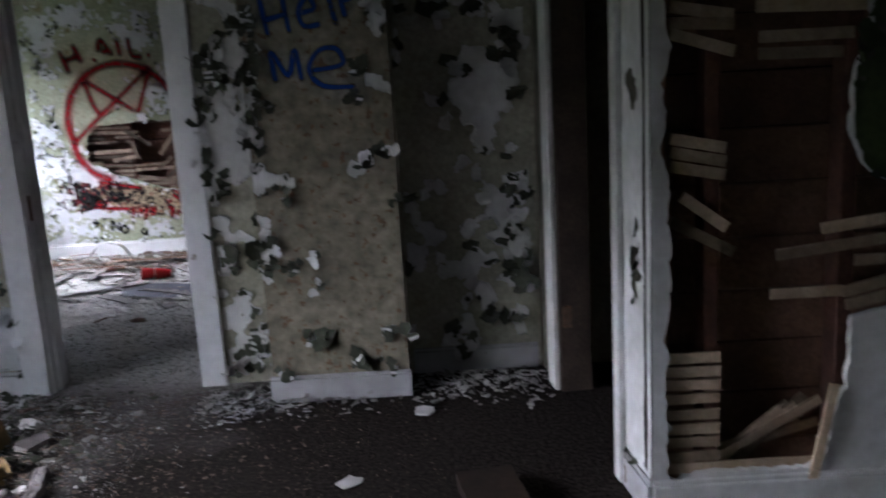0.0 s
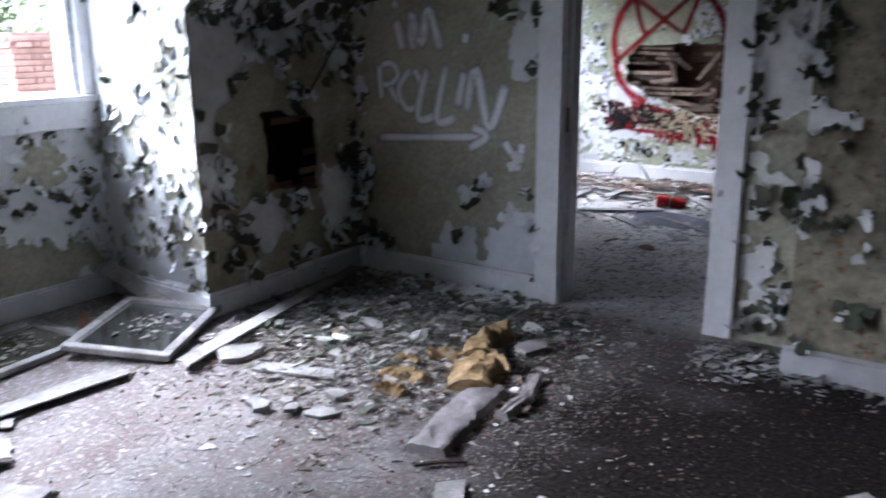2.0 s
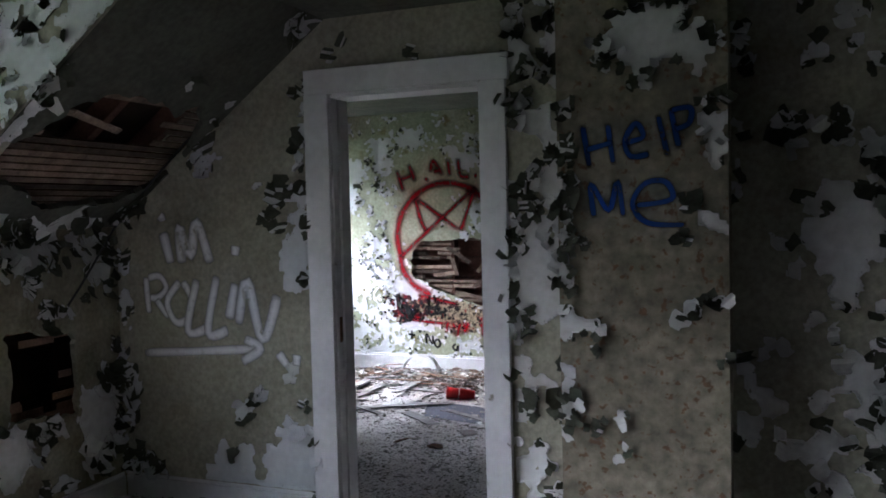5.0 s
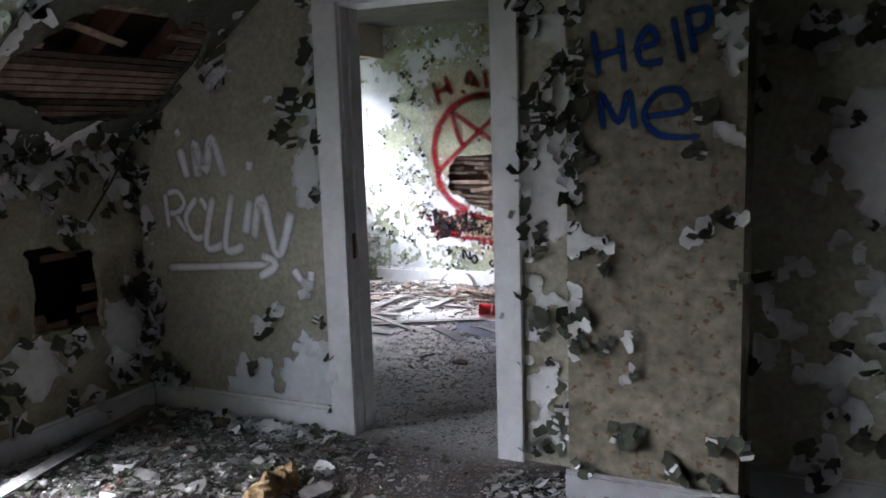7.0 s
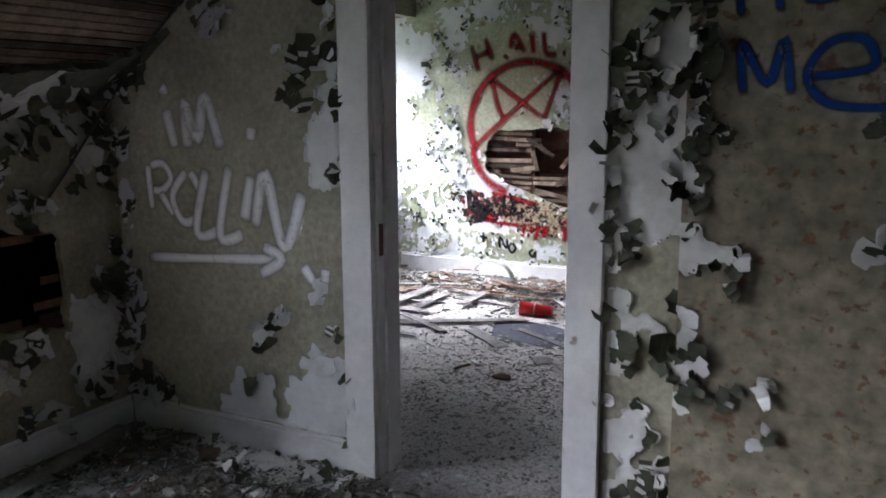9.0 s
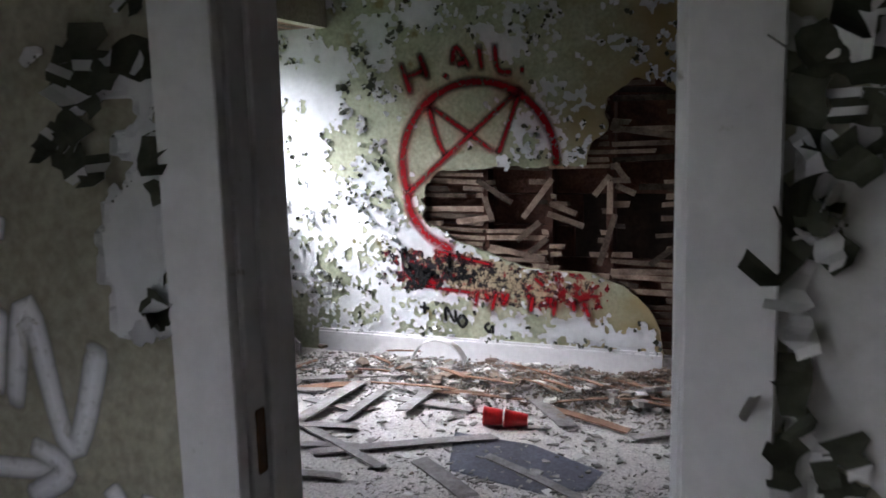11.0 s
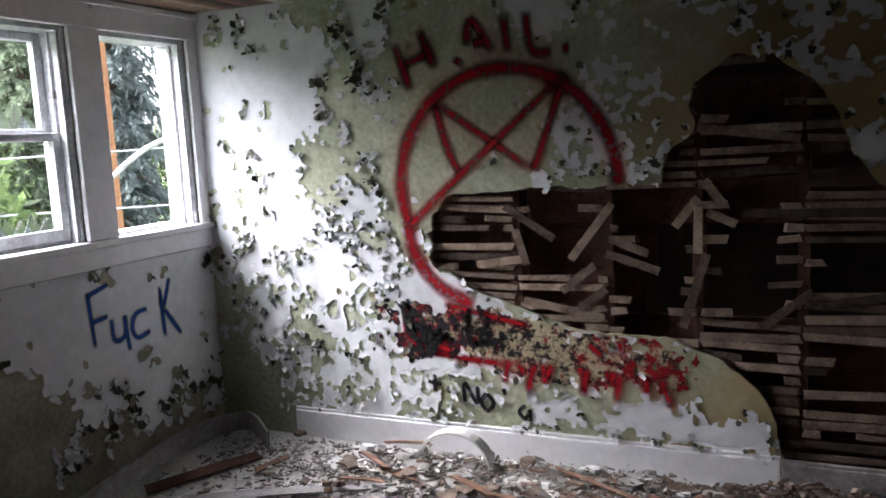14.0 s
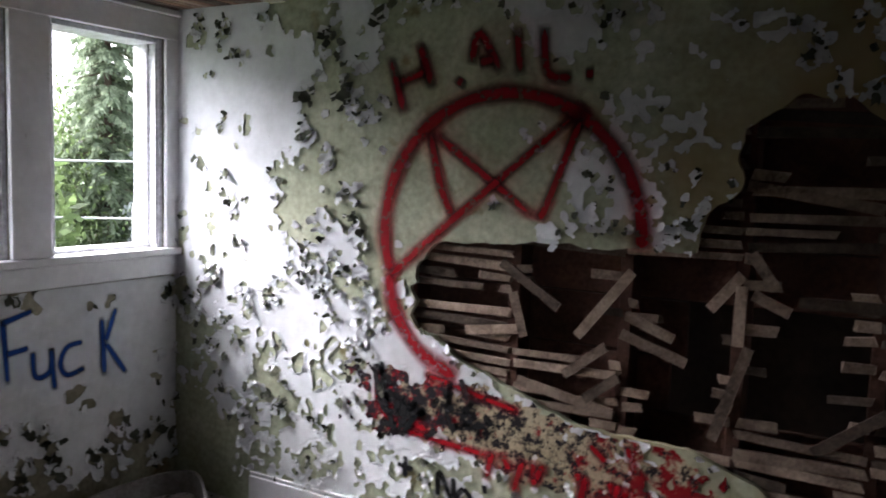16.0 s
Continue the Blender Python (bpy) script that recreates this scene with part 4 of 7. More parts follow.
def window_unit(name, P, openings, zs, label, sashes, apron=0.13, head=0.1, right_pad=0.07, left_pad=0.07):
    """Casings, stool, apron and sashes of a pair of windows. sashes: for each opening (lower, upper) present."""
    z0, z1 = zs
    w = thing(name, label, "window", kind="structure")
    ua, ub = openings[0][0] - left_pad, openings[-1][1] + right_pad
    plane_box("window_sill", P, ua - 0.01, ub, z0 - 0.025, z0 + 0.006, -0.05, 0.045, M_TRIM, w, "white sill with flaking front edge")
    plane_box("apron", P, ua, ub, z0 - 0.025 - apron, z0 - 0.027, 0.003, 0.022, M_TRIM, w)
    plane_box("head_casing", P, ua, ub, z1, z1 + head, 0.003, 0.026, M_TRIM, w)
    plane_box("crown_moulding", P, ua, ub, z1 + head + 0.001, z1 + head + 0.025, 0.003, 0.045, M_TRIM, w)
    plane_box("casing", P, ua, openings[0][0], z0 + 0.007, z1 - 0.001, 0.003, 0.024, M_TRIM, w)
    plane_box("casing", P, openings[-1][1], ub, z0 + 0.007, z1 - 0.001, 0.003, 0.024, M_TRIM, w)
    for a, b in zip(openings[:-1], openings[1:]):
        plane_box("mullion", P, a[1], b[0], z0 + 0.007, z1 - 0.001, 0.003, 0.026, M_TRIM, w)
    zm = (z0 + z1) / 2 + 0.02
    for (u0, u1, _, _), (low, up) in zip(openings, sashes):
        # inner frame with stops
        for a, b in ((u0 + 0.0005, u0 + 0.022), (u1 - 0.022, u1 - 0.0005)):
            plane_box("side_jamb", P, a, b, z0 + 0.0065, z1 - 0.0005, -0.159, -0.001, M_SASH, w)
            c = a + 0.0215 if a == u0 + 0.0005 else a - 0.0125
            plane_box("parting_stop", P, c, c + 0.0125, z0 + 0.0065, z1 - 0.012, -0.075, -0.06, M_SASH, w)
            plane_box("inner_stop", P, c, c + 0.0125, z0 + 0.0065, z1 - 0.012, -0.025, -0.005, M_SASH, w)
        plane_box("top_jamb", P, u0 + 0.023, u1 - 0.023, z1 - 0.022, z1 - 0.0005, -0.159, -0.001, M_SASH, w)
        plane_box("bottom_sill", P, u0 + 0.023, u1 - 0.023, z0 + 0.0065, z0 + 0.02, -0.159, -0.052, M_SASH, w)
        for present, za, zb, c in ((low, z0 + 0.021, zm, -0.055), (up, zm - 0.03, z1 - 0.023, -0.11)):
            if not present:
                continue
            s = plane_box("sash", P, u0 + 0.0235, u0 + 0.062, za, zb, c - 0.034, c, M_SASH, w)
            plane_box("stile", P, u1 - 0.062, u1 - 0.0235, za, zb, c - 0.034, c, M_SASH, s)
            plane_box("bottom_rail", P, u0 + 0.0625, u1 - 0.0625, za, za + 0.05, c - 0.034, c, M_SASH, s)
            plane_box("top_rail", P, u0 + 0.0625, u1 - 0.0625, zb - 0.035, zb, c - 0.034, c, M_SASH, s)
    return w


window_1 = window_unit("window_1", PW, W1, (1.04, 1.98), "row of old white wooden windows in the dormer, panes gone, southernmost one added", [(True, False), (True, False), (True, False), (False, False)])
window_2 = window_unit("window_2", PW2, W2, (1.075, 1.975), "pair of white wooden sash windows with shards of broken glass", [(True, True), (False, False)], apron=0.09)
# shards left in the broken panes
rng = random.Random(12)
for za, zb, c, n_sh in ((1.565, 1.92, -0.127, 9), (1.14, 1.54, -0.072, 8)):
    for k in range(n_sh):
        u = 1.715 + (0.51 * k / n_sh) + rng.uniform(0, 0.03)
        hgt = rng.uniform(0.03, 0.10)
        bm = bmesh.new()
        vs = [bm.verts.new(PW2.at(u + a, za + b, c + d)) for d in (0, -0.003) for a, b in ((-0.05, -0.004), (0.05, -0.004), (rng.uniform(-0.03, 0.03), hgt))]
        for f in ((0, 1, 2), (5, 4, 3), (0, 3, 4, 1), (1, 4, 5, 2), (2, 5, 3, 0)):
            bm.faces.new([vs[q] for q in f])
        ob = part("glass_shard", bm, M_GLASS, window_2, "jagged shard of window glass")
        ob.visible_shadow = False
# the loose strip that hangs beside the mullion of the dormer window
strip = thing("hanging_trim_strip", "cream vinyl trim strip hanging loose before the window", "trim strip")
bm = bmesh.new()
add_box(bm, (-0.045, -0.004, -0.62), (0.045, 0.004, 0.62), pose(-3.90, 2.02, 1.44, 3.0, 2.0, 84), 0.002)
add_box(bm, (-0.0445, 0.0042, -0.62), (-0.0385, 0.024, 0.62), pose(-3.90, 2.02, 1.44, 3.0, 2.0, 84), 0.001)
part("strip", bm, M_VINYL, strip)

# ---- lath, studs and boards inside the broken walls ----
gaps = [(1.60, 2.05, 0.83, 1.135), (2.04, 2.40, 0.60, 1.195), (2.40, 2.79, 0.68, 1.24), (2.40, 2.79, 1.45, 1.575), (2.785, 3.3, 0.83, 0.99), (2.785, 3.3, 0.42, 0.56), (1.22, 1.64, 0.97, 1.03)]
STUDS = (0.4, 0.82, 1.22, 1.64, 2.04, 2.40, 2.785, 3.2)
for u in STUDS[2:]:
    plane_box("stud", PF, u - 0.022, u + 0.022, 0, 2.45, -0.14, -0.037, M_DARKWOOD, wall_far)
laths(wall_far, PF, 1.22, 3.24, 0.15, 1.76, M_LATH, None, 0.0425, 0.037, rng=random.Random(4), gaps=gaps, studs=STUDS[3:7], back=-0.031)
rng = random.Random(8)
for a, b in (((1.594, 1.14), (1.812, 1.00)), ((2.065, 1.146), (1.886, 0.913)), ((2.05, 1.00), (2.205, 0.94)), ((2.036, 0.94), (2.25, 0.869)), ((2.311, 1.049), (2.402, 1.165)), ((2.425, 1.233), (2.501, 1.129)),
             ((2.341, 0.642), (2.434, 0.943)), ((2.402, 1.13), (2.40, 0.943)), ((2.631, 0.655), (2.819, 0.801)), ((1.843, 0.773), (1.986, 0.889)), ((1.918, 0.699), (2.033, 0.791)), ((1.643, 1.038), (1.69, 0.885)),
             ((2.435, 1.107), (2.544, 1.06)), ((2.566, 1.10), (3.107, 1.104)), ((1.46, 0.881), (1.678, 0.91)), ((1.671, 0.729), (2.017, 0.665)), ((2.40, 1.437), (2.77, 1.38)), ((2.85, 0.745), (3.11, 0.80))):
    loose_stick("broken_lath", PF, a, b, 0.034, 0.007, -0.018 + rng.uniform(-0.006, 0.006), M_LATH, wall_far)
for k in range(9):
    plane_box("backing_board", PF, 1.2, 3.26, 0.1 + 0.19 * k, 0.1 + 0.19 * k + 0.184, -0.175, -0.15, M_DARKWOOD, wall_far) if k not in (3, 4) else plane_box("backing_board", PF, 1.2, 2.02 + 0.05 * k, 0.1 + 0.19 * k, 0.1 + 0.19 * k + 0.184, -0.175, -0.15, M_DARKWOOD, wall_far)

# knee wall hole: red-brown lath ends
for k, (v, a, b) in enumerate(((0.55, 0.40, 0.62), (0.585, 0.40, 0.50), (0.60, 0.68, 0.82), (0.88, 0.50, 0.70), (0.515, 0.38, 0.82), (0.50, 0.42, 0.80), (0.545, 0.42, 0.52), (0.545, 0.70, 0.80), (0.60, 0.42, 0.49), (0.90, 0.64, 0.80), (0.95, 0.42, 0.60), (0.98, 0.42, 0.80), (0.70, 0.72, 0.80), (0.46, 0.4, 0.82))):
    plane_box("lath", PK, a, b, v, v + 0.034, -0.038, -0.030, M_BROWNBOARD, wall_knee, "", 0.001)
# sloping ceiling hole
rng = random.Random(9)
for k in range(19):
    v = 0.13 + 0.043 * k
    if 0.56 < v < 0.86:
        ends = ((0.0, rng.uniform(0.15, 0.3)), (rng.uniform(0.8, 0.95), 1.1))
    else:
        ends = ((0.0, 1.1),)
    for a, b in ends:
        plane_box("lath", PS, a, b, v, v + 0.034, -0.045, -0.037, M_LATH, ceiling_slope_1, "", 0.001)
for u in (0.1, 0.5, 0.9):
    plane_box("rafter", PS, u - 0.022, u + 0.022, 0, SL_LEN, -0.145, -0.047, M_DARKWOOD, ceiling_slope_1)
loose_stick("broken_lath", PS, (0.3, 0.74), (0.62, 0.66), 0.034, 0.007, -0.05, M_LATH, ceiling_slope_1)
# broken wall beside the closet: boards of its far face, lath ends, fallen sticks
# lath and board colours here are raised to stand in for light
for k in range(11):
    plane_box("backing_board", PN, 0.02, 1.3, 0.02 + 0.17 * k, 0.02 + 0.17 * k + 0.165, -0.16, -0.13, M_BROWNBOARD, wall_broken)
for u in (0.03, 0.19, 0.60):
    plane_box("stud", PN, u - 0.02, u + 0.025, 0, 2.4, -0.128, -0.037, M_BROWNBOARD if u < 0.1 else M_DARKWOOD, wall_broken)
rng = random.Random(17)
near_laths = [((0.063, 1.568), (0.246, 1.536)), ((0.063, 1.522), (0.247, 1.512)), ((0.063, 1.492), (0.248, 1.435)), ((0.31, 1.555), (0.645, 1.545)), ((0.32, 1.47), (0.592, 1.47)), ((0.321, 1.423), (0.563, 1.418)),
              ((0.063, 1.195), (0.227, 1.160)), ((0.063, 1.155), (0.228, 1.12)), ((0.063, 1.113), (0.228, 1.08)), ((0.096, 1.023), (0.231, 0.922)), ((0.063, 0.949), (0.257, 0.844)), ((0.384, 0.828), (0.76, 0.868)),
              ((0.517, 0.901), (0.76, 0.93)), ((0.37, 0.707), (0.592, 0.706)), ((0.60, 0.66), (0.76, 0.69)), ((0.59, 0.70), (0.76, 0.74)), ((0.62, 0.80), (0.80, 0.80)), ((0.02, 0.15), (0.62, 0.15))]
near_laths += [((0.045, v + rng.uniform(-0.004, 0.004)), (0.219, v)) for v in (0.518, 0.474, 0.43, 0.386, 0.33, 0.285, 0.24, 0.195)]
for a, b in near_laths:
    loose_stick("lath", PN, a, b, 0.034, 0.008, -0.026 + rng.uniform(-0.004, 0.004), M_LITLATH, wall_broken)
for k in range(8):
    a = (rng.uniform(0.2, 0.3), rng.uniform(0.12, 0.17))
    b = (rng.uniform(0.42, 0.58), rng.uniform(0.2, 0.36))
    loose_stick("broken_lath", PN, a, b, 0.03, 0.007, -0.06 - 0.008 * k, M_LITLATH, wall_broken)
loose_stick("broken_lath", PN, (0.50, 0.10), (0.56, 0.42), 0.03, 0.008, 0.012, M_LITLATH, wall_broken)
# lath ceiling of the rear dormer
rng = random.Random(3)
for k in range(15):
    x = 0.13 + 0.042 * k
    plane_box("lath", PC2, 1.2, 3.1, x, x + 0.034, -0.012, -0.003, M_LATH if k % 3 else M_BROWNBOARD, bpy.data.objects["ceiling_dormer_two"], "", 0.001)


# ---- what is left of the paint, wall by wall ----
ZS = lambda x: KNEE_Z + SLOPE * (x - KNEE_X)
X0 = -4.4
# partition, beside the door towards the dormer
paint_coat(PP, 2.37, 2.38, lambda U, V: -0.72 + 0.6 * fbm(U, V, 10, 101) + 1.5 * np.clip(8 * (np.interp(U, (1.6, 1.80, 1.88, 1.96, 2.08, 2.36), (0.08, 0.42, 0.42, 0.36, 0.47, 0.54)) - V), 0, 1) + blobs(U, V, [(1.86, 1.26, 0.07, 0.07, -1.5), (1.45, 1.48, 0.06, 0.06, -1.5), (2.03, 0.27, 0.035, 0.10, -1.5), (1.76, 0.22, 0.03, 0.08, -1.2), (2.10, 0.36, 0.07, 0.03, -1.0), (2.26, 1.24, 0.08, 0.16, 1.5), (2.25, 1.52, 0.12, 0.08, 1.0), (2.33, 1.40, 0.05, 0.3, 0.9), (2.34, 1.85, 0.05, 0.2, 1.0), (1.35, 0.17, 0.2, 0.05, 0.9), (1.23, 0.8, 0.05, 0.6, 0.9), (2.05, 0.60, 0.03, 0.03, 1.1), (1.95, 0.47, 0.03, 0.03, 0.8), (1.75, 1.78, 0.12, 0.10, 0.9)]), 110, wall_partition,
           step=0.009, flakes=100, dark=0.4, flake_size=(0.03, 0.09), keep=lambda U, V: (U > 1.19) & (U < 2.345) & (V > 0.13) & (V < KNEE_Z + SLOPE * (U - 1.18) - 0.03))
# partition, strip between casing and chimney breast and the alcove
paint_coat(PP, 4.86, 2.36, lambda U, V: np.where(U < 3.75, 0.04 + 0.9 * fbm(U, V, 10, 121), -0.36 + 0.8 * fbm(U, V, 12, 125) + blobs(U, V, [(4.69, 1.38, 0.12, 0.15, 1.8), (4.66, 1.18, 0.07, 0.08, 1.2), (4.58, 1.32, 0.06, 0.05, 0.9), (4.85, 1.62, 0.08, 0.10, 1.1), (4.5, 0.5, 0.2, 0.22, 0.5), (4.78, 0.8, 0.1, 0.3, 0.5)])), 120, wall_partition,
           step=0.009, flakes=480, dark=0.5, flake_size=(0.03, 0.09), keep=lambda U, V: (V > 0.03) & (((U > 3.36) & (U < 3.66)) | ((U > 4.27) & (V > 0.13))), lift=0.022, front=M_GREYWHITE, label="curling dirty white paint in the alcove and beside the door")
# knee wall
paint_coat(PK, 1.10, KNEE_Z - 0.01, lambda U, V: -0.55 + 0.80 * fbm(U, V, 8, 131) + blobs(U, V, [(0.38, 0.40, 0.115, 0.115, 2.6), (0.12, 1.20, 0.15, 0.20, 2.2), (0.30, 1.22, 0.10, 0.1, 0.8), (0.05, 0.80, 0.07, 0.14, 1.3), (0.90, 0.42, 0.13, 0.16, 1.2), (0.81, 0.64, 0.05, 0.09, 0.9), (0.52, 1.2, 0.05, 0.14, 0.8), (0.55, 1.33, 0.4, 0.10, 0.9), (0.95, 1.25, 0.12, 0.2, 0.6), (0.95, 0.45, 0.12, 0.2, 0.8), (0.06, 0.75, 0.06, 0.16, 0.9), (0.7, 0.2, 0.2, 0.1, 0.5), (0.30, 0.85, 0.14, 0.35, -0.8)]), 130, wall_knee,
           step=0.009, flakes=300, flake_size=(0.03, 0.10), keep=lambda U, V: (V > 0.13) & (knee_hole(U, V) < -0.01), front=M_GREYWHITE)
# dormer cheek
PCH = Plane((DORM_X, DORM_Y1, 0), (1, 0, 0))
paint_coat(PCH, 1.95, DORM_Z - 0.01, lambda U, V: 0.24 + 0.65 * fbm(U, V, 9, 141) + 0.8 * fbm(U, V, 24, 145) + blobs(U, V, [(0.35, 1.55, 0.5, 0.5, 0.5), (0.55, 1.15, 0.12, 0.10, -0.9)]), 140, wall_cheek_north,
           step=0.011, flakes=560, flake_size=(0.02, 0.055), lift=0.016, cell=0.038, dark=0.35, scatter=0.85, keep=lambda U, V: (V > 0.13) & ((U < 0.765) | (V > KNEE_Z + SLOPE * (U - 0.77) + 0.01)))
# wall below the dormer window
PW_N = Plane((DORM_X, 0.77, 0), (0, 1, 0))
paint_coat(PW_N, 1.99, 0.955, lambda U, V: 0.62 + 0.6 * fbm(U, V, 9, 151) + 0.95 * fbm(U, V, 24, 155) + blobs(U, V, [(1.36, 0.22, 0.22, 0.13, -2.4), (1.66, 0.23, 0.22, 0.12, -2.2), (1.70, 0.74, 0.10, 0.10, -1.7), (0.98, 0.51, 0.17, 0.11, -2.0), (0.83, 0.35, 0.07, 0.05, -1.2), (1.05, 0.756, 0.04, 0.05, -1.2), (1.44, 0.71, 0.03, 0.05, -1.2), (1.60, 0.53, 0.04, 0.04, -1.2), (0.6, 0.5, 0.1, 0.1, -0.8), (1.85, 0.55, 0.10, 0.2, -0.5)]), 150, wall_dormer_window,
           step=0.011, flakes=480, flake_size=(0.02, 0.055), lift=0.014, cell=0.042, dark=0.35, scatter=0.95, keep=lambda U, V: (V > 0.13))
# chimney breast
PB = Plane((CH_X0, CH_Y, 0), (1, 0, 0))
paint_coat(PB, CH_X1 - CH_X0, 2.36, lambda U, V: -0.80 + 0.75 * fbm(U, V, 12, 161) + blobs(U, V, [(0.34, 2.10, 0.16, 0.13, 2.2), (0.57, 1.72, 0.05, 0.14, 1.5), (0.54, 2.05, 0.06, 0.10, 0.9), (0.25, 0.575, 0.035, 0.045, 1.5), (0.24, 0.69, 0.035, 0.04, 1.4), (0.46, 0.60, 0.06, 0.035, 1.4), (0.50, 0.68, 0.03, 0.03, 1.2), (0.51, 1.07, 0.035, 0.025, 1.5), (0.46, 0.80, 0.025, 0.03, 1.3), (0.19, 0.745, 0.02, 0.03, 1.2), (0.13, 0.915, 0.025, 0.06, 1.2), (0.03, 1.2, 0.03, 0.9, 0.9), (0.60, 1.3, 0.025, 0.5, 0.6), (0.54, 1.42, 0.03, 0.05, 1.2)]), 160, wall_chimney_breast,
           step=0.009, flakes=170, flake_size=(0.02, 0.07), keep=lambda U, V: (V > 0.13) & ~((U > 0.06) & (U < 0.52) & (V > 1.36) & (V < 1.88)), front=M_GREYWHITE, dark=0.65)
def hanging_flakes(P, wall, spots, seed, label):
    """Big limp flakes, dark side out, hanging from their upper edges."""
    rng = random.Random(seed)
    fv, ff, fm = [], [], []
    for u, v, size, n in spots:
        for _ in range(n):
            ang = rng.gauss(-math.pi / 2, 0.5)
            along = P.u * math.cos(ang) + P.v * math.sin(ang)
            side = P.u * -math.sin(ang) + P.v * math.cos(ang)
            L = size * rng.uniform(0.5, 1.0)
            k = len(fm)
            flake_shell(fv, ff, fm, P.at(u + rng.gauss(0, size * 0.45), v + size * 0.4 + rng.gauss(0, size * 0.35), 0.004 + rng.random() * 0.004), along, side, P.n, L, L * rng.uniform(0.7, 1.2), rng.uniform(-0.2, 0.9), rng)
            for q in range(k, len(fm)):
                fm[q] = 1 if rng.random() < 0.85 else 0
    return tagged(link_mesh("hanging_flakes", fv, ff, [M_GREYWHITE, M_BACK], wall, label, fm), kind="stuff")


hanging_flakes(PB, wall_chimney_breast, ((0.12, 0.64, 0.06, 5), (0.25, 0.29, 0.08, 6), (0.58, 0.29, 0.07, 6), (0.40, 0.15, 0.07, 5), (0.53, 0.15, 0.06, 4), (0.06, 0.13, 0.06, 4), (0.50, 1.48, 0.07, 5), (0.60, 0.90, 0.05, 4), (0.50, 1.36, 0.06, 4), (0.58, 1.86, 0.07, 4), (0.03, 1.7, 0.06, 5), (0.03, 1.3, 0.05, 5)), 55, "dark green curled flakes hanging off the plaster")
hanging_flakes(PP, wall_partition, ((2.20, 1.58, 0.09, 7), (2.14, 1.43, 0.08, 6), (2.33, 1.80, 0.08, 5), (2.33, 2.05, 0.07, 4), (1.75, 1.84, 0.11, 5), (1.25, 0.25, 0.07, 6), (1.40, 0.18, 0.06, 6), (1.24, 0.6, 0.06, 6), (1.23, 0.95, 0.06, 6), (1.24, 1.25, 0.07, 5), (2.30, 0.53, 0.05, 3), (2.55, 2.20, 0.08, 3), (2.95, 2.20, 0.07, 4), (3.42, 1.55, 0.07, 5), (3.45, 1.0, 0.07, 5), (3.42, 0.6, 0.07, 5), (3.5, 0.2, 0.07, 5)), 56, "dark green curled flakes hanging beside the door")
hanging_flakes(PF, wall_far, ((0.74, 1.72, 0.055, 5), (0.92, 1.74, 0.06, 5), (0.72, 1.58, 0.045, 5), (0.60, 1.40, 0.03, 3), (0.85, 1.95, 0.06, 5), (1.1, 2.05, 0.06, 5), (0.25, 1.60, 0.03, 2), (0.95, 1.28, 0.035, 3), (0.42, 1.30, 0.03, 2)), 58, "curled paint flakes hanging off the wall")
hanging_flakes(PK, wall_knee, ((0.10, 0.28, 0.07, 4), (0.35, 1.36, 0.07, 4), (0.70, 1.34, 0.07, 6), (1.03, 1.15, 0.06, 7), (1.05, 0.8, 0.06, 6), (1.05, 0.3, 0.06, 6), (0.6, 0.18, 0.06, 4), (0.88, 1.08, 0.05, 4), (0.04, 0.45, 0.05, 3)), 57, "dark curled flakes hanging off the knee wall")
# closet wall return and the broken wall
paint_coat(RW, 0.24, 2.36, lambda U, V: 0.9 + 0.5 * fbm(U, V, 7, 171) + blobs(U, V, [(0.14, 1.33, 0.04, 0.06, -2), (0.12, 0.85, 0.05, 0.12, -2.2)]), 170, wall_right, flakes=18, front=M_GREYWHITE, keep=lambda U, V: V > 0.135)
paint_coat(PN, 1.6, 2.36, lambda U, V: np.where(V > 0.95, 0.8, -0.6) + 0.35 * fbm(U, V, 5, 181), 180, wall_broken, flakes=30, front=M_GREEN, keep=lambda U, V: (U > 0.5) & (near_hole(U, V) < -0.004), label="dark green paint on the broken wall")
# slope: torn paper at its edges
paint_coat(PS, 1.10, SL_LEN, lambda U, V: -0.75 + 0.75 * fbm(U, V, 8, 191) + 0.75 * np.clip(1 - V / 0.33, 0, 1) + blobs(U, V, [(1.04, 0.62, 0.08, 0.12, 1.0), (1.05, 0.95, 0.06, 0.12, 0.9), (0.02, 0.6, 0.05, 0.5, 0.9)]), 190, ceiling_slope_1, flakes=160, flake_size=(0.04, 0.12), keep=lambda U, V: slope_hole(U, V) < -0.02, front=M_GREYWHITE)
def circle_arc(cu, cv, r, a0, a1, n=14):
    return [(cu + r * math.cos(radians(a0 + (a1 - a0) * k / n)), cv + r * math.sin(radians(a0 + (a1 - a0) * k / n))) for k in range(n + 1)]


def local(P, pts, axis="x"):
    """World x (or y) and z of a wall to its own frame."""
    o = P.o.x if axis == "x" else P.o.y
    return [(a - o, b) for a, b in pts]


star = [circle_arc(1.605, 1.235, 0.49, -2, 200, 22), [(1.14, 1.07), (1.155, 0.96), (1.21, 0.86), (1.30, 0.77), (1.45, 0.70)],
        local(PF, [(-3.01, 1.60), (-2.96, 1.40), (-2.90, 1.28)]), local(PF, [(-3.01, 1.60), (-2.57, 1.29)]), local(PF, [(-2.42, 1.68), (-2.94, 1.25), (-3.18, 1.04)]), local(PF, [(-2.42, 1.68), (-2.53, 1.39), (-2.57, 1.29)])]
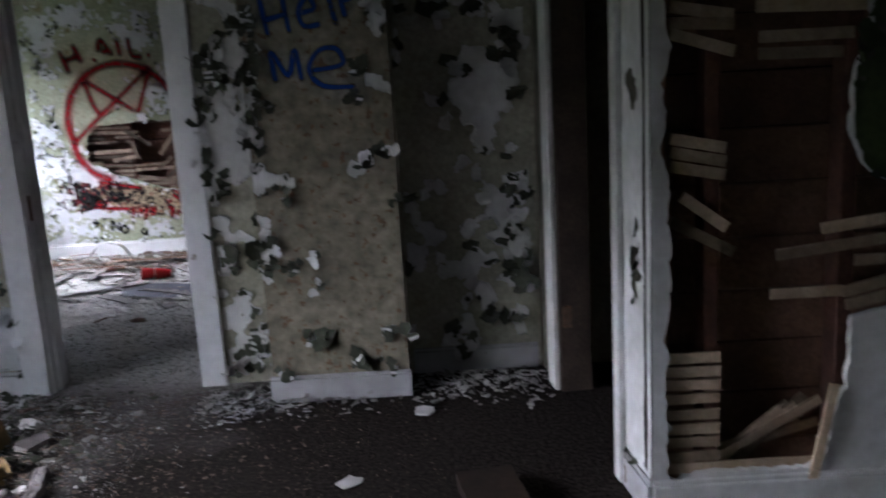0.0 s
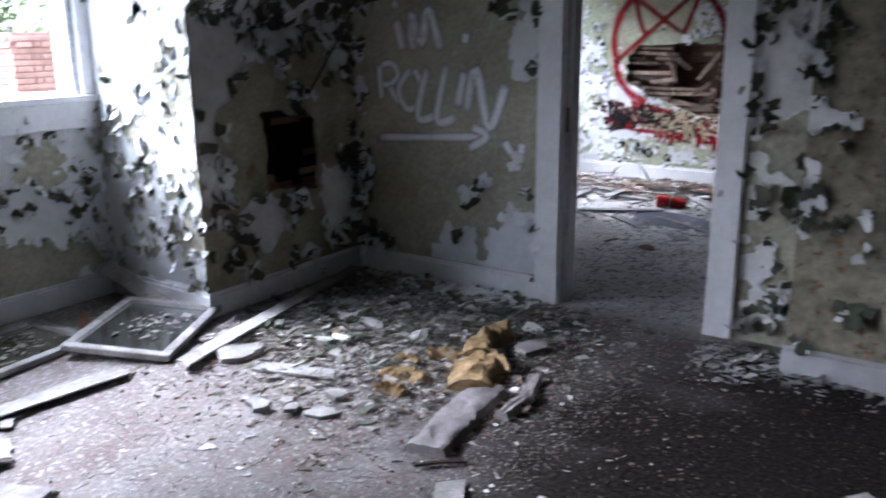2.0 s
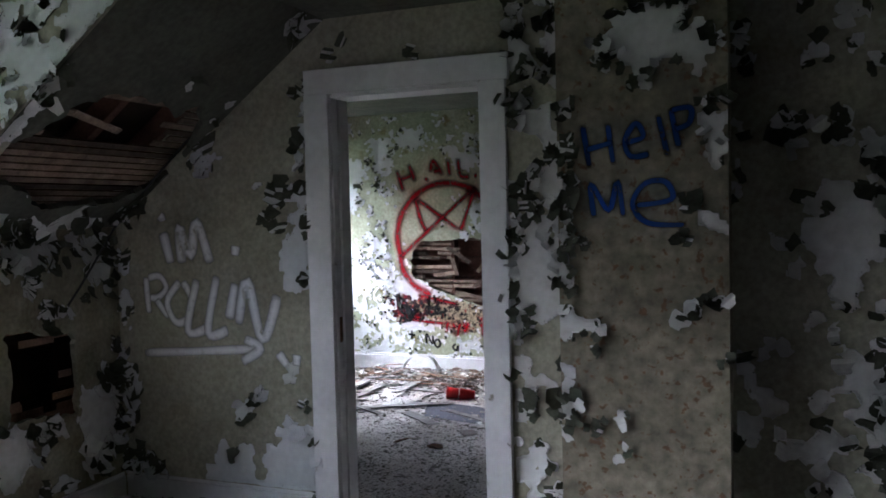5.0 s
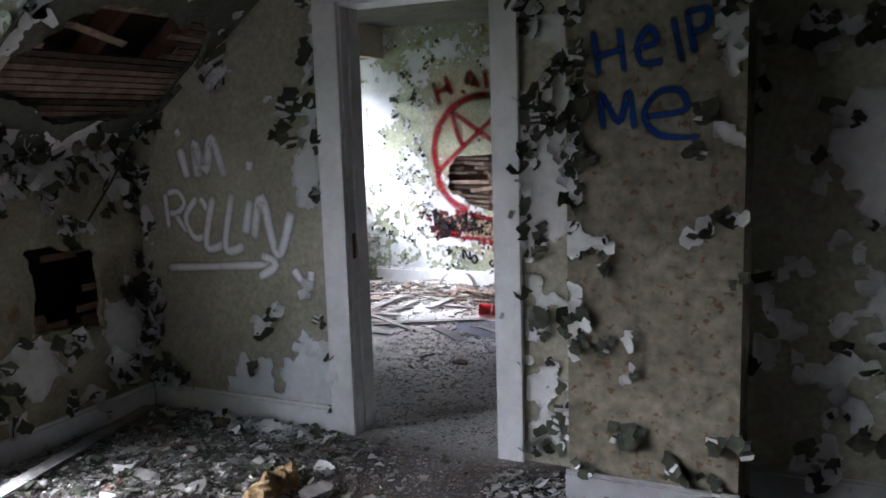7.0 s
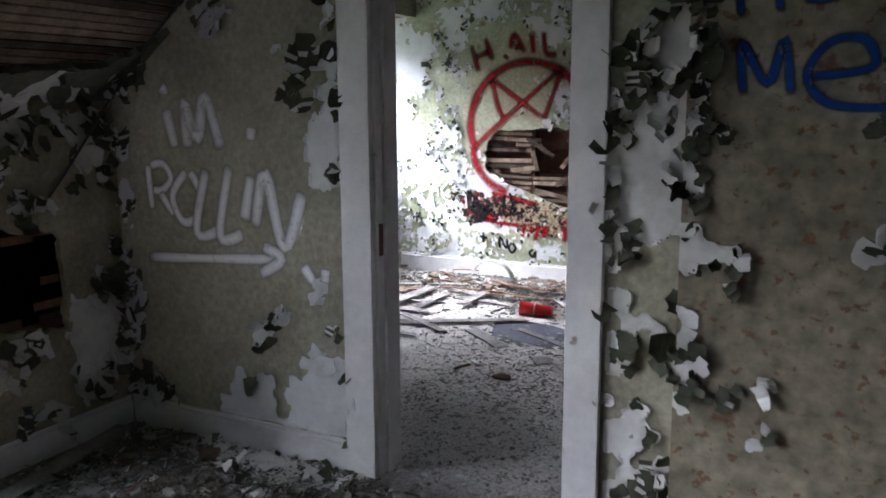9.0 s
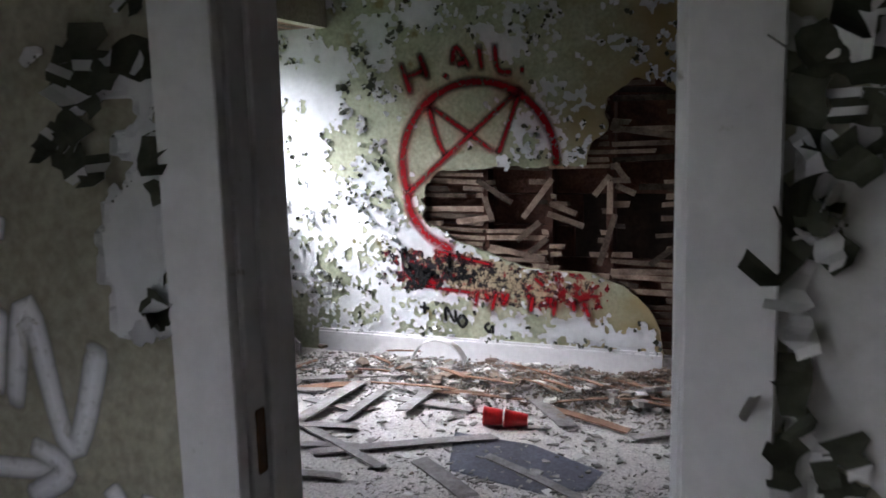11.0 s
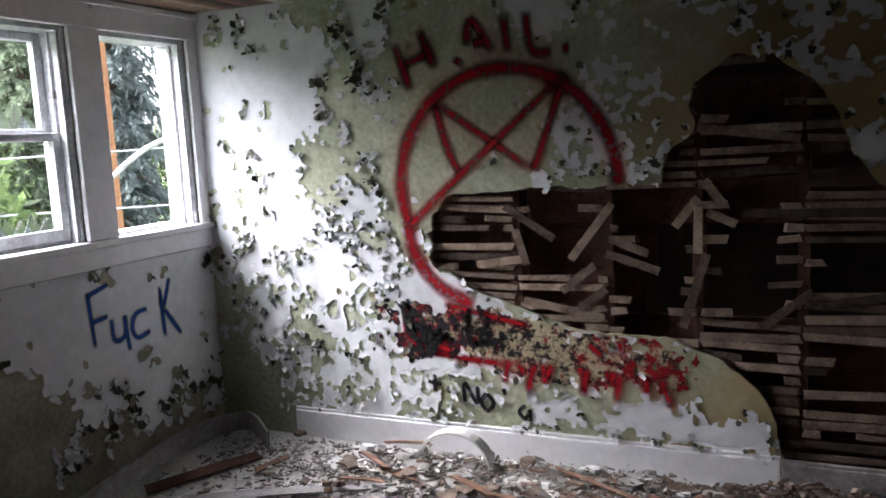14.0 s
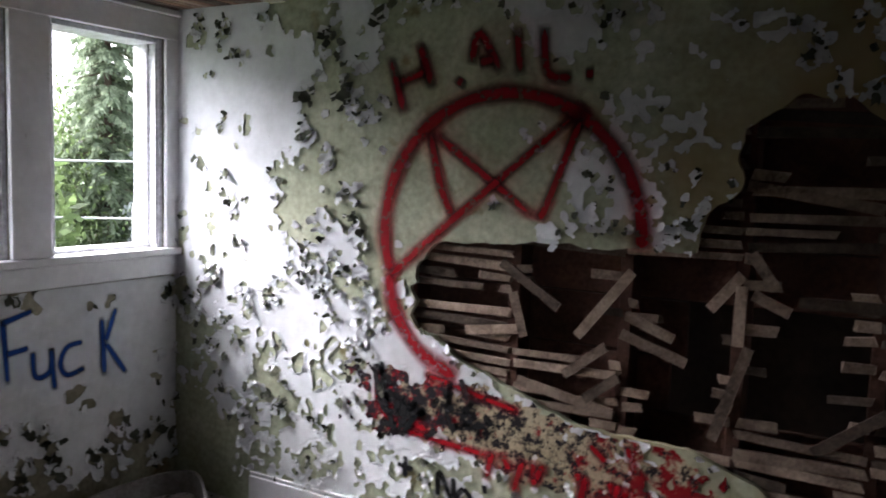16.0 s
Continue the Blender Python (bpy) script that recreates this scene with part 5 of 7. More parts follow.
hail = [local(PF, s) for s in ([(-3.19, 1.87), (-3.12, 1.65)], [(-3.07, 1.92), (-3.0, 1.74)], [(-3.15, 1.77), (-3.03, 1.81)], [(-2.90, 1.75), (-2.88, 1.78)], [(-2.85, 1.82), (-2.82, 1.93), (-2.73, 1.79)], [(-2.82, 1.83), (-2.76, 1.84)],
                                                    [(-2.68, 1.95), (-2.66, 1.78)], [(-2.58, 1.95), (-2.56, 1.79), (-2.47, 1.77)], [(-2.43, 1.78), (-2.40, 1.78)])]
fuck = [local(PW2, s, "y") for s in ([(6.61, 0.87), (6.625, 0.62)], [(6.60, 0.85), (6.73, 0.885)], [(6.62, 0.735), (6.71, 0.745)], [(6.725, 0.73), (6.735, 0.63), (6.795, 0.64), (6.805, 0.73)], [(6.80, 0.73), (6.815, 0.56)],
                                                           [(6.94, 0.73), (6.87, 0.72), (6.84, 0.66), (6.87, 0.61), (6.95, 0.625)], [(7.03, 0.82), (7.04, 0.57)], [(7.10, 0.85), (7.045, 0.71)], [(7.045, 0.71), (7.15, 0.56)])]
scrawl = [local(PF, s) for s in ([(-3.11, 0.335), (-3.04, 0.325)], [(-3.075, 0.37), (-3.075, 0.29)], [(-2.93, 0.25), (-2.925, 0.34), (-2.87, 0.25), (-2.865, 0.33)], [(-2.82, 0.30), (-2.85, 0.26), (-2.82, 0.22), (-2.79, 0.26), (-2.82, 0.30)], [(-2.74, 0.33), (-2.735, 0.30)], [(-2.64, 0.26), (-2.67, 0.23), (-2.64, 0.20), (-2.62, 0.24), (-2.62, 0.19)])]
# the speckled band of overpainted tags
def tag_field(U, V):
    mid = 0.585 - 0.09 * (U - 1.1)
    return 1 - np.sqrt(((U - 1.67) / 0.60) ** 4 + ((V - mid) / 0.125) ** 4) + 0.7 * fbm(U, V, 7, 301) + 0.8 * fbm(U, V, 30, 305)


# far wall of the second room
def far_cover(U, V):
    edge = np.interp(V, (1.08, 1.21, 1.32, 1.43, 1.56, 1.67, 1.82, 1.93, 2.02), (0.70, 0.54, 0.58, 0.57, 0.76, 0.71, 0.81, 0.79, 0.61))
    left = np.where(V > 1.06, np.clip(9 * (edge - U + 0.05 * fbm(U, V, 6, 201)), -0.8, 1.05), -1)
    low = 0.30 - 2.0 * np.maximum(V - 0.98 + 0.20 * (U - 0.5), 0) - 0.9 * np.maximum(U - 1.6, 0) * (V > 0.36)
    low = low - 1.6 * np.clip(3 * (np.interp(V, (0.2, 0.41, 0.54, 0.71, 0.86, 1.05), (0.55, 0.36, 0.36, 0.20, 0.14, 0.0)) - U), 0, 0.6)
    low = low - 0.45 * ((V < 0.38) & (U > 1.0))
    rest = np.where(U > 1.85, -0.36, -0.50)
    f = np.maximum(np.maximum(left, low), rest)
    specks = np.where((U < 0.6) & (V > 1.06), -1.9 * np.clip(fbm(U, V, 16, 231) - 0.20, 0, 1) * (fbm(U * 0.5, V * 2.4, 9, 233) > 0.0) * 3, 0)
    f = f + specks
    return f + 0.85 * fbm(U, V, 9, 205, 5, 0.8) + blobs(U, V, [(1.75, 1.95, 0.16, 0.14, 1.1), (1.0, 1.85, 0.13, 0.12, 0.9), (2.0, 1.45, 0.14, 0.2, 0.55), (2.9, 1.62, 0.10, 0.07, 0.9), (3.0, 1.35, 0.08, 0.06, 0.8), (3.14, 0.95, 0.05, 0.2, 0.9), (2.95, 1.95, 0.1, 0.1, 0.7), (0.95, 2.05, 0.12, 0.10, 1.3), (1.28, 2.14, 0.16, 0.08, 1.3), (0.28, 1.62, 0.03, 0.05, -1.3), (0.22, 1.36, 0.03, 0.03, -1.2), (0.42, 1.40, 0.03, 0.04, -1.0), (0.33, 1.17, 0.04, 0.03, -0.9), (0.58, 0.60, 0.12, 0.14, -0.6), (2.2, 0.24, 0.16, 0.06, 1.0), (2.5, 0.20, 0.14, 0.05, 1.0), (2.5, 0.42, 0.14, 0.09, -0.8), (1.42, 1.80, 0.40, 0.18, -0.7), (1.35, 1.4, 0.25, 0.35, -0.35), (1.95, 1.35, 0.22, 0.22, 0.22), (2.85, 1.9, 0.25, 0.2, 0.2), (2.3, 1.85, 0.25, 0.12, 0.2), (1.6, 0.33, 0.5, 0.05, 0.12), (1.5, 0.2, 0.3, 0.06, -0.35)])


paint_coat(PF, FAR_W, 2.36, far_cover, 200, wall_far, flakes=1700, flake_size=(0.010, 0.034), lift=0.009, curl_max=1.3, press=lambda U, V: near_lines(U, V, star, 0.045) | near_lines(U, V, hail, 0.03) | near_lines(U, V, scrawl, 0.03) | (tag_field(U, V) > -0.25), keep=lambda U, V: (V > 0.15) & (far_hole(U, V) < -0.012), label="flaking white paint over older green", down=0.5, cell=0.027, dark=0.35, step=0.0095, scatter=0.8)
# wall below the rear window
PW2_N = Plane((WIN2_X, 5.45, 0), (0, 1, 0))
paint_coat(PW2_N, 1.97, 0.955, lambda U, V: 0.34 + 0.6 * fbm(U, V, 6, 221) + 0.7 * fbm(U, V, 22, 225) - 1.5 * np.clip(0.36 - V, 0, 1) * 1.6 + blobs(U, V, [(0.7, 0.35, 0.25, 0.35, -1.4), (1.35, 0.72, 0.5, 0.16, 0.7)]), 220, wall_window_two,
           flakes=260, flake_size=(0.02, 0.05), lift=0.014, press=lambda U, V: near_lines(U + 5.45 - D2_Y0, V, fuck, 0.06), keep=lambda U, V: V > 0.12, cell=0.035, dark=0.4)
# passage wall
paint_coat(Plane((-1.1, 8.50, 0), (1, 0, 0)), 1.4, 2.3, lambda U, V: -0.1 + 0.5 * fbm(U, V, 4, 231), 230, bpy.data.objects["wall_passage"], step=0.03, flakes=30, front=M_OLIVE, keep=lambda U, V: V > 0.13)

# ---- sprayed and brushed writing ----
graffiti("star_graffiti", PF, star, (0.128, 0.128, 0.085, 0.082, 0.082, 0.082), M_SPRAYRED, "red sprayed five-pointed star inside a circle", 0.0040)
graffiti("hail_graffiti", PF, hail, 0.086, M_SPRAYRED, "red sprayed word HAIL on flaking green paint", 0.0040)
graffiti("rollin_graffiti", PP, [[(1.47, 1.485), (1.485, 1.47), (1.49, 1.455)], [(1.488, 1.40), (1.53, 1.235)], [(1.60, 1.235), (1.592, 1.42), (1.655, 1.28), (1.70, 1.445), (1.775, 1.235)], [(1.924, 1.275), (1.932, 1.325)],
                                 [(1.368, 1.165), (1.372, 1.07), (1.38, 0.975)], [(1.38, 1.16), (1.455, 1.17), (1.495, 1.11), (1.44, 1.06), (1.39, 1.06)], [(1.43, 1.05), (1.505, 0.955)], [(1.585, 1.145), (1.50, 1.04), (1.55, 0.935), (1.63, 0.96), (1.652, 1.06), (1.60, 1.145)],
                                 [(1.692, 1.16), (1.625, 0.892), (1.765, 0.915)], [(1.815, 1.178), (1.75, 0.888), (1.872, 0.903)], [(1.922, 1.14), (1.878, 0.955)], [(1.932, 0.93), (1.992, 1.145), (2.072, 0.86), (2.168, 1.085)],
                                 [(1.34, 0.768), (1.7, 0.79), (2.05, 0.815)], [(1.965, 0.862), (2.055, 0.815), (1.945, 0.745)], [(2.16, 0.80), (2.21, 0.735)], [(2.265, 0.795), (2.26, 0.74)]], (0.08, 0.098, 0.098, 0.085, 0.062, 0.062, 0.062, 0.07, 0.085, 0.088, 0.092, 0.096, 0.074, 0.085, 0.08, 0.08), M_SPRAYWHITE, "white sprayed words IM ROLLIN above an arrow", 0.0012)
graffiti("help_graffiti", PB, [local(PB, s) for s in ([(-0.67, 1.79), (-0.645, 1.62)], [(-0.575, 1.79), (-0.555, 1.63)], [(-0.66, 1.69), (-0.555, 1.715)], [(-0.51, 1.71), (-0.445, 1.73), (-0.47, 1.78), (-0.51, 1.72), (-0.49, 1.66), (-0.42, 1.665)], [(-0.39, 1.81), (-0.355, 1.65)],
                                                    [(-0.345, 1.83), (-0.315, 1.68)], [(-0.345, 1.82), (-0.275, 1.825), (-0.28, 1.77), (-0.33, 1.75)],
                                                    [(-0.63, 1.43), (-0.64, 1.56), (-0.575, 1.46), (-0.54, 1.565), (-0.52, 1.43)], [(-0.48, 1.475), (-0.345, 1.495), (-0.365, 1.56), (-0.44, 1.555), (-0.485, 1.48), (-0.43, 1.41), (-0.29, 1.40)])], 0.042, M_SPRAYBLUE, "dark blue sprayed words Help Me on bare plaster", 0.0012)
graffiti("blue_graffiti", PW2, fuck, 0.042, M_SPRAYBLUE, "blue brushed word FUCK below the window", 0.0045)
graffiti("black_graffiti", PF, scrawl, 0.032, M_SPRAYBLACK, "small black painted scrawl above the baseboard", 0.0062)
PASS = Plane((-1.1, 8.50, 0), (1, 0, 0))
graffiti("scrawl_graffiti", PASS, [[(0.20, 1.20), (0.26, 1.42), (0.31, 1.20)], [(0.22, 1.29), (0.30, 1.29)], [(0.35, 1.40), (0.35, 1.22)], [(0.39, 1.27), (0.45, 1.29), (0.42, 1.33), (0.38, 1.27), (0.45, 1.22)], [(0.48, 1.32), (0.55, 1.22)], [(0.55, 1.33), (0.47, 1.22)],
                                   [(0.21, 0.98), (0.22, 1.16)], [(0.22, 1.16), (0.29, 1.12), (0.23, 1.06), (0.31, 0.98)], [(0.35, 1.07), (0.37, 0.99), (0.42, 1.07), (0.43, 0.98)], [(0.46, 0.98), (0.47, 1.07), (0.52, 1.05), (0.53, 0.98)], [(0.62, 1.07), (0.57, 1.04), (0.61, 1.01), (0.57, 0.98)],
                                   [(0.42, 0.92), (0.36, 0.88), (0.42, 0.84), (0.36, 0.80)], [(0.46, 0.96), (0.46, 0.80)], [(0.46, 0.87), (0.51, 0.88), (0.52, 0.80)], [(0.56, 0.88), (0.56, 0.80)], [(0.63, 0.95), (0.63, 0.81), (0.68, 0.81)], [(0.59, 0.90), (0.67, 0.90)]], 0.03, M_SPRAYBLACK, "black painted words Alex Runs shit on the dark passage wall", 0.012)
us, vs, U, V = grid(FAR_W, 1.0, 0.009)
pts, fcs, rim = marching(np.where(far_hole(U, V) < -0.02, tag_field(U, V), -1), us, vs)
tagged(link_mesh("tag_graffiti", [PF.at(a, b, 0.0048) for a, b in pts], fcs, M_TAG), "speckled red, black and cream overpainted tags", "graffiti")
graffiti("drip_graffiti", PF, [[(1.12 + 0.04 * k, 0.56 - 0.01 * k), (1.3 + 0.04 * k, 0.48)] for k in range(2)] + [[(u, 0.47 - 0.05 * (u - 1.6)), (u + 0.05 * math.sin(90 * u), 0.36 - 0.03 * (u - 1.6) + 0.045 * math.sin(47 * u))] for u in (1.60, 1.63, 1.72, 1.75, 1.80, 1.91, 1.95, 2.03, 2.06, 2.09, 2.17, 2.20, 2.25)], 0.075, M_SPRAYRED, "bright red sprayed drips below the tags", 0.0066)
rng = random.Random(31)
scribble = []
for k in range(20):
    cu = 1.13 + 0.42 * (k / 19) ** 1.3 + rng.uniform(-0.03, 0.03)
    cv = 0.585 - 0.09 * (cu - 1.1) + rng.gauss(0, 0.055)
    scribble.append([(cu + rng.gauss(0, 0.028), cv + rng.gauss(0, 0.04)) for q in range(rng.choice((2, 3, 4)))])
graffiti("scribble_graffiti", PF, scribble, 0.036, M_SPRAYBLACK, "black sprayed scribble over the tags", 0.0085)
graffiti("outline_graffiti", PF, [[(1.12, 0.70), (1.10, 0.58), (1.18, 0.49), (1.35, 0.46), (1.6, 0.44)], [(1.30, 0.70), (1.5, 0.66), (1.7, 0.62)], [(1.95, 0.56), (2.02, 0.50)], [(2.08, 0.58), (2.12, 0.48)]], 0.06, M_SPRAYRED, "red sprayed outline round the tags", 0.0060)


# ---- loose things on the floors ----
def debris(name, n, sample, size, material, seed, label, thick=(0.002, 0.008), z0=0.0):
    """Many small broken pieces scattered over the floor, each a tilted irregular chip."""
    rng = np.random.RandomState(seed)
    verts, faces = [], []
    k = 5
    for _ in range(n):
        x, y, pile = sample(rng)
        r = size[0] + (size[1] - size[0]) * rng.rand() ** 2.6
        ang = np.sort(rng.rand(k) * 2 * math.pi)
        rad = r * (0.55 + 0.6 * rng.rand(k))
        tx, ty = rng.randn(2) * (0.08 + 0.20 * (pile > 0.01))
        tx, ty = max(-0.8, min(0.8, tx)), max(-0.8, min(0.8, ty))
        t = thick[0] + (thick[1] - thick[0]) * rng.rand()
        zc = z0 + 0.001 + pile * rng.rand() + r * 0.5 * (abs(tx) + abs(ty))
        dx, dy = rad * np.cos(ang), rad * np.sin(ang) * (0.45 + 0.55 * rng.rand())
        rot = rng.rand() * 6.28
        dx, dy = dx * math.cos(rot) - dy * math.sin(rot), dx * math.sin(rot) + dy * math.cos(rot)
        dz = tx * dx + ty * dy
        b = len(verts)
        verts += [(x + dx[q], y + dy[q], zc + dz[q] + t) for q in range(k)] + [(x + dx[q], y + dy[q], zc + dz[q]) for q in range(k)]
        faces.append([b + q for q in range(k)])
        faces += [[b + k + q, b + k + (q + 1) % k, b + (q + 1) % k, b + q] for q in range(k)]
    return tagged(link_mesh(name, verts, faces, material), label, "debris", kind="stuff")


def in_box(x0, x1, y0, y1, pile=0.0, power=1.0):
    return lambda rng: (x0 + (x1 - x0) * rng.rand(), y0 + (y1 - y0) * rng.rand() ** power, pile)


def gauss(cx, cy, sx, sy, pile=0.0, box=(-9, 9, -9, 9)):
    def s(rng):
        while True:
            x, y = cx + sx * rng.randn(), cy + sy * rng.randn()
            if box[0] < x < box[1] and box[2] < y < box[3]:
                return x, y, pile * math.exp(-(((x - cx) / sx) ** 2 + ((y - cy) / sy) ** 2) * 0.5)
    return s


CORNER = (-3.17, -1.35, 2.0, 3.84)
debris("plaster_debris", 4500, gauss(-2.55, 3.25, 0.5, 0.45, 0.05, (-3.17, -1.4, 2.0, 3.84)), (0.003, 0.022), M_CHIP, 1, "grey and white plaster chips heaped in the corner")
debris("plaster_debris", 650, gauss(-2.45, 3.35, 0.42, 0.34, 0.04, CORNER), (0.006, 0.042), M_GREYWHITE, 81, "white paint flakes heaped in the corner", (0.001, 0.003))
debris("plaster_debris", 1200, gauss(-2.40, 3.20, 0.46, 0.42, 0.04, CORNER), (0.006, 0.040), M_CHIP, 82, "broken plaster pieces heaped in the corner", (0.002, 0.010))
debris("dark_debris", 1900, gauss(-2.40, 3.25, 0.48, 0.42, 0.045, CORNER), (0.008, 0.045), M_BACK, 83, "dark green backs of fallen paint flakes", (0.001, 0.003))
debris("plaster_debris", 24000, in_box(-3.15, -1.2, 0.6, 3.8), (0.0015, 0.0085), M_CHIP, 2, "fine pale plaster crumbs on the dirty floor", (0.0004, 0.0016))
debris("plaster_debris", 2600, in_box(-1.5, 0.0, 0.6, 3.8), (0.0015, 0.006), M_RUBBLE, 14, "pale crumbs on the darkened floor", (0.0005, 0.002))
debris("plaster_debris", 3500, in_box(-3.95, -1.6, 0.3, 2.75), (0.002, 0.016), M_CHIP, 3, "plaster chips below the dormer window", (0.0006, 0.003))
debris("plaster_debris", 520, gauss(-0.85, 3.62, 0.32, 0.10, 0.02, (-1.12, 0.45, 3.2, 3.86)), (0.006, 0.034), M_CHIP, 4, "fallen paint and plaster below the chimney breast")
debris("plaster_debris", 90, gauss(-0.90, 3.55, 0.13, 0.10, 0.02, (-1.12, -0.60, 3.25, 3.82)), (0.010, 0.040), M_GREYTRIM, 94, "white paint flakes heaped beside the door casing", (0.001, 0.003))
debris("plaster_debris", 420, gauss(0.15, 3.68, 0.25, 0.13, 0.02, (-0.13, 0.5, 3.1, 3.86)), (0.006, 0.034), M_CHIP, 5, "fallen plaster in the dark alcove")
debris("brown_debris", 3200, gauss(-2.2, 2.95, 0.6, 0.45, 0.03, (-3.1, -1.2, 1.8, 3.8)), (0.003, 0.018), M_RUBBLE, 6, "brown dirt and broken wood bits")
debris("plaster_debris", 5000, gauss(-2.4, 7.08, 0.85, 0.24, 0.06, (-4.2, -1.0, 6.2, 7.38)), (0.005, 0.03), M_CHIP, 7, "broken plaster heaped along the wall with the hole")
debris("plaster_debris", 900, gauss(-1.45, 7.26, 0.25, 0.10, 0.10, (-2.0, -0.95, 6.9, 7.38)), (0.008, 0.04), M_RUBBLE, 15, "rubble heaped at the foot of the hole")
debris("brown_debris", 2500, gauss(-2.1, 7.08, 0.8, 0.22, 0.06, (-4.0, -0.9, 6.3, 7.38)), (0.006, 0.03), M_RUBBLE, 8, "brown plaster keys and splinters along the wall")
debris("plaster_debris", 13000, in_box(-4.1, -1.0, 4.2, 7.35), (0.002, 0.010), M_CHIP, 9, "fine pale plaster crumbs in the second room", (0.0005, 0.002))
debris("plaster_debris", 900, in_box(-3.6, -1.2, 5.6, 7.2), (0.008, 0.04), M_CHIP, 10, "plaster chips among the fallen boards")
debris("plaster_debris", 500, gauss(-2.35, 3.74, 0.30, 0.07, 0.03, (-3.1, -1.98, 3.4, 3.86)), (0.012, 0.055), M_GREYWHITE, 11, "white paint flakes fallen at the foot of the wall", (0.001, 0.002))
debris("plaster_debris", 500, in_box(-3.1, -0.9, 0.9, 3.7), (0.004, 0.016), M_GREYWHITE, 12, "white paint flakes strewn over the floor", (0.001, 0.002))
debris("plaster_debris", 400, in_box(-3.9, -1.0, 4.6, 7.3), (0.012, 0.045), M_GREYWHITE, 13, "white paint flakes strewn over the second floor", (0.001, 0.002))

debris("plaster_debris", 2600, in_box(-2.6, -0.9, 3.95, 5.9), (0.003, 0.017), M_CHIP, 71, "plaster chips trodden into the floor behind the doorway", (0.0006, 0.003))
debris("plaster_debris", 2400, in_box(-2.3, -0.85, 3.85, 5.9), (0.004, 0.024), M_CHIP, 91, "broken plaster bits on the threshold and behind it", (0.0008, 0.004))
debris("plaster_debris", 420, in_box(-2.3, -0.9, 3.95, 5.9), (0.008, 0.038), M_GREYWHITE, 92, "white paint flakes behind the doorway", (0.001, 0.002))
debris("dark_debris", 700, in_box(-2.3, -0.85, 3.0, 5.9), (0.003, 0.016), M_BACK, 93, "dark paint scraps behind the doorway", (0.0008, 0.003))
debris("brown_debris", 900, in_box(-2.6, -0.9, 3.95, 5.9), (0.003, 0.015), M_RUBBLE, 72, "brown grit behind the doorway", (0.0006, 0.003))
debris("plaster_debris", 900, gauss(-2.3, 3.6, 0.4, 0.14, 0.02, (-3.1, -1.75, 3.2, 3.86)), (0.006, 0.034), M_CHIP, 73, "broken plaster and paint at the foot of the partition", (0.001, 0.004))
debris("plaster_debris", 700, gauss(-1.15, 3.1, 0.35, 0.4, 0.0, (-1.9, -0.3, 2.2, 3.85)), (0.003, 0.014), M_RUBBLE, 74, "dull plaster chips on the darkened floor", (0.0006, 0.003))


def board(p0, p1, width, z=0.012, thick=0.016, material=None, name="loose_board", label="dusty white painted board lying on the littered floor", roll=0.0, z1=None, seed=0):
    """A fallen board with split ends."""
    rng = random.Random(seed or int(abs(p0[0] * 1000 + p1[1] * 77)))
    a, b = Vector((p0[0], p0[1], z)), Vector((p1[0], p1[1], z if z1 is None else z1))
    d = b - a
    ln = d.length
    m = Matrix.Translation((a + b) / 2) @ d.to_track_quat("X", "Z").to_matrix().to_4x4() @ pose(0, 0, 0, roll)
    n = 8
    verts, faces = [], []
    for k in range(n + 1):
        x = -ln / 2 + ln * k / n
        bow = 0.004 * math.sin(k / n * math.pi * rng.uniform(0.8, 1.2))
        for s, t in ((-1, 0), (1, 0), (1, 1), (-1, 1)):
            jag = (rng.uniform(-0.035, 0.01) if k == n else rng.uniform(-0.01, 0.03) if k == 0 else 0)
            verts.append(m @ Vector((x + jag, s * width / 2 * (1 + rng.uniform(-0.03, 0.02)), (t - 0.5) * thick + bow)))
        if k:
            o = 4 * (k - 1)
            for q in range(4):
                faces.append([o + q, o + (q + 1) % 4, o + 4 + (q + 1) % 4, o + 4 + q])
    faces += [[3, 2, 1, 0], [4 * n, 4 * n + 1, 4 * n + 2, 4 * n + 3]]
    return tagged(link_mesh(name, verts, faces, material or M_BOARD), label, "board")


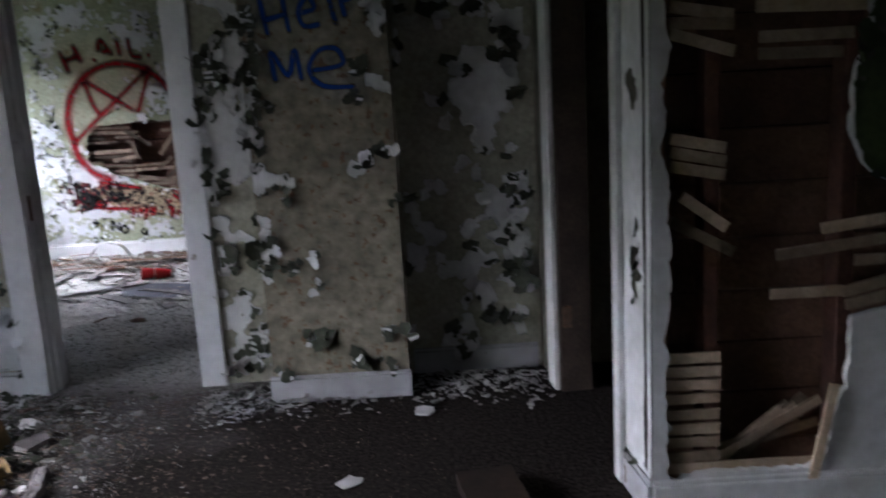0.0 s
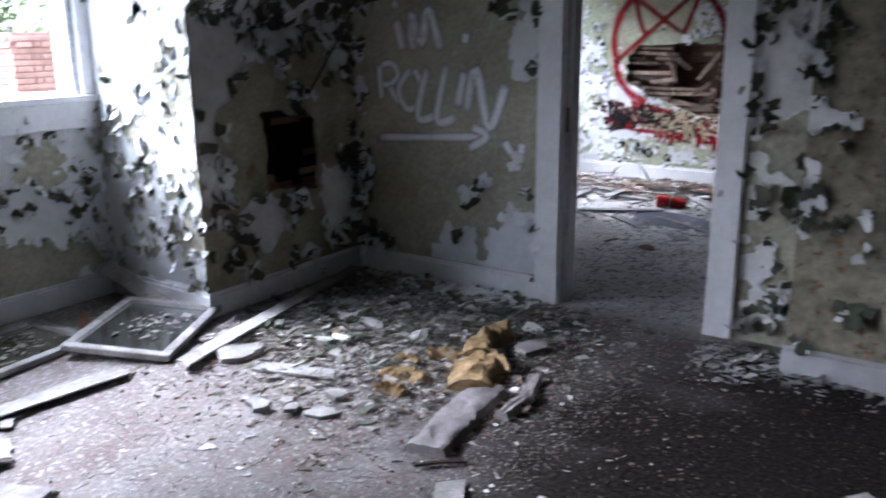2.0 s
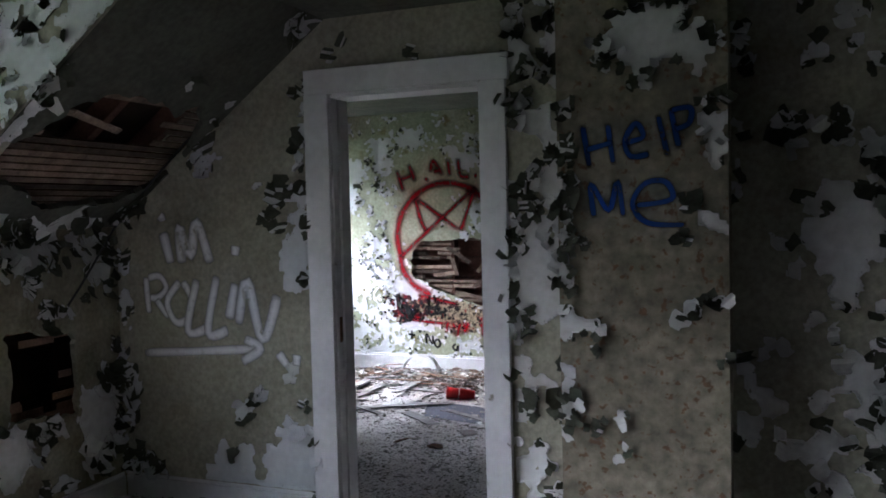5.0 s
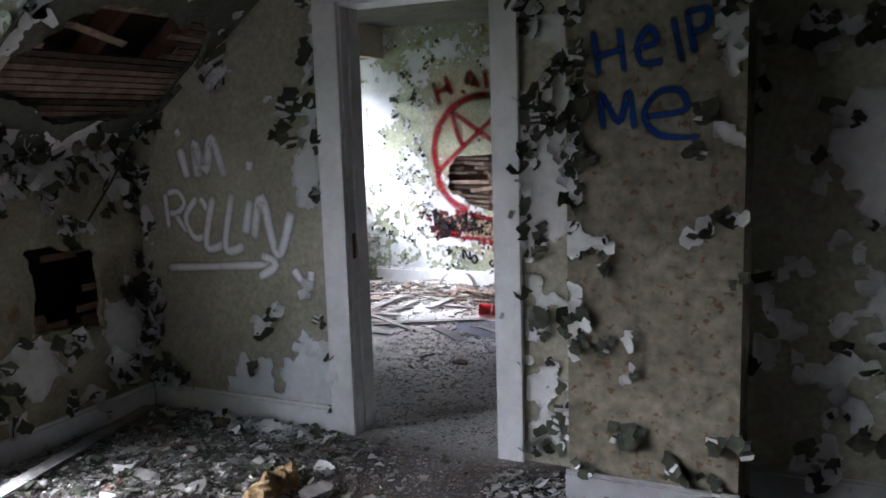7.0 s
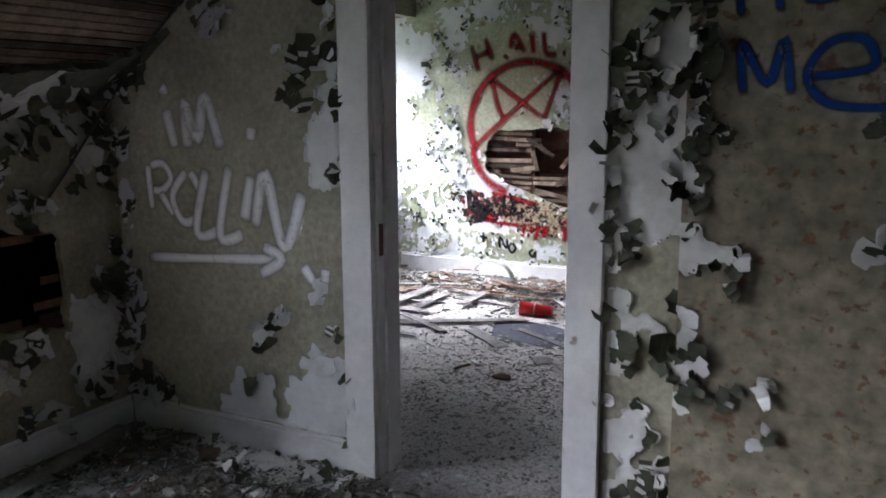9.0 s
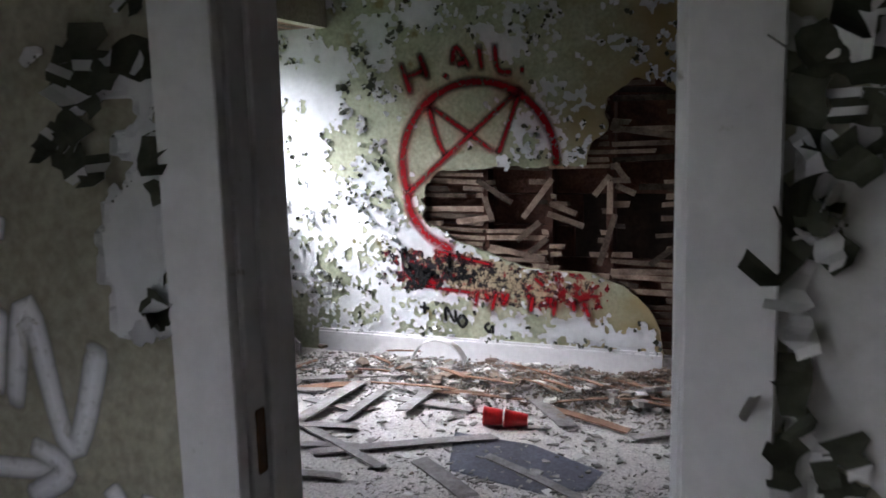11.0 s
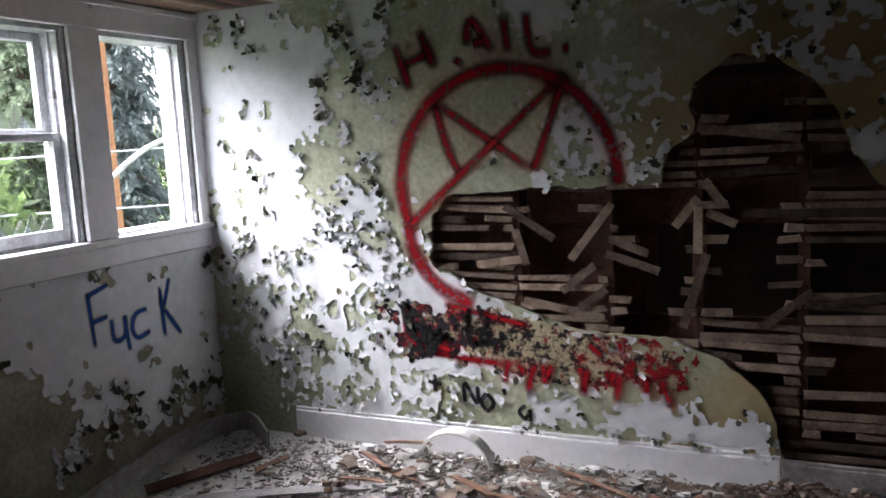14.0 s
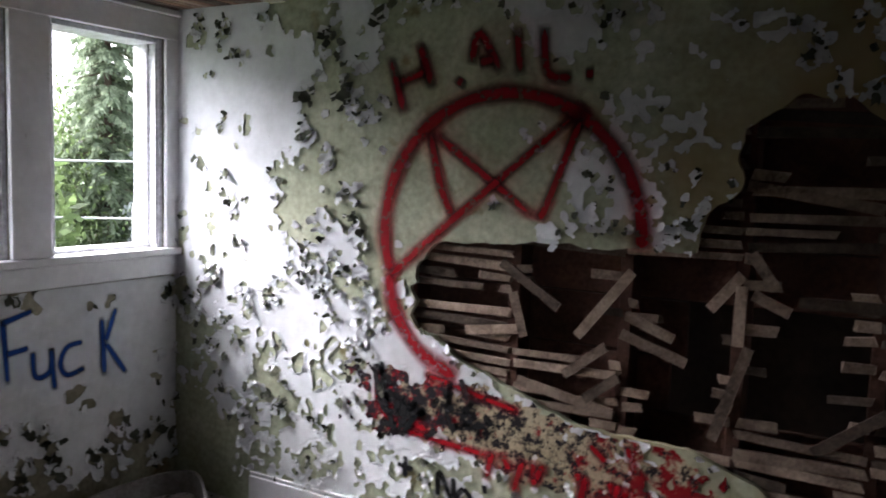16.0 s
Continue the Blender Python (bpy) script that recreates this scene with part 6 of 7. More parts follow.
BROWN = "bare brown splintered board lying among rubble"
for p0, p1, w, z, m, lab in (
        ((-2.80, 2.26), (-3.12, 3.74), 0.085, 0.075, None, ""), ((-3.06, 0.95), (-2.96, 2.12), 0.095, 0.045, None, ""), ((-2.78, 1.19), (-2.35, 1.43), 0.075, 0.022, None, ""), ((-3.45, 0.98), (-3.64, 1.72), 0.08, 0.06, None, ""),
        ((-3.62, 1.66), (-3.34, 1.58), 0.04, 0.10, M_BROWNBOARD, BROWN), ((-2.58, 2.46), (-2.20, 2.58), 0.085, 0.012, None, ""), ((-2.78, 1.30), (-2.66, 1.50), 0.06, 0.05, None, ""), ((-3.3, 1.3), (-2.9, 1.62), 0.07, 0.02, None, ""),
        ((-2.52, 2.86), (-2.66, 3.42), 0.035, 0.045, M_BROWNBOARD, BROWN), ((-2.95, 3.05), (-2.62, 3.30), 0.04, 0.05, None, ""), ((-2.9, 3.5), (-2.45, 3.42), 0.03, 0.05, M_BROWNBOARD, BROWN), ((-3.8, 2.45), (-3.35, 2.2), 0.05, 0.012, M_BROWNBOARD, BROWN), ((-3.0, 2.6), (-2.8, 2.75), 0.08, 0.02, None, ""),
        ((-1.56, 2.18), (-1.43, 2.30), 0.012, 0.010, M_CAVITY, "thin black stick on the floor"), ((-1.41, 2.17), (-1.20, 1.82), 0.09, 0.009, None, ""), ((-3.75, 1.2), (-3.3, 1.35), 0.06, 0.02, M_BROWNBOARD, BROWN), ((-3.85, 0.9), (-3.5, 1.5), 0.09, 0.025, None, ""),
        ((-3.2, 1.22), (-2.95, 1.66), 0.075, 0.012, None, ""), ((-2.83, 1.15), (-2.66, 1.44), 0.045, 0.045, None, ""), ((-3.4, 1.75), (-3.0, 1.5), 0.06, 0.02, None, ""),
        # second room
        ((-3.86, 6.57), (-3.02, 7.00), 0.07, 0.045, None, ""), ((-3.58, 6.68), (-3.51, 6.10), 0.085, 0.06, None, ""), ((-3.21, 6.77), (-3.22, 6.10), 0.08, 0.06, None, ""), ((-3.03, 6.70), (-3.03, 6.2), 0.06, 0.03, None, ""), ((-2.77, 6.89), (-2.78, 6.39), 0.07, 0.05, None, ""),
        ((-3.17, 6.88), (-2.80, 6.72), 0.07, 0.03, None, ""), ((-3.22, 7.08), (-2.80, 7.0), 0.06, 0.06, M_BROWNBOARD, BROWN), ((-2.80, 7.0), (-2.45, 6.94), 0.06, 0.05, None, ""), ((-2.35, 7.0), (-1.92, 6.44), 0.085, 0.04, None, ""), ((-2.09, 6.69), (-1.64, 6.48), 0.06, 0.03, M_BROWNBOARD, BROWN),
        ((-1.76, 7.15), (-1.36, 7.11), 0.05, 0.06, M_BROWNBOARD, BROWN), ((-3.58, 6.55), (-3.21, 6.79), 0.09, 0.02, M_BROWNBOARD, BROWN), ((-4.0, 6.36), (-3.34, 6.62), 0.06, 0.03, None, ""), ((-3.95, 6.12), (-3.62, 6.38), 0.08, 0.025, M_BROWNBOARD, BROWN), ((-2.98, 5.80), (-2.22, 6.24), 0.07, 0.02, None, ""),
        ((-2.47, 5.88), (-2.13, 5.60), 0.085, 0.018, None, ""), ((-2.2, 6.02), (-1.70, 5.72), 0.05, 0.012, None, ""), ((-1.90, 5.56), (-1.80, 5.42), 0.10, 0.010, None, ""), ((-2.22, 5.14), (-2.17, 5.26), 0.018, 0.012, M_BROWNBOARD, "small brown splinter on the floor"),
        ((-3.4, 5.75), (-2.8, 5.95), 0.05, 0.02, None, ""), ((-3.3, 5.5), (-2.7, 5.62), 0.06, 0.02, None, ""), ((-3.2, 6.1), (-2.6, 5.75), 0.05, 0.03, None, ""), ((-3.6, 6.0), (-2.9, 6.15), 0.07, 0.03, None, ""), ((-2.9, 6.6), (-2.45, 6.55), 0.07, 0.02, None, ""), ((-3.4, 6.45), (-3.0, 6.35), 0.05, 0.02, None, ""),
        ((-1.62, 6.42), (-1.22, 6.68), 0.07, 0.02, None, ""), ((-1.05, 6.2), (-0.72, 6.35), 0.05, 0.02, M_BROWNBOARD, BROWN), ((-1.25, 7.0), (-1.65, 7.25), 0.03, 0.10, M_BROWNBOARD, BROWN), ((-1.45, 7.05), (-1.0, 6.95), 0.025, 0.06, M_BROWNBOARD, BROWN), ((-1.9, 7.2), (-1.5, 7.0), 0.03, 0.09, M_BROWNBOARD, BROWN),
        ((-2.6, 7.25), (-2.1, 7.22), 0.03, 0.08, M_BROWNBOARD, BROWN), ((-3.75, 6.9), (-3.70, 7.12), 0.04, 0.03, M_BROWNBOARD, BROWN), ((-4.1, 6.6), (-3.85, 7.1), 0.10, 0.02, M_DARKWOOD, BROWN), ((-2.0, 7.1), (-1.95, 6.85), 0.03, 0.05, M_BROWNBOARD, BROWN)):
    board(p0, p1, w, z * 0.45 + 0.004, 0.007, m, "loose_board" if w > 0.04 else "splinter", lab or "dusty white painted board lying on the littered floor")
# boards leaning in the dormer
board((-3.66, 1.60), (-3.95, 1.88), 0.10, 0.02, 0.014, None, "leaning_board", "pale board leaning against the wall below the window", 0, 0.42)
board((-3.95, 2.70), (-3.45, 2.70), 0.085, 0.16, 0.014, None, "leaning_board", "pale board resting against the dormer baseboard", 35, 0.03)


def floor_sash(cx, cy, z, turn, w, h, tilt=(0, 0), whole=False, label="weathered white window sash lying on the floor"):
    s = thing("window_sash", label, "window sash", "fallen window sashes")
    m = pose(cx, cy, z, tilt[0], tilt[1], turn)
    t, r = 0.03, 0.042
    for nm, lo, hi in (("stile", (-w / 2, -h / 2, 0), (-w / 2 + r, h / 2, t)), ("stile", (w / 2 - r, -h / 2, 0), (w / 2, h / 2, t)), ("top_rail", (-w / 2 + r, h / 2 - r, 0.001), (w / 2 - r, h / 2, t - 0.001)), ("bottom_rail", (-w / 2 + r, -h / 2, 0.001), (w / 2 - r, -h / 2 + r, t - 0.001))):
        box_part(nm, lo, hi, M_OLDSASH, s, "", 0.004, m)
    for lo, hi in (((-w / 2 + r, -h / 2 + r, 0.006), (-w / 2 + r + 0.01, h / 2 - r, 0.022)), ((w / 2 - r - 0.01, -h / 2 + r, 0.006), (w / 2 - r, h / 2 - r, 0.022)), ((-w / 2 + r + 0.01, h / 2 - r - 0.01, 0.006), (w / 2 - r - 0.01, h / 2 - r, 0.022)), ((-w / 2 + r + 0.01, -h / 2 + r, 0.006), (w / 2 - r - 0.01, -h / 2 + r + 0.01, 0.022))):
        box_part("glazing_bead", lo, hi, M_OLDSASH, s, "", 0.002, m)
    if whole:
        pane = box_part("glass_pane", (-w / 2 + r + 0.004, -h / 2 + r + 0.004, 0.012), (w / 2 - r - 0.004, h / 2 - r - 0.004, 0.0155), M_GLASS, s, "dirty dark window pane", 0.0, m)
    rng = random.Random(int(cx * -1000))
    for k in range(0 if whole else 3):
        bm = bmesh.new()
        cxs = [-w / 2 + r + 0.008, w / 2 - r - 0.008]
        corner_x, corner_y = rng.choice(cxs), rng.choice((-h / 2 + r + 0.008, h / 2 - r - 0.008))
        sx, sy = (1 if corner_x < 0 else -1), (1 if corner_y < 0 else -1)
        pts = [(corner_x, corner_y), (corner_x + sx * rng.uniform(0.08, 0.22), corner_y), (corner_x + sx * rng.uniform(0.05, 0.1), corner_y + sy * rng.uniform(0.04, 0.10)), (corner_x, corner_y + sy * rng.uniform(0.08, 0.2))]
        lo = [bm.verts.new(m @ Vector((a, b, 0.012))) for a, b in pts]
        hi = [bm.verts.new(m @ Vector((a, b, 0.015))) for a, b in pts]
        bm.faces.new(lo)
        bm.faces.new(hi)
        for q in range(4):
            bm.faces.new([lo[q], lo[(q + 1) % 4], hi[(q + 1) % 4], hi[q]])
        part("glass_shard", bm, M_GLASS, s, "broken pane remnant")
    return s


floor_sash(-3.265, 2.435, 0.035, 118, 0.60, 0.48, (4, -2), True)
floor_sash(-3.585, 1.98, 0.012, 98.6, 0.54, 0.45, (2, 1), True)
floor_sash(-2.70, 0.80, 0.02, 201.7, 0.62, 0.52, (0, 3), True)
floor_sash(-1.98, 0.85, 0.008, 88, 0.46, 0.46)


for k, (x, y, z) in enumerate(((-3.265, 2.435, 0.056), (-3.585, 1.98, 0.030), (-2.70, 0.80, 0.036))):
    debris("plaster_debris", 90, gauss(x, y, 0.10, 0.10, 0.0, (x - 0.19, x + 0.19, y - 0.19, y + 0.19)), (0.004, 0.032), M_CHIP, 60 + k, "plaster chips lying on the pane of a fallen sash", (0.0008, 0.003), z)


def chunk(x, y, r, t, tilt, material, seed, name="plaster_chunk", label="broken slab of old wall plaster on the floor", z=0.004, stretch=1.0, turn=0.0):
    """A broken flat piece with irregular outline and thickness."""
    rng = random.Random(seed)
    n = rng.choice((6, 7, 8, 9))
    pts = []
    for k in range(n):
        a = 2 * math.pi * (k + rng.uniform(-0.3, 0.3)) / n
        pts.append((math.cos(a) * r * rng.uniform(0.5, 1.2) * stretch * 1.15, math.sin(a) * r * rng.uniform(0.4, 1.05)))
    m = pose(x, y, z + abs(tilt) * r * 0.017, tilt, tilt * 0.4, turn + rng.uniform(-15, 15))
    verts = [m @ Vector((a, b, 0)) for a, b in pts] + [m @ Vector((a * 0.96, b * 0.96, t * rng.uniform(0.8, 1.15))) for a, b in pts]
    faces = [list(range(n - 1, -1, -1)), list(range(n, 2 * n))] + [[k, (k + 1) % n, n + (k + 1) % n, n + k] for k in range(n)]
    return tagged(link_mesh(name, verts, faces, material), label, "rubble", "fallen plaster pieces")


rng = random.Random(77)
for k, (x, y, r, t, tilt, m) in enumerate(((-2.74, 2.49, 0.105, 0.02, 6, M_CHIP), (-2.05, 2.28, 0.05, 0.012, 4, M_CHIP), (-2.28, 2.20, 0.045, 0.02, 12, M_CHIP), (-2.16, 2.24, 0.03, 0.02, 10, M_CHIP), (-2.22, 2.28, 0.028, 0.02, 10, M_CHIP), (-2.10, 2.42, 0.04, 0.02, 9, M_CHIP), (-2.35, 2.75, 0.06, 0.02, 6, M_CHIP),
                                           (-1.70, 3.24, 0.08, 0.02, 6, M_FELT), (-2.5, 3.05, 0.07, 0.02, 12, M_CHIP), (-2.2, 3.35, 0.05, 0.015, 15, M_CHIP), (-2.75, 3.25, 0.06, 0.02, 12, M_CHIP), (-2.9, 2.62, 0.06, 0.01, 5, M_GREYWHITE), (-1.83, 3.45, 0.05, 0.012, 10, M_GREYWHITE), (-2.34, 1.62, 0.02, 0.002, 3, M_CHIP),
                                           (-2.00, 1.55, 0.032, 0.002, 3, M_GREYWHITE), (-2.45, 1.15, 0.04, 0.003, 4, M_CHIP), (-2.80, 1.46, 0.10, 0.003, 5, M_BOARD), (-2.62, 1.10, 0.11, 0.003, 3, M_BOARD), (-2.47, 0.98, 0.08, 0.003, 3, M_BOARD), (-2.30, 1.05, 0.07, 0.003, 4, M_CHIP), (-2.92, 1.28, 0.09, 0.003, 4, M_BOARD), (-2.60, 1.30, 0.05, 0.003, 4, M_GREYWHITE), (-2.2, 1.9, 0.025, 0.002, 3, M_GREYWHITE), (-2.25, 1.28, 0.03, 0.003, 4, M_CHIP), (-0.35, 2.75, 0.05, 0.004, 4, M_GREYWHITE), (-0.08, 3.35, 0.05, 0.01, 8, M_GREYWHITE), (-0.2, 2.55, 0.06, 0.003, 4, M_GREYWHITE), (-1.93, 5.12, 0.055, 0.006, 10, M_BROWNBOARD),
                                           (-3.45, 7.1, 0.06, 0.01, 10, M_GREYWHITE), (-3.3, 7.15, 0.07, 0.01, 8, M_GREYWHITE), (-2.95, 7.18, 0.05, 0.02, 9, M_GREYWHITE), (-2.0, 6.95, 0.05, 0.02, 10, M_RUBBLE), (-1.8, 6.9, 0.04, 0.03, 12, M_CHIP), (-2.4, 6.85, 0.05, 0.02, 8, M_RUBBLE), (-1.95, 5.9, 0.05, 0.01, 4, M_CHIP))):
    chunk(x, y, r, t, tilt, m, 400 + k, turn=rng.uniform(0, 90))
for k in range(40):
    chunk(-2.3 + rng.gauss(0, 0.7), 7.08 + rng.gauss(0, 0.12), rng.uniform(0.03, 0.06), rng.uniform(0.012, 0.03), rng.uniform(-14, 14), rng.choice((M_CHIP, M_RUBBLE, M_GREYWHITE, M_RUBBLE)), 500 + k, z=0.03)
for k in range(80):
    chunk(-2.25 + rng.gauss(0, 0.62), 7.02 + rng.gauss(0, 0.16), rng.uniform(0.02, 0.045), rng.uniform(0.01, 0.022), rng.uniform(-18, 18), rng.choice((M_CHIP, M_RUBBLE, M_CHIP, M_GREYWHITE)), 800 + k, z=0.035)
for k in range(24):
    x, y, a, ln = -2.1 + rng.gauss(0, 0.6), 6.98 + rng.gauss(0, 0.16), rng.uniform(-0.6, 0.6), rng.uniform(0.10, 0.28)
    board((x - ln * math.cos(a), y - ln * math.sin(a)), (x + ln * math.cos(a), min(y + ln * math.sin(a), 7.36)), rng.uniform(0.018, 0.032), rng.uniform(0.03, 0.07), 0.006, M_BROWNBOARD, "splinter", "bare brown broken lath lying on the rubble", seed=900 + k)
for k in range(26):
    chunk(rng.uniform(-3.0, -1.9), rng.uniform(2.8, 3.75), rng.uniform(0.03, 0.06), rng.uniform(0.006, 0.02), rng.uniform(-16, 16), rng.choice((M_CHIP, M_GREYWHITE, M_BACK, M_RUBBLE)), 600 + k, z=0.02)
# thin lino piece, brown worn patches of the floor
chunk(-2.05, 5.97, 0.30, 0.003, 0, M_SLATEGREY, 700, "lino_patch", "blue-grey piece of old lino on the floor", 0.002, 1.35, -25)


def pad(name, pts, width, thick, material, seed, label, lump=0.02, parent=None):
    """A limp folded strip that lies on the floor along points."""
    rng = random.Random(seed)
    n, m = 30, 12
    verts, faces = [], []
    for k in range(n + 1):
        f = k / n * (len(pts) - 1)
        i = min(int(f), len(pts) - 2)
        a, b = Vector(pts[i]), Vector(pts[i + 1])
        c = a.lerp(b, f - i)
        d = (b - a).normalized()
        s = Vector((-d.y, d.x, 0))
        wd = width * (0.85 + 0.25 * noise.noise(Vector((k * 0.33, seed, 0))))
        for q in range(m + 1):
            e = q / m * 2 - 1
            zz = 0.004 + thick * (1 - abs(e) ** (9 if material is M_FELT else 3)) * (0.75 + 0.25 * noise.noise(Vector((k * 0.25, q * 0.3, seed)))) + lump * max(0, noise.noise(Vector((k * 0.22, q * 0.25, seed + 9))))
            zz += (0.003 if material is M_FELT else 0.007) * noise.noise(Vector((k * 1.3, q * 1.6, seed + 3))) * (1 - abs(e) ** 4) + rng.uniform(0, 0.001 if material is M_FELT else 0.003)
            verts.append(c + s * wd * 0.5 * e * (1 + 0.12 * noise.noise(Vector((k * 1.1, seed, e)))) + d * rng.uniform(-1, 1) * (0.001 if material is M_FELT else 0.004) + Vector((0, 0, max(zz, 0.002))))
    w = m + 1
    for k in range(n):
        for q in range(m):
            faces.append([k * w + q, k * w + q + 1, (k + 1) * w + q + 1, (k + 1) * w + q])
    top = len(verts)
    for k in range(n + 1):
        for q in (0, m):
            verts.append(Vector((verts[k * w + q].x, verts[k * w + q].y, 0.0)))
    for k in range(n):
        faces.append([k * w, (k + 1) * w, top + 2 * (k + 1), top + 2 * k])
        faces.append([(k + 1) * w + m, k * w + m, top + 2 * k + 1, top + 2 * (k + 1) + 1])
    faces.append([*range(0, w), top + 1, top])
    faces.append([*range(n * w + m, n * w - 1, -1), top + 2 * n, top + 2 * n + 1])
    return link_mesh(name, verts, faces, material, parent, label)


roll = thing("carpet_pad", "torn grey carpet pad with ochre foam on the floor", "carpet pad")
pad("felt", [(-1.58, 2.27, 0), (-1.63, 2.55, 0), (-1.66, 2.80, 0)], 0.18, 0.035, M_FELT, 3, "matted grey felt", 0.004, roll)
pad("foam", [(-1.70, 2.74, 0), (-1.80, 2.95, 0), (-1.76, 3.02, 0)], 0.24, 0.07, M_FOAM, 5, "crumbling ochre foam", 0.05, roll)
pad("foam", [(-1.84, 3.00, 0), (-1.90, 3.15, 0), (-1.90, 3.28, 0)], 0.17, 0.09, M_FOAM, 8, "crumbling ochre foam", 0.06, roll)
pad("felt", [(-1.50, 2.62, 0), (-1.50, 2.80, 0), (-1.56, 2.98, 0)], 0.07, 0.03, M_FELT, 11, "matted grey felt", 0.006, roll)
for k, (x, y, r) in enumerate(((-2.0, 2.72, 0.09), (-1.98, 2.98, 0.07), (-1.96, 2.58, 0.06), (-2.08, 2.85, 0.05))):
    tagged(pad("foam_scrap", [(x - r, y - r * 0.5, 0), (x, y + r * 0.2, 0), (x + r, y, 0)], r * 1.1, 0.035, M_FOAM, 20 + k, "", 0.03), "torn scrap of ochre foam on the floor", "foam")


def cup_shape(m, r0, r1, ln, parent, name, material):
    bm = bmesh.new()
    rings = ((r0 * 0.9, 0), (r0, 0.0), (r0 + (r1 - r0) * 0.3, ln * 0.3), (r0 + (r1 - r0) * 0.32 + 0.001, ln * 0.33), (r1 - 0.002, ln * 0.94), (r1 + 0.002, ln * 0.96), (r1 + 0.002, ln), (r1 - 0.002, ln), (r0 - 0.002, 0.004))
    n = 28
    loops = []
    for r, z in rings:
        loops.append([bm.verts.new(m @ Vector((r * math.cos(2 * math.pi * k / n), r * math.sin(2 * math.pi * k / n), z))) for k in range(n)])
    for a, b in zip(loops[:-1], loops[1:]):
        for k in range(n):
            bm.faces.new([a[k], a[(k + 1) % n], b[(k + 1) % n], b[k]])
    bm.faces.new(list(reversed(loops[0])))
    bm.faces.new(loops[-1])
    return part(name, bm, material, parent)


cups = thing("red_cups", "two nested red plastic cups lying on their side", "cup")
cup_shape(pose(-2.125, 6.43, 0.036, 0, -87, 10), 0.030, 0.046, 0.115, cups, "cup", M_RED)
cup_shape(pose(-2.225, 6.413, 0.046, 0, -88, 10), 0.034, 0.048, 0.115, cups, "cup", M_RED)
bm = bmesh.new()
r = bmesh.ops.create_cone(bm, cap_ends=False, segments=28, radius1=0.0485, radius2=0.0485, depth=0.008, matrix=pose(-2.238, 6.411, 0.046, 0, -88, 10))
part("rim", bm, M_CUPWHITE, cups, "pale rim band")


def bent_strip(name, pts, high, thick, material, label):
    """A flexible strip standing on edge along a bent line."""
    fine = []
    for k in range(len(pts) - 1):
        p0, p1, p2, p3 = pts[max(k - 1, 0)], pts[k], pts[k + 1], pts[min(k + 2, len(pts) - 1)]
        for s in range(8):
            t = s / 8
            fine.append(Vector([0.5 * (2 * b + (c - a) * t + (2 * a - 5 * b + 4 * c - d) * t * t + (3 * b - a - 3 * c + d) * t ** 3) for a, b, c, d in zip(p0, p1, p2, p3)]))
    fine.append(Vector(pts[-1]))
    verts, faces = [], []
    for k, c in enumerate(fine):
        d = (fine[min(k + 1, len(fine) - 1)] - fine[max(k - 1, 0)]).normalized()
        up = Vector((0, 0, 1)) if abs(d.z) < 0.6 else Vector((0, -1, 0))
        s = d.cross(up).normalized()
        up = s.cross(d).normalized()
        for a, b in ((-1, 0), (1, 0), (1, 1), (-1, 1)):
            verts.append(c + s * a * thick / 2 + up * b * high)
        if k:
            o = 4 * (k - 1)
            for q in range(4):
                faces.append([o + q, o + (q + 1) % 4, o + 4 + (q + 1) % 4, o + 4 + q])
    faces += [[3, 2, 1, 0], [len(verts) - 4 + q for q in range(4)]]
    return tagged(link_mesh(name, verts, faces, material, smooth=False), label, "trim strip")


bent_strip("vinyl_base_strip", [(-4.05, 5.6, 0.01), (-4.10, 6.15, 0.012), (-4.22, 6.80, 0.02), (-4.20, 7.15, 0.03), (-4.05, 7.28, 0.05), (-3.85, 7.16, 0.015)], 0.095, 0.012, M_BOARD, "dirty white base strip peeled away and curling off the wall")
# a strip sprung up in an arch before the wall
verts, faces = [], []
for k in range(17):
    a = math.pi * (1 - k / 16) * 0.92
    c = Vector((-2.92 + 0.165 * math.cos(a), 7.22 + 0.05 * k / 16, 0.02 + 0.155 * math.sin(a)))
    o = Vector((math.cos(a), 0, math.sin(a)))
    for s, t in ((-1, -1), (1, -1), (1, 1), (-1, 1)):
        verts.append(c + Vector((0, 1, 0)) * s * 0.035 + o * t * 0.004)
    if k:
        b = 4 * (k - 1)
        for q in range(4):
            faces.append([b + q, b + (q + 1) % 4, b + 4 + (q + 1) % 4, b + 4 + q])
faces += [[3, 2, 1, 0], [64, 65, 66, 67]]
tagged(link_mesh("sprung_trim_strip", verts, faces, M_GREYWHITE), "white trim strip sprung up in an arch", "trim strip")
# a dark panel on the floor before the closet
board((0.13, 2.70), (0.20, 2.25), 0.20, 0.032, 0.05, M_CAVITY, "dark_panel", "dark brown wooden panel lying on the floor")


# ---- outdoors ----
GROUND_Z = -3.4
tagged(link_mesh("ground", [(-600, -600, GROUND_Z), (600, -600, GROUND_Z), (600, 600, GROUND_Z), (-600, 600, GROUND_Z)], [[0, 1, 2, 3]], M_GRASS), kind="structure")


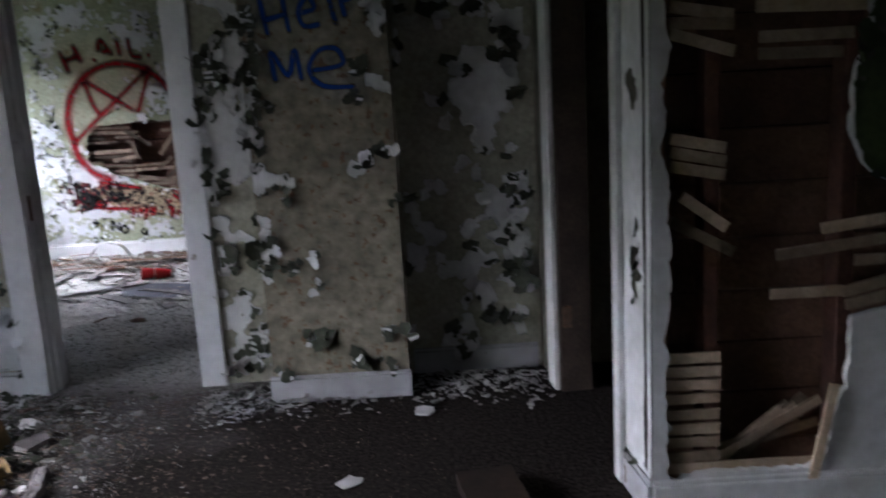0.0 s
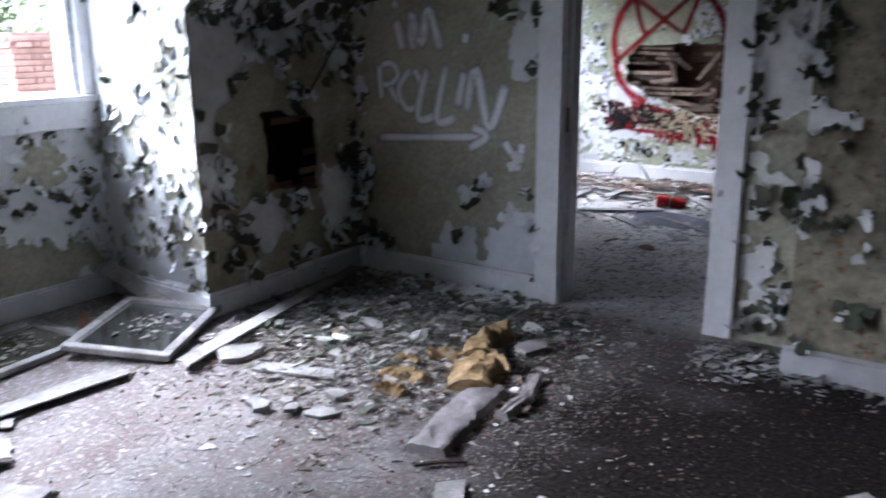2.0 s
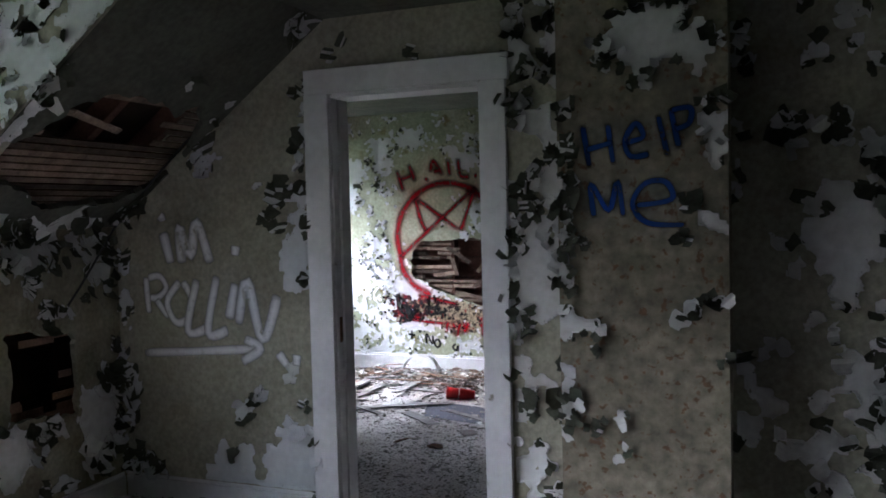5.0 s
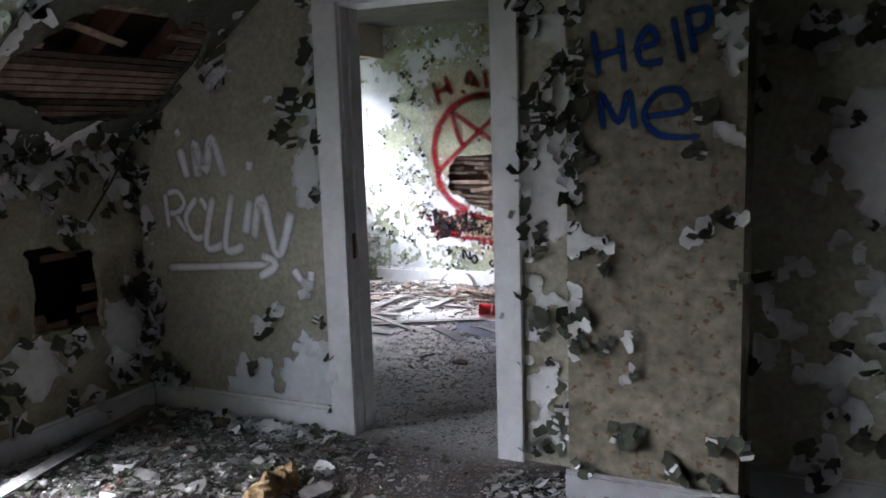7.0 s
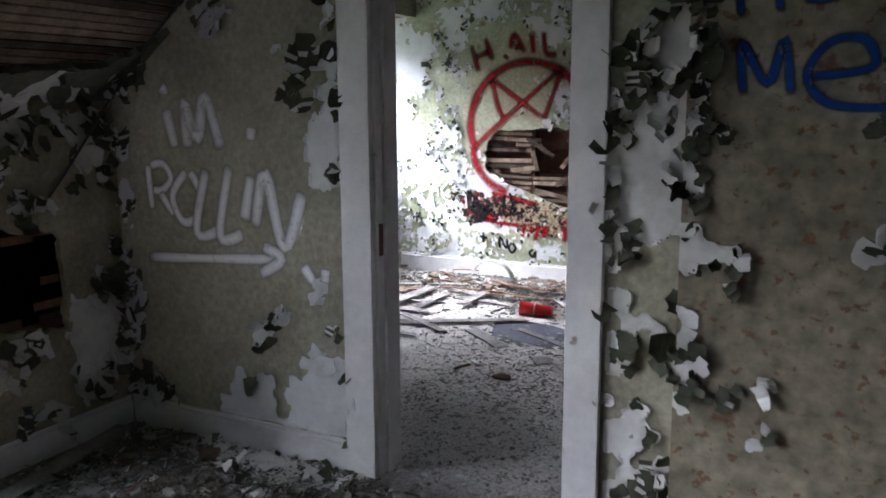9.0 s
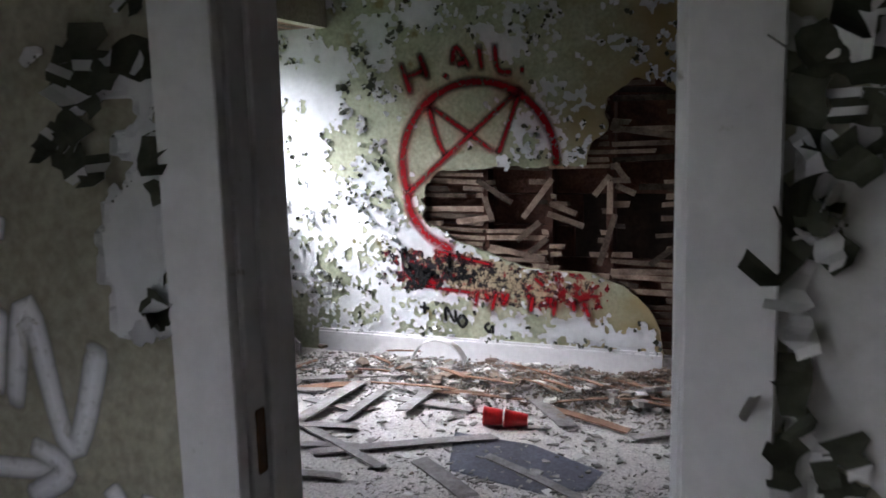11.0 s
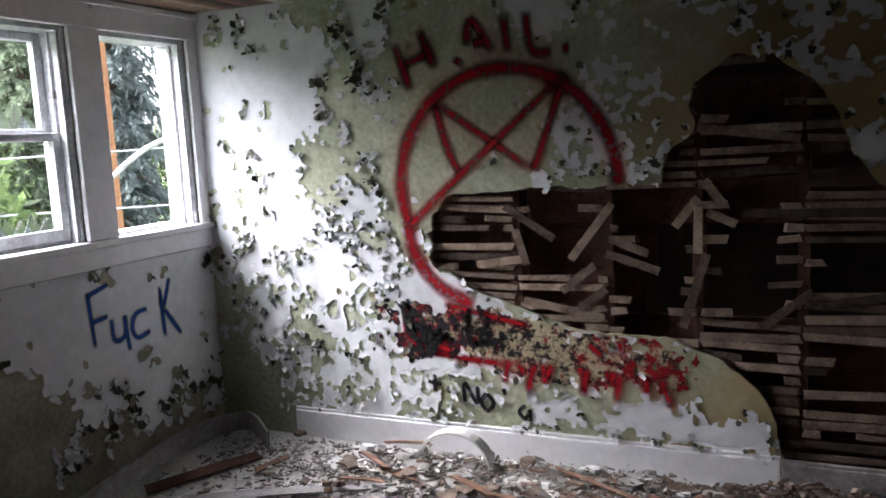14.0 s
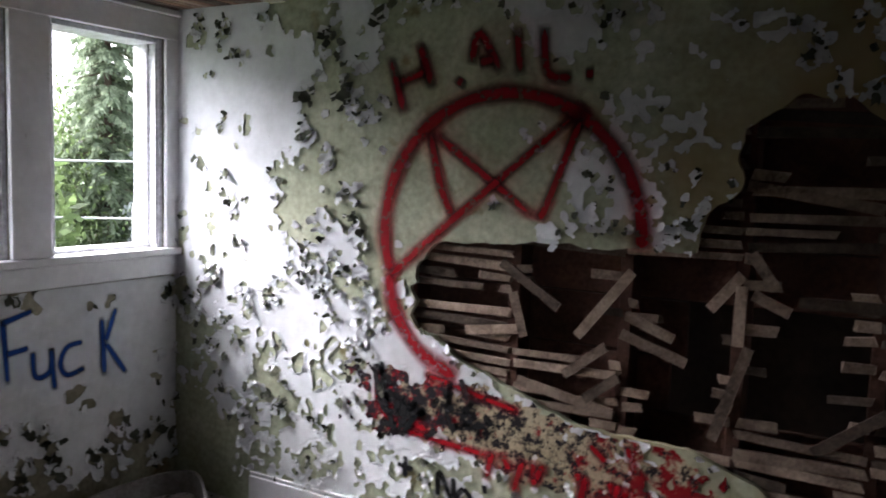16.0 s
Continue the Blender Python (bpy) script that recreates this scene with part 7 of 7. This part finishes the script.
def trunk_mesh(bm, a, b, r0, r1, n=8):
    d = (Vector(b) - Vector(a))
    q = d.to_track_quat("Z", "X").to_matrix().to_4x4()
    lo = [bm.verts.new(Vector(a) + q @ Vector((r0 * math.cos(2 * math.pi * k / n), r0 * math.sin(2 * math.pi * k / n), 0))) for k in range(n)]
    hi = [bm.verts.new(Vector(b) + q @ Vector((r1 * math.cos(2 * math.pi * k / n), r1 * math.sin(2 * math.pi * k / n), 0))) for k in range(n)]
    for k in range(n):
        bm.faces.new([lo[k], lo[(k + 1) % n], hi[(k + 1) % n], hi[k]])


def spruce(x, y, high, radius, material, seed, label, droop=0.35):
    """A conifer: tapered trunk, whorls of limbs and thousands of needle sprays."""
    rng = random.Random(seed)
    t = thing("spruce_tree", label, "tree", at=(0, 0, 0))
    bm = bmesh.new()
    trunk_mesh(bm, (x, y, GROUND_Z), (x, y, GROUND_Z + high), 0.2, 0.02)
    verts, faces = [], []
    z = 0.6
    while z < high:
        f = 1 - z / high
        L = radius * (f ** 0.8) + 0.1
        for k in range(rng.choice((6, 7, 8))):
            a = rng.uniform(0, 2 * math.pi)
            ln = L * rng.uniform(0.65, 1.1)
            d = Vector((math.cos(a), math.sin(a), 0))
            s = Vector((-d.y, d.x, 0))
            base = Vector((x, y, GROUND_Z + z))
            tip = base + d * ln + Vector((0, 0, -droop * ln + 0.1))
            if ln > 0.5 and rng.random() < 0.5:
                trunk_mesh(bm, base, base.lerp(tip, 0.8), 0.025, 0.008, 4)
            m = int(10 + ln * 16)
            for q in range(m):
                g = rng.uniform(0.12, 1.0)
                c = base + d * ln * g + Vector((0, 0, (-droop * g * g + 0.08) * ln))
                w = (0.10 + 0.22 * (1 - g)) * rng.uniform(0.6, 1.3)
                sd = s * rng.choice((-1, 1)) * w + d * w * 0.6 + Vector((0, 0, -rng.uniform(0.02, 0.25)))
                th = d.cross(Vector((0, 0, 1))) * 0.02 + Vector((0, 0, rng.uniform(0.03, 0.09))) + d * rng.uniform(-0.05, 0.05)
                b = len(verts)
                verts += [c, c + sd * 0.6 + th, c + sd * 1.25, c + sd * 0.6 - th]
                faces.append([b, b + 1, b + 2, b + 3])
        z += rng.uniform(0.14, 0.24)
    part("trunk", bm, M_BARK, t)
    crown = link_mesh("crown", verts, faces, material, t)
    return t


def broadleaf(x, y, high, radius, seed, label, n=3500, low=0.25, leaf=0.13):
    rng = random.Random(seed)
    t = thing("tree", label, "tree")
    bm = bmesh.new()
    top = Vector((x, y, GROUND_Z + high * 0.7))
    trunk_mesh(bm, (x, y, GROUND_Z), top, 0.18, 0.06)
    clumps = []
    for k in range(22):
        a, e = rng.uniform(0, 6.28), rng.uniform(-0.5, 1.2)
        rr = radius * rng.uniform(0.35, 0.95)
        c = Vector((x + rr * math.cos(a) * math.cos(e), y + rr * math.sin(a) * math.cos(e), GROUND_Z + high * 0.6 + math.sin(e) * high * 0.36))
        clumps.append(c)
        trunk_mesh(bm, Vector((x, y, GROUND_Z + high * rng.uniform(low, 0.6))), c, 0.05, 0.012, 5)
    part("trunk", bm, M_BARK, t)
    verts, faces = [], []
    for _ in range(n):
        c = rng.choice(clumps) + Vector((rng.gauss(0, 1), rng.gauss(0, 1), rng.gauss(0, 0.8))) * radius * 0.22
        u = Vector((rng.gauss(0, 1), rng.gauss(0, 1), rng.gauss(0, 1))).normalized() * leaf * rng.uniform(0.6, 1.3)
        v = u.cross(Vector((rng.gauss(0, 1), rng.gauss(0, 1), rng.gauss(0, 1)))).normalized() * leaf * 0.45
        b = len(verts)
        verts += [c - u, c + v, c + u, c - v]
        faces.append([b, b + 1, b + 2, b + 3])
    link_mesh("crown", verts, faces, M_LEAF, t)
    return t


spruce(-25.1, 23.6, 17.0, 2.3, M_NEEDLE, 1, "tall green spruce tree beyond the rear window")
spruce(-20.2, 22.6, 17.0, 2.1, M_BLUENEEDLE, 2, "slender blue-grey spruce tree beside the street", 0.6)
spruce(-24.5, 20.0, 8.0, 2.2, M_NEEDLE, 3, "green spruce tree farther along the street")
for k, (x, y, h, r) in enumerate(((-22, 27, 5.2, 3.2), (-17, 27, 4.6, 3.0), (-27, 22, 6.0, 3.4), (-30, 27, 7.5, 4), (-14, 30, 4.8, 3.2), (-24, 9.5, 9, 3.6), (-26, 13.5, 10, 4), (-22, 5, 7.0, 3.2), (-27, 2, 9, 4.2), (-30, 7, 11, 4.5), (-20, 1.0, 7, 3), (-33, -4, 11, 5), (-24, -7, 9, 4), (-13, 11.5, 4.6, 1.6))):
    broadleaf(x, y, h, r, 50 + k, "leafy green tree with an uneven crown", 4200 if r < 4 else 5200)

# the neighbour: white gabled house with a brick chimney and a tarpaulin
house = thing("neighbour_house", "white gabled house with red-edged roof next door", "house")
hx, hy = -15.5, 5.49
bm = bmesh.new()
add_box(bm, (hx - 5, hy - 1.20, GROUND_Z), (hx, hy + 1.20, -0.2))
part("wall", bm, M_SIDING, house)
prism_v = [(hx, hy - 1.20, -0.195), (hx, hy + 1.20, -0.195), (hx, hy, 1.6)]
gable = prism("gable", prism_v, (-5, 0, 0), M_SIDING, house)
for s in (-1, 1):
    bm = bmesh.new()
    d = Vector((0, 1.20 * s, -1.795))
    L = d.length
    ang = math.atan2(1.795, 1.20)
    add_box(bm, (-5.2, 0, 0.0), (0.15, L + 0.15, 0.06), Matrix.Translation((hx, hy, 1.62)) @ (Matrix.Rotation(-ang, 4, "X") if s > 0 else Matrix.Rotation(math.pi, 4, "Z") @ Matrix.Translation((5.0, 0, 0)) @ Matrix.Rotation(-ang, 4, "X")))
    roof = part("roof", bm, M_BRICK, house, "red tiled roof edge")
for k, yy in enumerate((hy - 0.26, hy + 0.10)):
    w = box_part("window", (hx - 0.02, yy, 0.36), (hx + 0.03, yy + 0.13, 0.60), M_SLATEGREY, house, "small dark window", 0.01)
    box_part("frame", (hx + 0.031, yy - 0.02, 0.34), (hx + 0.045, yy, 0.62), M_SIDING, w)
chimney = thing("brick_chimney", "weathered red brick chimney on a roof next door", "chimney")
cx, cy, cw = -10.9, 6.22, 0.27
box_part("mortar_core", (cx - cw + 0.012, cy - cw + 0.012, GROUND_Z), (cx + cw - 0.012, cy + cw - 0.012, 1.36), M_MORTAR, chimney, "", 0.002)
brick_me = {}
for ln in (0.205, 0.10):
    bm = bmesh.new()
    add_box(bm, (-ln / 2, -0.02, -0.033), (ln / 2, 0.02, 0.033), None, 0.004)
    brick_me[ln] = bpy.data.meshes.new("brick")
    bm.to_mesh(brick_me[ln])
    bm.free()
    brick_me[ln].materials.append(M_BRICK)
rngb = random.Random(6)
for row in range(19):
    z = -0.08 + 0.076 * row
    wide = 0.035 if row >= 17 else 0.0
    for turn, ox, oy in ((0, 0, -1), (90, 1, 0)):
        for k in range(3):
            off = (-0.19 + 0.19 * k) * 0.9 + (0.03 if row % 2 else -0.03)
            ob = new("brick", brick_me[0.10 if k == 1 and row % 2 else 0.205])
            px, py = (cx + off, cy - (cw + wide)) if turn == 0 else (cx + cw + wide, cy + off)
            ob.matrix_world = pose(px, py, z, rngb.uniform(-1, 1), rngb.uniform(-1, 1), turn)
            ob.parent = chimney
tarp = thing("tarpaulin_roof", "low roof covered with crumpled black tarpaulin", "roof")
us, vs, U, V = grid(2.2, 2.6, 0.11)
Z = 0.38 + 0.30 * U * (1 - 0.12 * V) + 0.09 * fbm(U, V, 2.5, 401)
verts, faces = [], []
for i in range(len(us)):
    for j in range(len(vs)):
        verts.append((cx - 1.9 + vs[j] * 0.6, cy - 1.25 + us[i] * 0.5, Z[i, j]))
for i in range(len(us) - 1):
    for j in range(len(vs) - 1):
        o = i * len(vs) + j
        faces.append([o, o + 1, o + len(vs) + 1, o + len(vs)])
link_mesh("cover", verts, faces, M_TARP, tarp)
box_part("body", (cx - 1.8, cy - 1.2, GROUND_Z), (cx - 0.45, cy - 0.3, 0.30), M_BRICK, tarp, "red painted wall under the roof")


def cable(pts, r, name, label, material):
    cu = bpy.data.curves.new(name, "CURVE")
    cu.dimensions, cu.bevel_depth, cu.bevel_resolution = "3D", r, 1
    sp = cu.splines.new("POLY")
    sp.points.add(len(pts) - 1)
    for p, c in zip(sp.points, pts):
        p.co = (*c, 1)
    cu.materials.append(material)
    dg = bpy.data.objects.new("tmp", cu)
    me = bpy.data.meshes.new_from_object(dg)
    bpy.data.objects.remove(dg)
    return tagged(new(name, me), label, "cable", "power lines")


for (a, b, sag) in (((-14, -6, 1.9), (-9.5, 30, 0.2), 0.4), ((-13.5, -6, 1.2), (-9.5, 30, -0.1), 0.5), ((-14, -4, 2.1), (-12, 16, 1.5), 0.3)):
    cable([Vector(a).lerp(Vector(b), k / 16) + Vector((0, 0, -sag * 4 * (k / 16) * (1 - k / 16))) for k in range(17)], 0.018, "power_line", "grey power line sagging across the yard", M_GALV)
pole = thing("utility_pole", "orange-brown wooden utility pole by the street", "utility pole")
bm = bmesh.new()
trunk_mesh(bm, (-14.4, 16.6, GROUND_Z), (-14.4, 16.6, 7.0), 0.15, 0.12, 12)
part("post", bm, M_POLE, pole)
box_part("crossarm", (-15.2, 16.5, 6.3), (-13.6, 16.7, 6.42), M_POLE, pole)
lamp = thing("street_lamp", "grey street lamp with a curved arm", "street lamp")
bm = bmesh.new()
pts = [Vector((-9.9, 11.9, GROUND_Z)), Vector((-9.9, 11.9, 0.9))] + [Vector((-9.9 + 0.0, 11.9, 0.9)) + Vector((0.75, 0.9, 0)) * (k / 8) + Vector((0, 0, 0.72 * math.sin(k / 8 * math.pi / 2))) for k in range(1, 9)]
for a, b in zip(pts[:-1], pts[1:]):
    trunk_mesh(bm, a, b, 0.035, 0.035, 6)
part("pole", bm, M_GALV, lamp)
box_part("lamp_head", (-9.2, 12.7, 1.56), (-8.85, 12.95, 1.66), M_GALV, lamp, "", 0.02)
wire = cable([(-2.5, 3.84, 2.06), (-2.69, 3.84, 1.87), (-2.95, 3.83, 1.64), (-3.17, 3.81, 1.42), (-3.195, 3.70, 1.26), (-3.2, 3.60, 1.14), (-3.205, 3.52, 1.05)], 0.006, "wall_cable", "old black cable sagging along the corner", M_CABLE)
wire["group"] = "loose house wiring"
